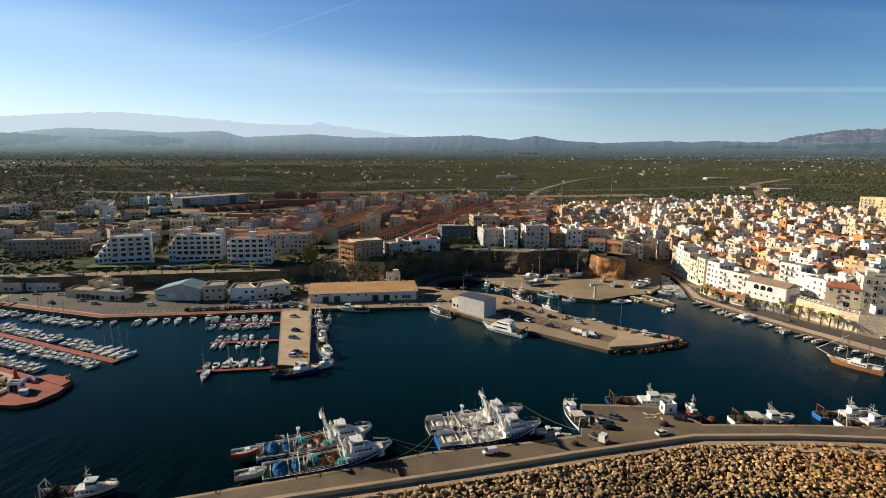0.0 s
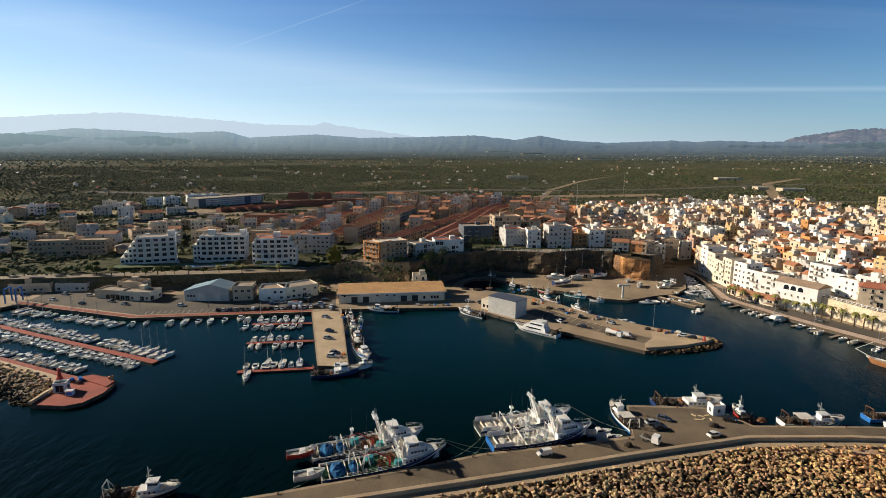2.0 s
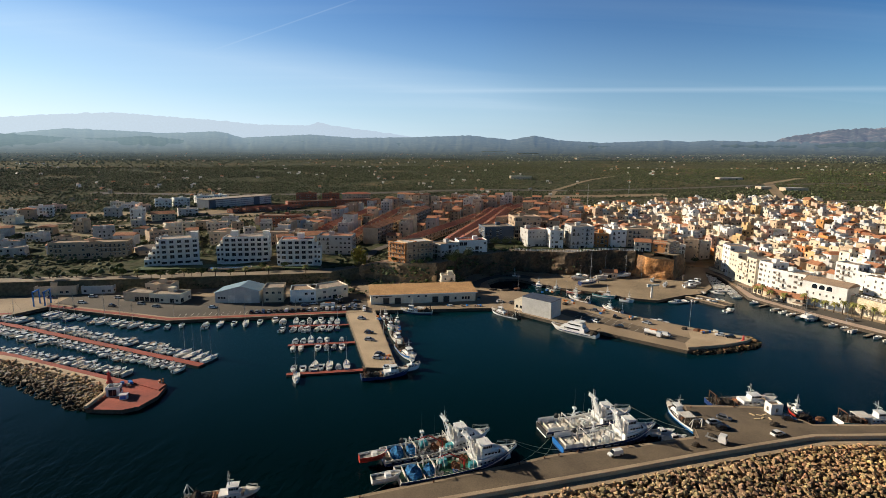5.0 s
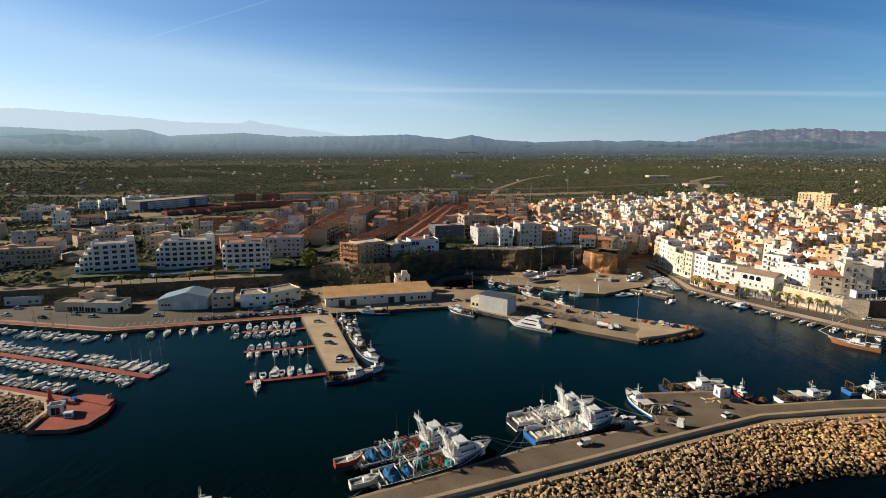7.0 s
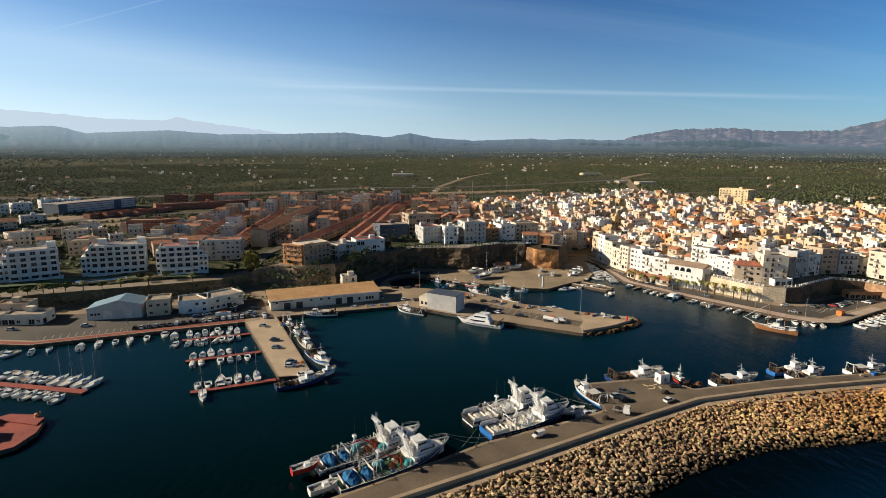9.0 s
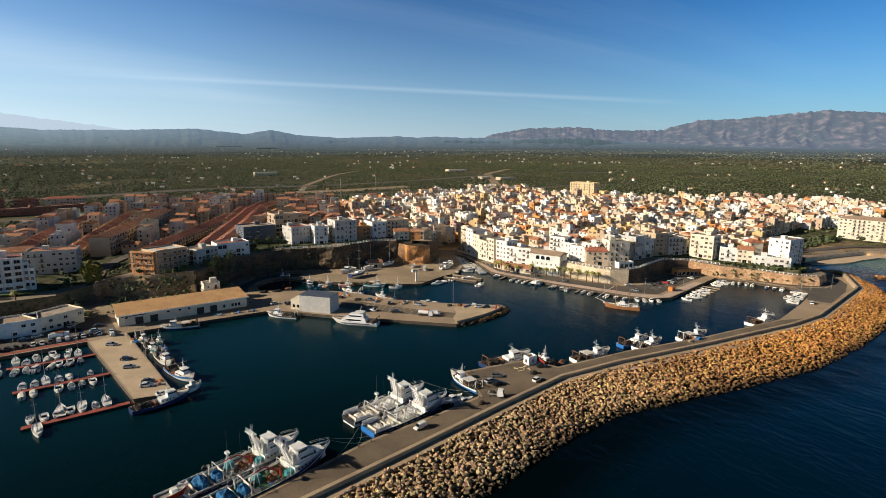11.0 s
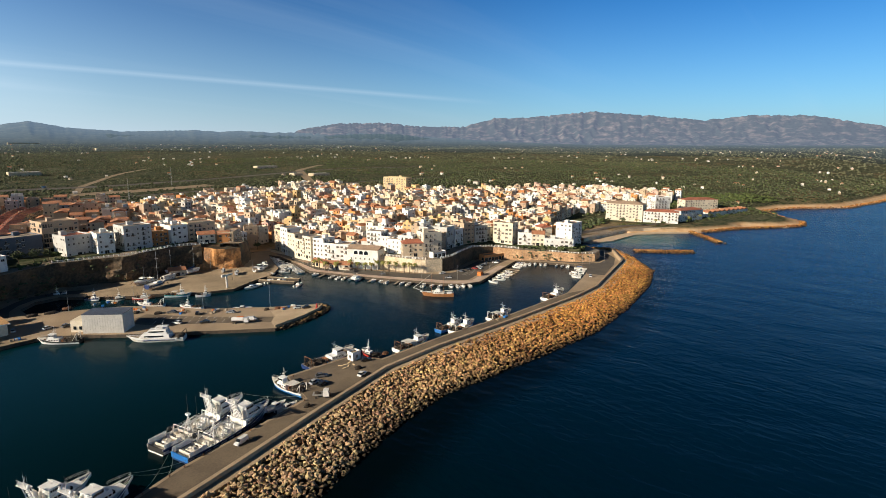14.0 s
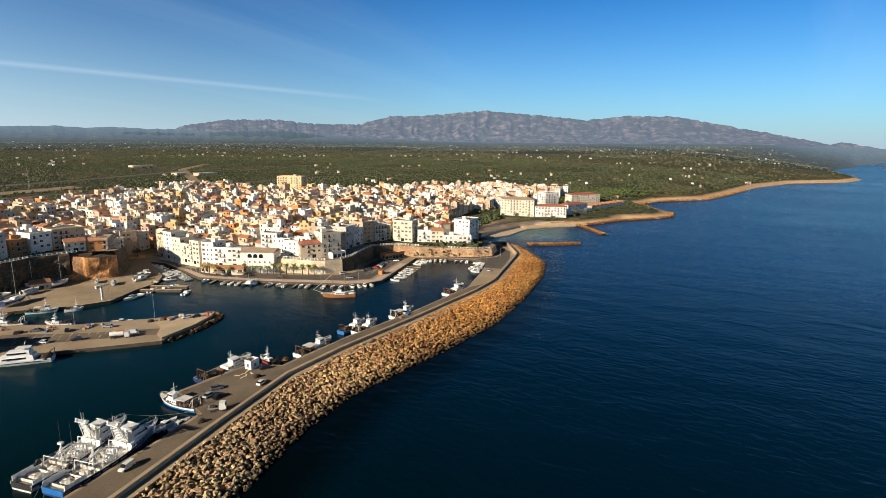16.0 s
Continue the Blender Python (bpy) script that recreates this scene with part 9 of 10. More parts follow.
def car(paint, label, van=False):
    ob = thing("van" if van else "car", 0, 0, 0, 0, label, "van" if van else "car", "parked vehicles")
    g = Geo()
    L, Wd = (4.0, 1.7) if van else (4.2, 1.75)
    g.loft([[(x, -Wd / 2 * k, 0.28), (x, Wd / 2 * k, 0.28), (x, Wd / 2 * k, z), (x, Wd / 2 * 0.88 * k, z + 0.12), (x, -Wd / 2 * 0.88 * k, z + 0.12), (x, -Wd / 2 * k, z)] for x, k, z in
            ((-L / 2, 0.9, 0.68), (-L / 2 + 0.25, 1, 0.78), (L * 0.2, 1, 0.76), (L / 2 - 0.35, 0.98, 0.66), (L / 2, 0.86, 0.52))])
    body_ = g.make("body", [paint], ob)
    g = Geo()
    a, b, c, d_ = (-L * 0.49, -L * 0.47, L * 0.16, L * 0.30) if van else (-L * 0.44, -L * 0.30, L * 0.06, L * 0.24)
    top = 1.65 if van else 1.45
    g.loft([[(a, -Wd * 0.44, 0.86), (d_, -Wd * 0.44, 0.84), (d_, Wd * 0.44, 0.84), (a, Wd * 0.44, 0.86)], [(b, -Wd * 0.38, top - 0.06), (c, -Wd * 0.38, top - 0.06), (c, Wd * 0.38, top - 0.06), (b, Wd * 0.38, top - 0.06)]])
    g.make("glazing", [M_glass if not van else paint], ob)
    g = Geo()
    g.box((b + c) / 2, 0, top - 0.07, c - b + 0.04, Wd * 0.78, 0.08)
    g.make("roof", [paint], ob)
    if van:
        g = Geo()
        g.loft([[(c + 0.05, -Wd * 0.36, 1.56), (d_ + 0.02, -Wd * 0.42, 0.95), (d_ + 0.02, Wd * 0.42, 0.95), (c + 0.05, Wd * 0.36, 1.56)], [(c + 0.11, -Wd * 0.36, 1.56), (d_ + 0.08, -Wd * 0.42, 0.95), (d_ + 0.08, Wd * 0.42, 0.95), (c + 0.11, Wd * 0.36, 1.56)]])
        g.make("windscreen", [M_glass], ob)
    wheels(ob, (-L * 0.30, L * 0.32), Wd / 2 - 0.1)
    return ob


CARS = {"white": car(M_cars[0], "white hatchback parked on asphalt"), "silver": car(M_cars[1], "silver hatchback parked on asphalt"), "black": car(M_cars[2], "black saloon car parked on asphalt"), "red": car(M_cars[3], "red car parked on asphalt"),
        "blue": car(M_cars[4], "dark blue car parked on asphalt"), "grey": car(M_cars[5], "dark grey car parked on asphalt"), "van": car(M_cars[0], "white delivery van parked on the quay", True)}
used = set()


def park(kind, x, y, rot, z=1.515):
    m = Matrix.Translation((x, y, z)) @ Matrix.Rotation(radians(rot), 4, "Z")
    if kind in used:
        return copy_thing(CARS[kind], m)
    CARS[kind].matrix_basis = m
    used.add(kind)


for kind, x, y, rot in (("van", 13.1, 129.6, 197), ("silver", 48.2, 147.1, 10), ("black", 49.4, 143.9, 8), ("grey", 52.7, 149.6, -30), ("white", 63.4, 140.6, 18), ("black", 72.4, 149.4, -20),
                        ("black", 49.5, 236.0, 150), ("silver", 64.5, 241.8, 138), ("grey", 45.0, 261.7, 140), ("black", 52.6, 251.0, 60), ("black", 94.2, 223.0, 165), ("white", 90.9, 225.3, 160), ("van", 66.7, 225.0, -40), ("white", 40.5, 243.6, 120),
                        ("grey", 5.3, 273.8, 20), ("black", 7.5, 268.2, 50), ("white", -1, 276, 20), ("silver", -12, 282, 80),
                        ("silver", -63.3, 215.7, -10), ("van", -71.4, 258.5, 100), ("white", -76.5, 262, 98), ("grey", -57.0, 199.0, -8), ("white", -52.5, 186.4, 20), ("white", -57.4, 195.5, -5), ("silver", -70.8, 244.7, -20), ("black", -64.6, 224.7, -8),
                        ("red", 221.3, 219.0, 100), ("white", 223.8, 217.8, 105), ("black", 215.3, 219.6, 100), ("grey", 208.4, 219.9, 100), ("silver", 227.5, 220, 105), ("white", 245.9, 220.5, 110), ("black", 250.5, 221.5, 110), ("white", 195.9, 224.8, 160), ("white", 281.6, 200.4, -50), ("white", 255.9, 153.4, 30), ("black", 232, 221.6, 105), ("grey", 237, 223, 105), ("white", 212.5, 207.8, 15), ("silver", 190, 214, 130), ("grey", 168, 250, 115),
                        ("white", 153.5, 145.5, 5), ("black", 158, 298, 100), ("grey", 153, 330, 95)):
    park(kind, x, y, rot)
rnd = random.Random(9)
for k in range(19):
    park(rnd.choice(("white", "white", "silver", "black", "grey", "van", "blue")), -126 + k * 2.75, 253.2 + k * 0.49, 98 + rnd.uniform(-5, 5))
for x, y, rot in ((-218, 267, -15), (-199, 261.3, -17), (-187, 266, -15), (-177, 261.4, -10), (-220, 279, 5), (-148, 260.8, 8), (-103, 266, 12), (-93, 268, 60), (-86, 272, 60), (-78.3, 267.2, 12), (-77.5, 274, 12), (-83, 264, 100), (-72, 263, 100), (-99, 269, 15), (-88, 279, 60), (-111, 268.6, 95), (-240, 276, 10), (-205, 277, 8)):
    park(rnd.choice(("white", "white", "silver", "black", "grey", "blue")), x, y, rot)


def truck(x, y, rot, label, tank):
    ob = thing("tanker_truck" if tank else "flatbed_truck", x, y, 1.51, radians(rot), label, "truck")
    L = 7.4 if tank else 5.2
    g = Geo()
    g.box(-0.3, 0, 0.65, L - 0.6, 1.0, 0.25)
    g.make("chassis", [M_black], ob)
    g = Geo()
    cabin(g, L / 2 - 2.0, L / 2, 2.3, 2.2, 0.6, 2.0, 0.25, round_=0.95)
    cb = g.make("cab", [M_white if not tank else M_cars[0]], ob, "yellow-marked white cab" if tank else "white cab")
    g = Geo()
    g.box(L / 2 - 0.22, 0, 1.6, 0.28, 1.9, 0.75)
    g.make("windscreen", [M_glass], cb)
    g = Geo()
    if tank:
        g.loft([[(px, 1.15 * math.cos(a), 1.95 + 0.95 * math.sin(a)) for a in [i * math.pi / 6 for i in range(12)]] for px in (-L / 2 + 0.1, L / 2 - 2.3)])
        g.make("tank", [M_white], ob, "white cylindrical tank")
        g = Geo()
        g.box(0.2, 0, 2.9, 3.0, 0.8, 0.3)
        g.make("walkway", [M_orange], ob)
    else:
        g.box(-0.9, 0, 0.9, 3.6, 2.0, 0.12)
        for s in (1, -1):
            g.box(-0.9, s * 0.98, 1.0, 3.6, 0.06, 0.4)
        g.make("flatbed", [M_steel], ob)
        g = Geo()
        heap(g, -1.2, 0, 1.0, 2.4, 1.6, 0.9, 5)
        g.make("load", [M_net], ob)
    wheels(ob, (-L / 2 + 0.9, -L / 2 + 2.0, L / 2 - 1.1) if tank else (-L / 2 + 1.0, L / 2 - 1.0), 1.0)


truck(60.6, 224.4, -40, "white tanker truck with orange walkway on the central quay", True)
truck(43.8, 136.8, -42, "white flatbed truck loaded with nets at the quay", False)
truck(-90.5, 262.5, 12, "white delivery truck at the marina road", True)

# ---------------------------------------------------------------- street lamps, bollards, quay clutter
def lamp(x, y, h, z=1.5):
    ob = thing("street_lamp", x, y, z, random.Random(int(x)).uniform(0, 6), "slim grey steel street lamp", "street lamp", "street lamps")
    g = Geo()
    g.cyl((0, 0, 0), (0, 0, h), 0.09, 0.06, 6)
    g.make("pole", [M_steel], ob)
    g = Geo()
    g.box(0.5, 0, h - 0.05, 1.1, 0.2, 0.14)
    g.make("lamp_head", [M_steel], ob)


for x, y, h in ((-65.5, 251, 8), (-58, 222, 8), (82.5, 236.8, 13), (58, 257, 8), (-120, 252, 8), (-160, 245, 8), (-200, 256, 8), (190, 207, 9), (176, 224, 9), (163, 246, 9), (222, 207, 8), (286, 170, 9), (12, 300, 10), (38, 291, 9), (110, 306, 9), (98, 338, 8), (58, 337, 8), (300, 166, 9), (148, 300, 8)):
    lamp(x, y, h)
BOL = Geo()
BOL.cyl((0, 0, 0), (0, 0, 0.35), 0.16, 0.16, 8)
BOL.cyl((0, 0, 0.35), (0, 0, 0.5), 0.24, 0.2, 8)
BOL = BOL.mesh("bollard", [M_rust])
for x, y in ((38.5, 138.3), (3.5, 131), (-2, 129.2), (-6, 128), (-13, 125.2), (-52, 111.4), (-35, 117.4), (18, 133.8), (46, 157), (60, 157.4), (85, 146.3), (105, 146.4), (125, 145.8), (145, 144.4), (175, 143.8), (200, 143.8), (-51, 190), (-55, 212), (-60, 235)):
    tagged(new("bollard", BOL), "rusty iron mooring bollard", "bollard", "bollards").location = (x, y, 1.5)
rnd = random.Random(14)
CRATE = Geo()
CRATE.box(0, 0, 0, 1.1, 0.9, 0.8)
CRATES = [CRATE.mesh("crate", [m_]) for m_ in (M_blue, M_orange, M_offwhite, M_deckwood)]
for cx, cy, n, sx, sy in ((-52, 228, 14, 3, 16), (62, 249, 10, 10, 4), (50, 259, 8, 6, 6), (88, 230, 8, 8, 3), (-20, 268.5, 10, 18, 1.4), (28, 300, 10, 10, 8), (120, 300, 6, 6, 4), (36, 276, 8, 5, 8), (150, 143.2, 4, 14, 0.6), (-140, 171, 4, 4, 3), (-65, 224.5, 3, 1.5, 1), (-57.5, 199, 5, 3, 2), (-53.5, 197, 4, 1.5, 6), (-62, 246, 5, 3, 5)):
    for k in range(n):
        o = tagged(new("fish_crate", rnd.choice(CRATES)), "stacked plastic fish crate on the quay", "crate", "quay crates")
        o.location = (cx + rnd.uniform(-sx, sx) / 2, cy + rnd.uniform(-sy, sy) / 2, 1.515)
        o.rotation_euler = (0, 0, rnd.uniform(0, 3))
for k, (x, y, sx, sy) in enumerate(((84, 232, 4, 2.4), (79, 234, 3, 2), (66, 146, 3, 2), (-56, 240, 3, 4), (-58, 230, 2.5, 4), (40, 265, 4, 3), (48, 296, 4, 2), (33, 273, 3, 3), (78, 151, 4, 2), (82, 149.5, 3, 2), (37, 134.5, 2.4, 1.6), (5, 301, 6, 3), (12, 304, 4, 3), (-2, 302, 5, 3))):
    g = Geo()
    heap(g, 0, 0, 0, sx, sy, 1.1, 60 + k)
    o = tagged(g.make("fishing_net", [M_net if k % 3 else M_rust]), "dark heap of fishing net on the quay", "fishing net", "net heaps")
    o.location = (x, y, 1.5)
# yellow gear by the hut
for k in range(6):
    g = Geo()
    g.box(0, 0, 0, 1.7, 0.5, 0.14)
    o = tagged(g.make("yellow_barrier", [M_wall["yellow"]]), "yellow barrier lying on the quay", "barrier", "yellow barriers")
    o.location = (63 + (k % 3) * 2.0, 150 + (k // 3) * 2.2 + 0.5 * (k % 2), 1.52)
    o.rotation_euler = (0, 0, 0.7 * k)
# tall lattice aerials behind the town
for x, y, h in ((128, 582, 32), (250, 800, 28)):
    z = float(ground_height(x, y))
    ob = thing("radio_mast", x, y, z, 0, "tall thin radio mast behind the town", "mast", "radio masts")
    g = Geo()
    for dx, dy in ((-0.5, -0.5), (0.5, -0.5), (0, 0.5)):
        g.cyl((dx, dy, -1), (dx * 0.4, dy * 0.4, h), 0.12, 0.06, 4)
    g.make("lattice", [M_steel], ob)
# sun canopies on the promenade
for k, (x, y, rot) in enumerate(((148.5, 310, 100), (148.8, 305, 100), (149.0, 283.5, -60), (156, 270.5, -60))):
    ob = thing("terrace_awning", x, y, 1.5, radians(rot), "orange-brown awning over restaurant tables", "awning", "awnings")
    g = Geo()
    g.box(0, 0, 2.6, 5.0, 4.0, 0.15)
    g.make("canopy", [M_terra], ob)
    for dx in (-2.2, 2.2):
        for dy in (-1.7, 1.7):
            g = Geo()
            g.cyl((dx, dy, 0), (dx, dy, 2.6), 0.06, n=5)
            g.make("post", [M_steel], ob)


# ---------------------------------------------------------------- roads over the plain
M_dirt = mat("pale_dirt_road", (0.30, 0.22, 0.13), (0.24, 0.175, 0.10), scale=0.1, bscale=1.0, fine=0.2)


def draped(name, line, width, material, label, lift=0.35):
    pts = resample(line, 9)
    nr_ = normals(pts)
    xs = np.array([[x + nx * o * width / 2 for o in (-1, 0, 1)] for (x, y), (nx, ny) in zip(pts, nr_)])
    ys = np.array([[y + ny * o * width / 2 for o in (-1, 0, 1)] for (x, y), (nx, ny) in zip(pts, nr_)])
    zs = ground_height(xs.ravel(), ys.ravel()).reshape(xs.shape) + lift
    g = Geo()
    g.v = [(xs[i, j], ys[i, j], zs[i, j]) for i in range(len(pts)) for j in range(3)]
    for i in range(len(pts) - 1):
        for j in range(2):
            g.f.append((i * 3 + j, i * 3 + j + 1, i * 3 + j + 4, i * 3 + j + 3)[::-1])
            g.m.append(0)
    return structure(g.make(name, [material]), label, "road")


draped("road_plain", [(-420, 400), (-330, 455), (-246, 540), (-165, 585), (-84, 640), (-10, 680), (110, 720), (240, 730), (420, 700), (640, 640)], 9, M_asphalt, "country road across the plain")
draped("road_motorway", [(-500, 720), (-250, 760), (0, 800), (250, 850), (520, 880), (800, 860)], 16, M_asphalt, "grey motorway behind the town")
draped("road_bridge", [(80, 640), (110, 720), (150, 840), (230, 980), (330, 1120)], 8, M_dirt, "pale road leading inland")
draped("road_quarry", [(420, 700), (470, 800), (520, 900), (640, 1000)], 14, M_dirt, "pale dirt track and cutting on the plain")
draped("road_track", [(-380, 470), (-330, 500), (-260, 500), (-200, 520)], 6, M_dirt, "dry dirt track between fields")
draped("field_bare_west", [(-330, 520), (-270, 545), (-215, 540)], 30, M_dirt, "bare dry field")
draped("field_bare_school", [(-150, 590), (-105, 600)], 44, M_dirt, "bare sandy sports ground")
draped("field_bare_motorway", [(120, 760), (300, 790)], 26, M_dirt, "bare strip beside the motorway")
M_stubble = mat("dry_field", (0.29, 0.215, 0.115), (0.17, 0.14, 0.07), scale=0.06, bscale=0.6, fine=0.3, rough=1.0)
for k, (line, w_) in enumerate((([(-335, 424), (-278, 434)], 30), ([(-315, 470), (-262, 484)], 24), ([(-425, 452), (-372, 470)], 34), ([(-232, 505), (-192, 522)], 22), ([(-400, 540), (-345, 548)], 30), ([(60, 690), (130, 700)], 28), ([(330, 640), (400, 650)], 24))):
    draped("field_dry_%s" % "abcdefg"[k], line, w_, M_stubble, "dry stubble field with low terraces")
draped("road_beach", [(338, 214), (352, 229), (372, 236), (410, 238), (450, 234), (480, 224), (504, 206)], 8, M_asphalt, "asphalt road behind the beach", 0.5)
draped("road_ravine", [(-84, 322), (-83, 345), (-78, 372), (-66, 400)], 7, M_asphalt, "asphalt road climbing the ravine", 0.6)
# ---------------------------------------------------------------- trees
M_bark = mat("bark", (0.11, 0.075, 0.045), (0.07, 0.05, 0.03), scale=2, bscale=6, fine=0.3, rough=1.0)
M_leaf = [mat("foliage_" + n, c, tuple(v * 0.6 for v in c), scale=0.8, bscale=3, fine=0.35, rough=0.9, spread=0.35, random_from="island", spec=0.2)
          for n, c in (("pine", (0.092, 0.118, 0.038)), ("olive", (0.140, 0.146, 0.085)), ("dark", (0.092, 0.110, 0.055)), ("poplar", (0.20, 0.185, 0.035)))]
M_palm = mat("palm_frond", (0.22, 0.23, 0.05), (0.28, 0.24, 0.06), scale=1, bscale=4, fine=0.3, rough=0.8)


def crown_geo(g, rnd, cx, cy, cz, rx, ry, rz, n, leaf):
    """Many small leaf clumps through an uneven crown."""
    blobs = [(rnd.uniform(-0.5, 0.5) * rx, rnd.uniform(-0.5, 0.5) * ry, rnd.uniform(-0.35, 0.45) * rz, rnd.uniform(0.45, 0.7)) for _ in range(6)]
    for _ in range(n):
        bx, by, bz, br = rnd.choice(blobs)
        v = Vector((rnd.gauss(0, 1), rnd.gauss(0, 1), rnd.gauss(0, 1))).normalized() * rnd.uniform(0.6, 1.0) ** 0.5
        p = Vector((cx + bx + v.x * rx * br, cy + by + v.y * ry * br, cz + bz + v.z * rz * br))
        s = leaf * rnd.uniform(0.6, 1.3)
        a = Vector((rnd.gauss(0, 1), rnd.gauss(0, 1), rnd.gauss(0, 1))).normalized()
        b = a.orthogonal().normalized()
        c = a.cross(b)
        g.add([tuple(p + b * s), tuple(p - b * s * 0.6 + c * s * 0.8), tuple(p - b * s * 0.5 - c * s * 0.8), tuple(p + a * s * 0.7)], [(0, 1, 2), (0, 1, 3), (1, 2, 3), (2, 0, 3)])


def tree(kind, h, r, seed, label, squash=0.6):
    rnd = random.Random(seed)
    ob = thing("tree", 0, 0, 0, 0, label, "tree", "trees of the town")
    g = Geo()
    th = h * (0.5 if kind != 3 else 0.12)
    g.cyl((0, 0, -0.5), (0.1, 0.05, th), 0.22, 0.13, 7)
    for k in range(5):
        a = rnd.uniform(0, 6.28)
        g.cyl((0.08, 0.04, th * 0.85), (r * 0.6 * math.cos(a), r * 0.6 * math.sin(a), th + r * squash * 0.5), 0.09, 0.03, 5)
    g.make("trunk", [M_bark], ob)
    g = Geo()
    if kind == 3:
        crown_geo(g, rnd, 0, 0, h * 0.55, r, r, h * 0.5, 420, 0.55)
    else:
        crown_geo(g, rnd, 0, 0, th + r * squash * 0.5, r, r, r * squash, 330, 0.45)
    g.make("crown", [M_leaf[kind]], ob)
    return ob


def palm(h, seed, label):
    rnd = random.Random(seed)
    ob = thing("palm_tree", 0, 0, 0, 0, label, "palm tree", "palm trees")
    g = Geo()
    zs = [0, h * 0.3, h * 0.65, h]
    for k in range(3):
        g.cyl((0.05 * k, 0, zs[k] - (0.4 if k == 0 else 0)), (0.05 * (k + 1), 0, zs[k + 1]), 0.26 - 0.03 * k, 0.23 - 0.03 * k, 8)
    g.make("trunk", [M_bark], ob)
    g = Geo()
    for k in range(26):
        a = 2 * math.pi * k / 26 + rnd.uniform(-0.1, 0.1)
        up = rnd.uniform(-0.15, 0.9)
        L = rnd.uniform(1.7, 2.3)
        d = Vector((math.cos(a), math.sin(a), 0))
        side = Vector((-math.sin(a), math.cos(a), 0))
        prev = None
        for j in range(5):
            t = j / 4
            p = Vector((0.15, 0, h)) + d * L * t + Vector((0, 0, L * (up * t - 0.95 * t * t)))
            w = 0.34 * (1 - t) ** 0.6 + 0.03
            cur = [tuple(p + side * w - Vector((0, 0, w * 0.5))), tuple(p), tuple(p - side * w - Vector((0, 0, w * 0.5)))]
            if prev:
                g.add(prev + cur, [(0, 1, 4, 3), (1, 2, 5, 4)])
            prev = cur
    g.make("frond_crown", [M_palm], ob)
    return ob


TREES = [tree(0, 5.5, 2.6, 1, "round-headed green pine beside the road"), tree(2, 6.0, 3.2, 2, "dense dark green tree with broad crown"), tree(1, 4.5, 2.4, 3, "grey-green olive tree on dry ground"), tree(3, 13, 2.6, 4, "tall yellowing poplar beside the ravine road"),
         tree(0, 4.2, 2.0, 5, "small green street tree")]
PALMS = [palm(5.5, 11, "tall date palm on the promenade"), palm(4.2, 12, "short date palm on the promenade")]
spent = set()


def plant(kit, x, y, z=None, s=1.0, label=""):
    z = float(ground_height(x, y)) if z is None else z
    m = Matrix.Translation((x, y, z)) @ Matrix.Rotation((x * 7.3 + y * 3.1) % 6.28, 4, "Z")
    if kit.name in spent:
        ob = copy_thing(kit, m)
    else:
        kit.matrix_basis = m
        spent.add(kit.name)
        ob = kit
    ob.scale = (s,) * 3
    return ob


for x, y, k in ((-238.5, 294.4, 0), (-231.9, 297.6, 4), (-219.9, 298.3, 0), (-213.5, 295.8, 0), (-196.2, 294, 0), (-191.5, 295.3, 4), (-186.2, 297.6, 4), (-175.2, 298.2, 0), (-170.7, 300.2, 0), (-155.1, 303.1, 4), (-104.3, 318.4, 1), (-99, 321, 4), (-109, 316, 0),
                (-262, 291, 0), (-250, 290, 1), (-275, 296, 1), (-290, 300, 1), (-300, 306, 1), (-224, 312, 4), (-120, 316, 4), (-128, 318, 4), (-140, 315, 4)):
    plant(TREES[k], x, y, 8.6 if y < 305 else None, 1.0)
for x, y in ((-205, 296), (-163, 301), (-133.8, 306), (-113.4, 311), (-147, 305), (-180, 299)):
    plant(PALMS[1], x, y, 8.6, 1.1)
for x, y in ((151.2, 287.1), (155.8, 281.5), (162.1, 274.5), (165, 270.8), (167.9, 266.6), (169.9, 263.1), (172.0, 260.0), (174.2, 256.5), (176.2, 252.9), (178.4, 248.9), (180.5, 243.4), (182.3, 240.1), (150, 292), (149.6, 297), (184, 237)):
    plant(PALMS[int(x) % 2], x - 1.0, y - 0.5, 1.55, 1.2)
for x, y, s in ((-87, 330, 1.0), (-81, 331, 0.9), (-85, 336, 1.05)):
    plant(TREES[3], x, y, 7.0, s)
for x, y, k, s in ((-22.5, 327, 1, 1.3), (-15.6, 334, 1, 1.4), (-26, 320, 0, 1.2), (5, 366, 1, 1.2), (12, 366, 1, 1.2), (18.5, 366, 1, 1.1), (22, 364, 0, 1.0), (-28, 326, 1, 1.1), (-19, 328.5, 2, 1.2), (44, 352, 4, 0.9), (50, 351, 2, 0.9), (-45, 318, 4, 0.9), (-50, 319, 4, 0.8), (-62, 326, 4, 0.8), (-40, 321, 0, 0.9)):
    plant(TREES[k], x, y, 12.5 if y < 345 else None, s)
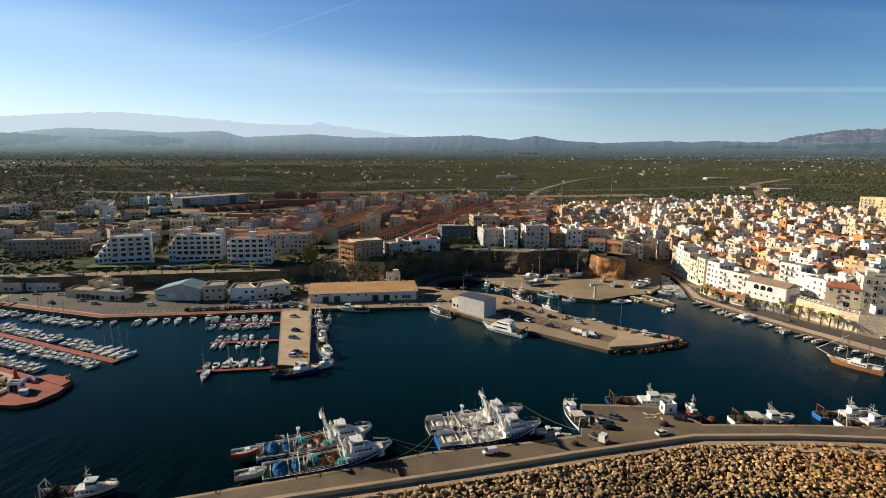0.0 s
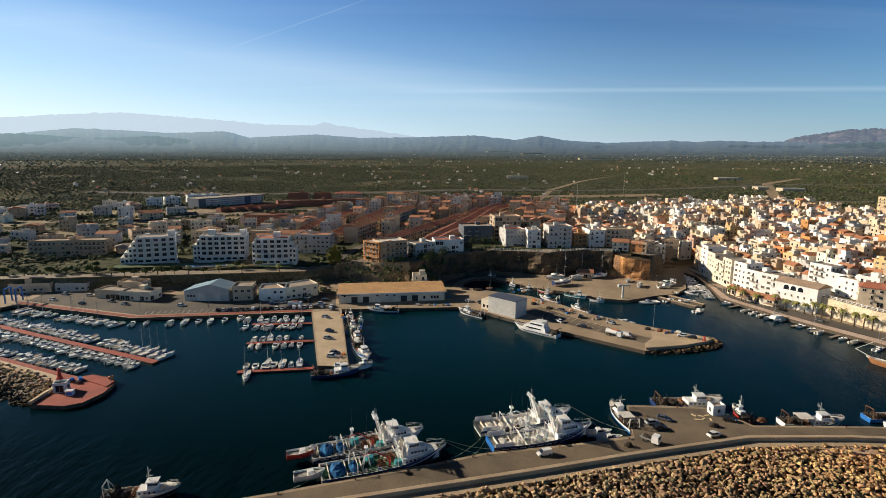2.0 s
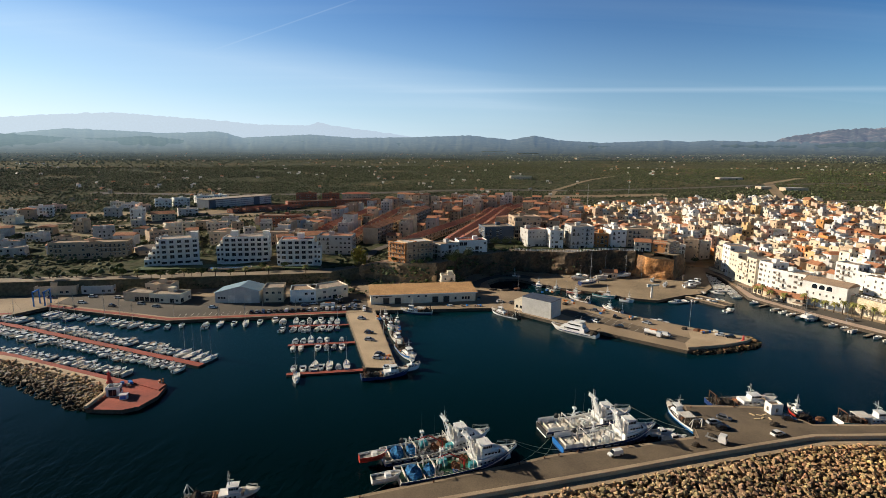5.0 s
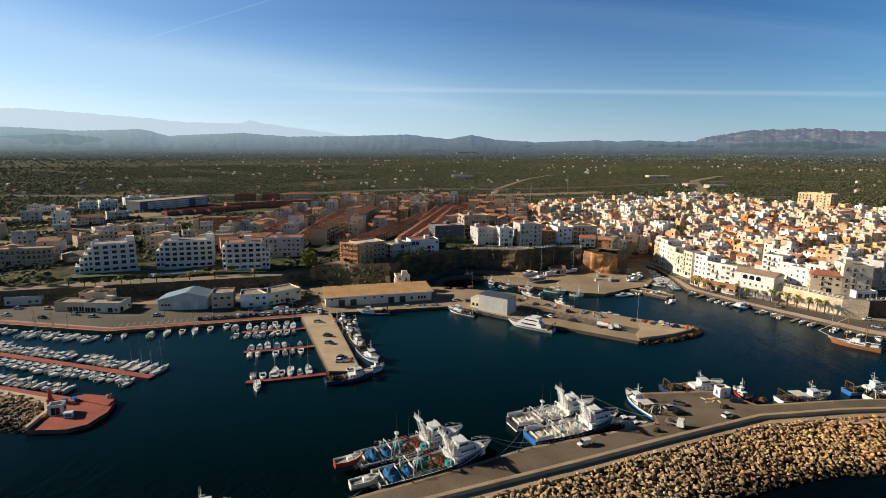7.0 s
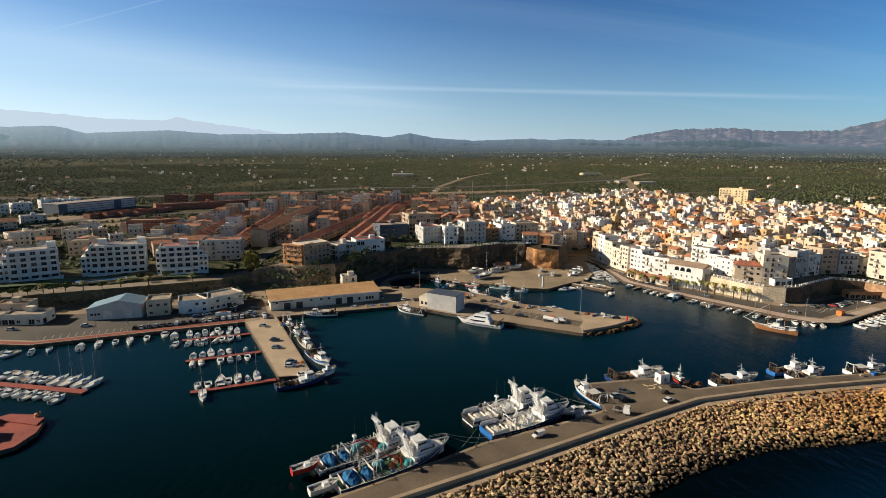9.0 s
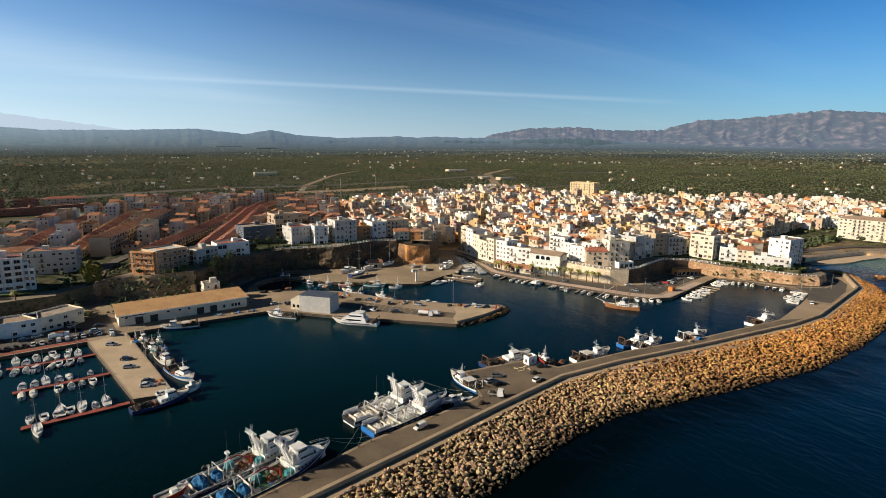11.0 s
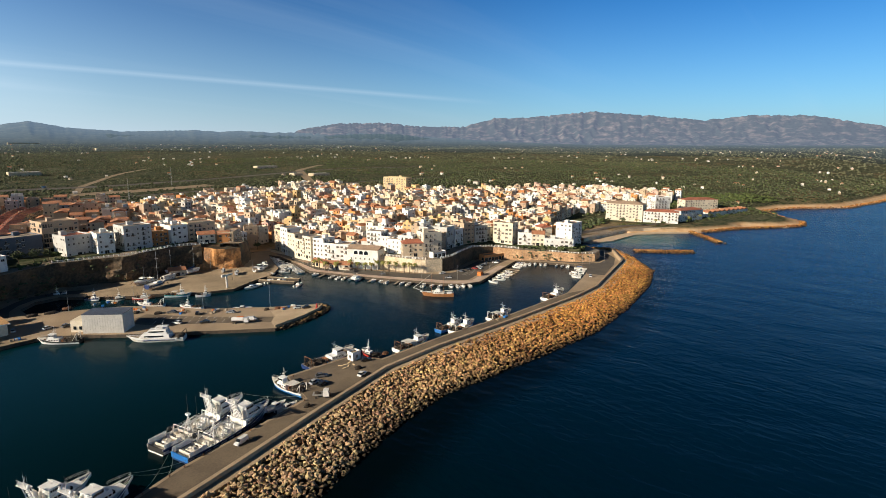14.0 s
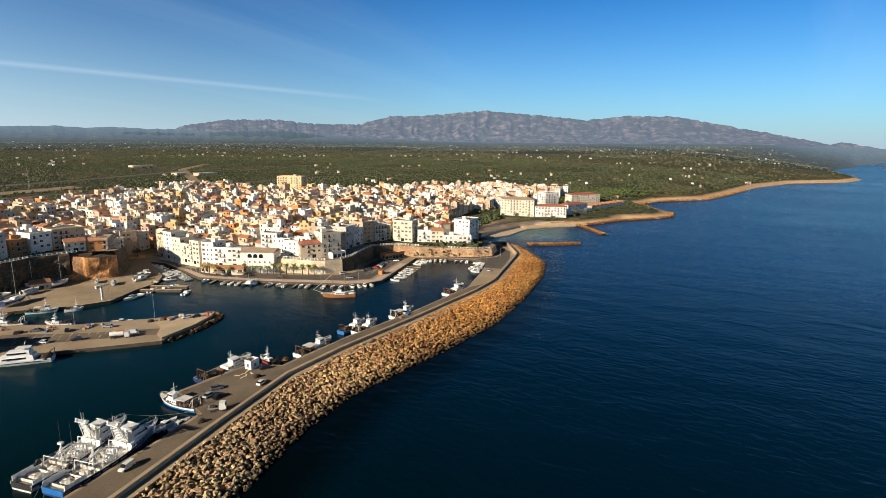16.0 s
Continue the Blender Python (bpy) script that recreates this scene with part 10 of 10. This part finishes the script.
for x, y, k, s in ((272, 219, 2, 0.8), (283, 203, 0, 0.9), (288, 194, 2, 0.8), (262, 236, 2, 0.7), (332, 222, 1, 1.3), (340, 230, 1, 1.3), (350, 238, 1, 1.4), (362, 246, 1, 1.2), (336, 238, 1, 1.2), (420, 262, 1, 1.2), (440, 262, 1, 1.2), (470, 252, 0, 1.2), (488, 238, 1, 1.1), (545, 190, 0, 1.0), (585, 180, 1, 1.1), (600, 178, 0, 1.0), (500, 200, 0, 0.8), (530, 186, 0, 0.8),
                   (322, 196, 0, 0.7), (276, 207, 1, 0.6), (147, 372, 1, 1.0), (143, 370, 1, 1.0), (150, 374, 1, 0.9)):
    plant(TREES[k], x, y, None, s)
for x, y in ((326, 216), (345, 222), (480, 220), (492, 205), (537, 188), (560, 184)):
    plant(PALMS[0], x, y, None, 1.2)

# ---------------------------------------------------------------- scrub, groves and woods
rnd = np.random.default_rng(3)
prot = []
for k in range(6):
    bm = bmesh.new()
    r_ = random.Random(100 + k)
    bmesh.ops.create_icosphere(bm, subdivisions=1, radius=1.0)
    for v in bm.verts:
        v.co *= r_.uniform(0.65, 1.2)
        v.co.z *= 0.8
    prot.append((np.array([v.co[:] for v in bm.verts]), np.array([[v.index for v in f.verts] for f in bm.faces])))
    bm.free()


def clumps(name, xy, z, size, material, label, lobes=2):
    V, Fc, base = [], [], 0
    for i in range(len(xy)):
        v, f = prot[i % 6]
        for j in range(lobes):
            o = rnd.uniform(-0.55, 0.55, 3) * size[i]
            s = size[i] * rnd.uniform(0.5, 0.85)
            V.append(v * [s, s, s * rnd.uniform(0.7, 1.0)] + [xy[i, 0] + o[0], xy[i, 1] + o[1], z[i] + size[i] * 0.55 + 0.4 * abs(o[2])])
            Fc.append(f + base)
            base += len(v)
    V, Fc = np.concatenate(V), np.concatenate(Fc)
    me = bpy.data.meshes.new(name)
    me.from_pydata(V.tolist(), [], Fc.tolist())
    me.materials.append(material)
    me.polygons.foreach_set("use_smooth", np.ones(len(me.polygons), dtype=bool))
    return tagged(new(name, me), label, "trees", "", "stuff")


def town_free(x, y):
    keep_out = in_poly(x, y, TOWN) | in_poly(x, y, WEST)
    for line, r in (([(-16, 366), (34, 540), (60, 592)], 18), ([(-58, 378), (0, 505)], 18), ([(-86, 398), (-48, 520)], 20), ([(-102, 392), (-70, 570)], 18), ([(-128, 420), (-105, 560)], 14), ([(-30, 352), (42, 575)], 14), ([(-215, 330), (-105, 335)], 22), ([(-290, 350), (-240, 355)], 16),
                    ([(500, 225), (600, 190)], 30), ([(600, 190), (690, 170)], 14), ([(0, 380), (110, 372)], 25), ([(-230, 600), (-120, 660)], 30), ([(-290, 580), (-240, 645)], 16), ([(-240, 540), (-190, 600)], 22), ([(-190, 465), (-150, 470)], 18),
                    ([(-335, 424), (-278, 434)], 13), ([(-315, 470), (-262, 484)], 10), ([(-425, 452), (-372, 470)], 14), ([(-232, 505), (-192, 522)], 9), ([(-400, 540), (-345, 548)], 13), ([(60, 690), (130, 700)], 12), ([(330, 640), (400, 650)], 10),
                    ([(-330, 520), (-270, 545), (-215, 540)], 13), ([(-150, 590), (-105, 600)], 20), ([(120, 760), (300, 790)], 12), ([(-500, 720), (-250, 760), (0, 800), (250, 850), (520, 880), (800, 860)], 11),
                    ([(-420, 400), (-330, 455), (-246, 540), (-165, 585), (-84, 640), (-10, 680), (110, 720), (240, 730), (420, 700), (640, 640)], 8), ([(80, 640), (110, 720), (150, 840), (230, 980), (330, 1120)], 7), ([(420, 700), (470, 800), (520, 900), (640, 1000)], 10), ([(-380, 470), (-330, 500), (-260, 500), (-200, 520)], 5)):
        keep_out |= seg_dist(x, y, line) < r
    return ~keep_out


def scatter(n, r0, r1, a0, a1, power=1.0):
    a = np.radians(rnd.uniform(a0, a1, n))
    r = r0 + (r1 - r0) * rnd.random(n) ** power
    return -45 + r * np.sin(a), r * np.cos(a)


x, y = scatter(84000, 330, 1500, -44, 92, 0.72)
x2, y2 = scatter(16000, 480, 1400, -44, 8, 0.8)
x, y = np.concatenate([x, x2]), np.concatenate([y, y2])
dens = np.sin(x / 47 + 1.7 * np.sin(y / 61)) + np.sin(y / 39 + 1.1 * np.sin(x / 53)) + rnd.uniform(-1, 1, len(x))
ok = town_free(x, y) & (dens > np.where(x < 0, -1.15, -1.05))
x, y = x[ok], y[ok]
z = ground_height(x, y)
ok = (z > 6.5)
x, y, z = x[ok], y[ok], z[ok]
size = rnd.uniform(0.9, 2.5, len(x))
half = rnd.random(len(x)) < 0.5
bright = (rnd.random(len(x)) < np.clip((x - 330) / 400, 0, 0.4)) & half
clumps("umbrella_pines", np.stack([x, y], 1)[bright], z[bright], size[bright] * 1.15, M_leaf[0], "bright green umbrella pines near the coast", 1)
half &= ~bright
clumps("grove_trees", np.stack([x, y], 1)[half], z[half], size[half], M_leaf[1], "grey-green olive and carob groves on the plain", 1)
rest = ~half & ~bright
clumps("pine_woods", np.stack([x, y], 1)[rest], z[rest], size[rest] * 1.1, M_leaf[2], "dark green pines and scrub on the plain", 1)
# far trees carry the same painted haze glow as the hills
x, y = scatter(38000, 1350, 4100, -44, 96, 0.85)
dens = np.sin(x / 160 + 1.7 * np.sin(y / 210)) + np.sin(y / 130 + 1.1 * np.sin(x / 170)) + rnd.uniform(-1, 1, len(x))
z = ground_height(x, y)
ok = (z > 5) & (dens > -1.0)
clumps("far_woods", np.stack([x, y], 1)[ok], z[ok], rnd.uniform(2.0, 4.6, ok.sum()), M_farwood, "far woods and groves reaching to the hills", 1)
# bushes on the banks and the cliff
pts = []
for line, w, n, zlo, zhi in (([(-75, 322), (-58, 316), (-36, 311), (-14, 332)], 7, 60, 2, 10), ([(-260, 284), (-186, 296), (-104, 313)], 6, 160, 2, 7.6), ([(-80, 292), (-20, 303)], 5, 90, 1.4, 2.2), ([(-80, 318), (-62, 305), (-40, 308)], 6, 70, 1.5, 3.5), ([(262, 226), (270, 210), (283, 196), (296, 176)], 3.5, 90, 2.5, 8.5), ([(-86, 300), (-92, 320)], 5, 40, 1.5, 6), ([(20, 350), (50, 340), (80, 347)], 5, 30, 1.5, 14), ([(-10, 337), (18, 350)], 6, 40, 1.5, 12)):
    for k in range(n):
        (px, py), (dx, dy) = at_length(line, rnd.random() * length(line) * 0.999)
        o = rnd.uniform(-1, 1)
        pts.append((px - dy * o * w / 2, py + dx * o * w / 2, zlo + (zhi - zlo) * (0.5 + 0.5 * o)))
pts = np.array(pts)
clumps("bank_bushes", pts[:, :2], pts[:, 2] - 0.5, rnd.uniform(0.5, 1.3, len(pts)), M_leaf[2], "dark bushes on the banks and cliff foot")

# denser green round the ravine road, the cliff top and the bank behind the shed
pts = []
for line, w, n, zlo, zhi in (([(-52, 300), (-43, 306), (-33, 310), (-20, 322)], 6, 60, 2, 5), ([(-90, 279), (-86, 289), (-82, 301)], 3, 40, 1.6, 1.8), ([(-76, 325), (-60, 318), (-40, 314)], 5, 50, 6, 12), ([(-34, 322), (-22, 330), (-12, 338)], 8, 60, 9, 15), ([(0, 352), (22, 358), (40, 352)], 6, 50, 14.5, 16.5), ([(60, 350), (92, 356)], 4, 30, 16, 17.5),
                             ([(-96, 330), (-98, 360), (-92, 385)], 6, 50, 8, 12), ([(-70, 345), (-62, 372)], 6, 40, 11, 13), ([(-320, 330), (-230, 340)], 12, 90, 9.5, 11), ([(262, 232), (285, 206), (300, 186)], 5, 50, 8.5, 9.5), ([(318, 200), (345, 222), (372, 236)], 10, 80, 4, 4.5), ([(540, 186), (600, 172), (690, 160)], 10, 90, 4, 6)):
    for k in range(n):
        (px, py), (dx, dy) = at_length(line, rnd.random() * length(line) * 0.999)
        o = rnd.uniform(-1, 1)
        pts.append((px - dy * o * w / 2, py + dx * o * w / 2, zlo + (zhi - zlo) * (0.5 + 0.5 * o)))
pts = np.array(pts)
pick = rnd.random(len(pts)) < 0.5
clumps("bank_trees", pts[pick, :2], pts[pick, 2] - 0.3, rnd.uniform(0.8, 1.9, pick.sum()), M_leaf[2], "dark green shrubs and low trees by the cliff and roads")
clumps("bank_shrubs", pts[~pick, :2], pts[~pick, 2] - 0.3, rnd.uniform(0.6, 1.5, (~pick).sum()), M_leaf[0], "bright green shrubs by the cliff and roads")
# pine belt behind the beach hotels and trees along the beach road
px, py, ps = [], [], []
for line, w, n, lo, hi in (([(560, 275), (640, 262), (720, 240), (800, 215), (860, 190)], 60, 900, 1.6, 3.4), ([(330, 212), (352, 232), (395, 250), (470, 258)], 18, 170, 1.0, 2.2), ([(470, 236), (490, 224), (500, 212)], 6, 40, 0.8, 1.6), ([(575, 182), (640, 172), (700, 165)], 10, 90, 0.8, 1.8), ([(268, 222), (284, 206), (300, 188), (318, 188)], 5, 70, 0.6, 1.2)):
    for k in range(n):
        (qx, qy), (dx, dy) = at_length(line, rnd.random() * length(line) * 0.999)
        o = rnd.uniform(-1, 1) * w / 2
        px.append(qx - dy * o)
        py.append(qy + dx * o)
        ps.append(rnd.uniform(lo, hi))
px, py, ps = np.array(px), np.array(py), np.array(ps)
pz = ground_height(px, py)
land = pz > 2.5
gx_, gy_ = rnd.uniform(-400, -112, 1500), rnd.uniform(342, 520, 1500)
gz_ = ground_height(gx_, gy_)
shade = town_free(gx_, gy_) & (np.sin(gx_ / 23 + 1.4 * np.sin(gy_ / 31)) + rnd.uniform(-1, 1, 1500) > 0.0)
clumps("garden_trees", np.stack([gx_, gy_], 1)[shade], gz_[shade], rnd.uniform(1.3, 2.7, shade.sum()), M_leaf[2], "dark green garden trees between villas behind the hotels")
bx_, by_ = [], []
for k in range(150):
    (qx, qy), (dx, dy) = at_length([(340, 226), (380, 246), (440, 258), (492, 262)], rnd.random() * 160)
    o = rnd.uniform(-10, 12)
    bx_.append(qx - dy * o)
    by_.append(qy + dx * o)
bx_, by_ = np.array(bx_), np.array(by_)
clumps("beach_road_trees", np.stack([bx_, by_], 1), ground_height(bx_, by_), rnd.uniform(1.4, 2.8, 150), M_leaf[2], "dark green trees along the beach road")
clumps("shore_pines", np.stack([px, py], 1)[land], pz[land], ps[land], M_leaf[0], "dense green pines behind the beach hotels")
# winch gear, a plant box and a small store on the red marina platform
ob = thing("mooring_winch", -129.0, 172.5, 1.35, 0.5, "orange and grey mooring winch on the red platform", "winch")
g = Geo()
g.box(0, 0, 0, 1.8, 1.2, 0.3)
g.make("bed", [M_steel], ob)
g = Geo()
g.cyl((-0.3, -0.6, 0.75), (-0.3, 0.6, 0.75), 0.45, n=10)
g.make("drum", [M_orange], ob)
g = Geo()
g.box(0.6, 0, 0.3, 0.5, 0.8, 1.1, taper=0.8)
g.make("motor_housing", [M_orange], ob)
ob = thing("platform_store", -134.8, 160.6, 1.35, 0.2, "small white store box with blue front on the platform", "store box")
g = Geo()
g.box(0, 0, 0, 2.2, 1.6, 1.5)
g.make("body", [M_wall["white"]], ob)
g = Geo()
g.box(0, -0.82, 0.2, 1.7, 0.06, 1.0)
g.make("front_panel", [M_blue], ob)
g = Geo()
g.box(0, 0, 1.5, 2.5, 1.9, 0.12)
g.make("roof", [M_white], ob)
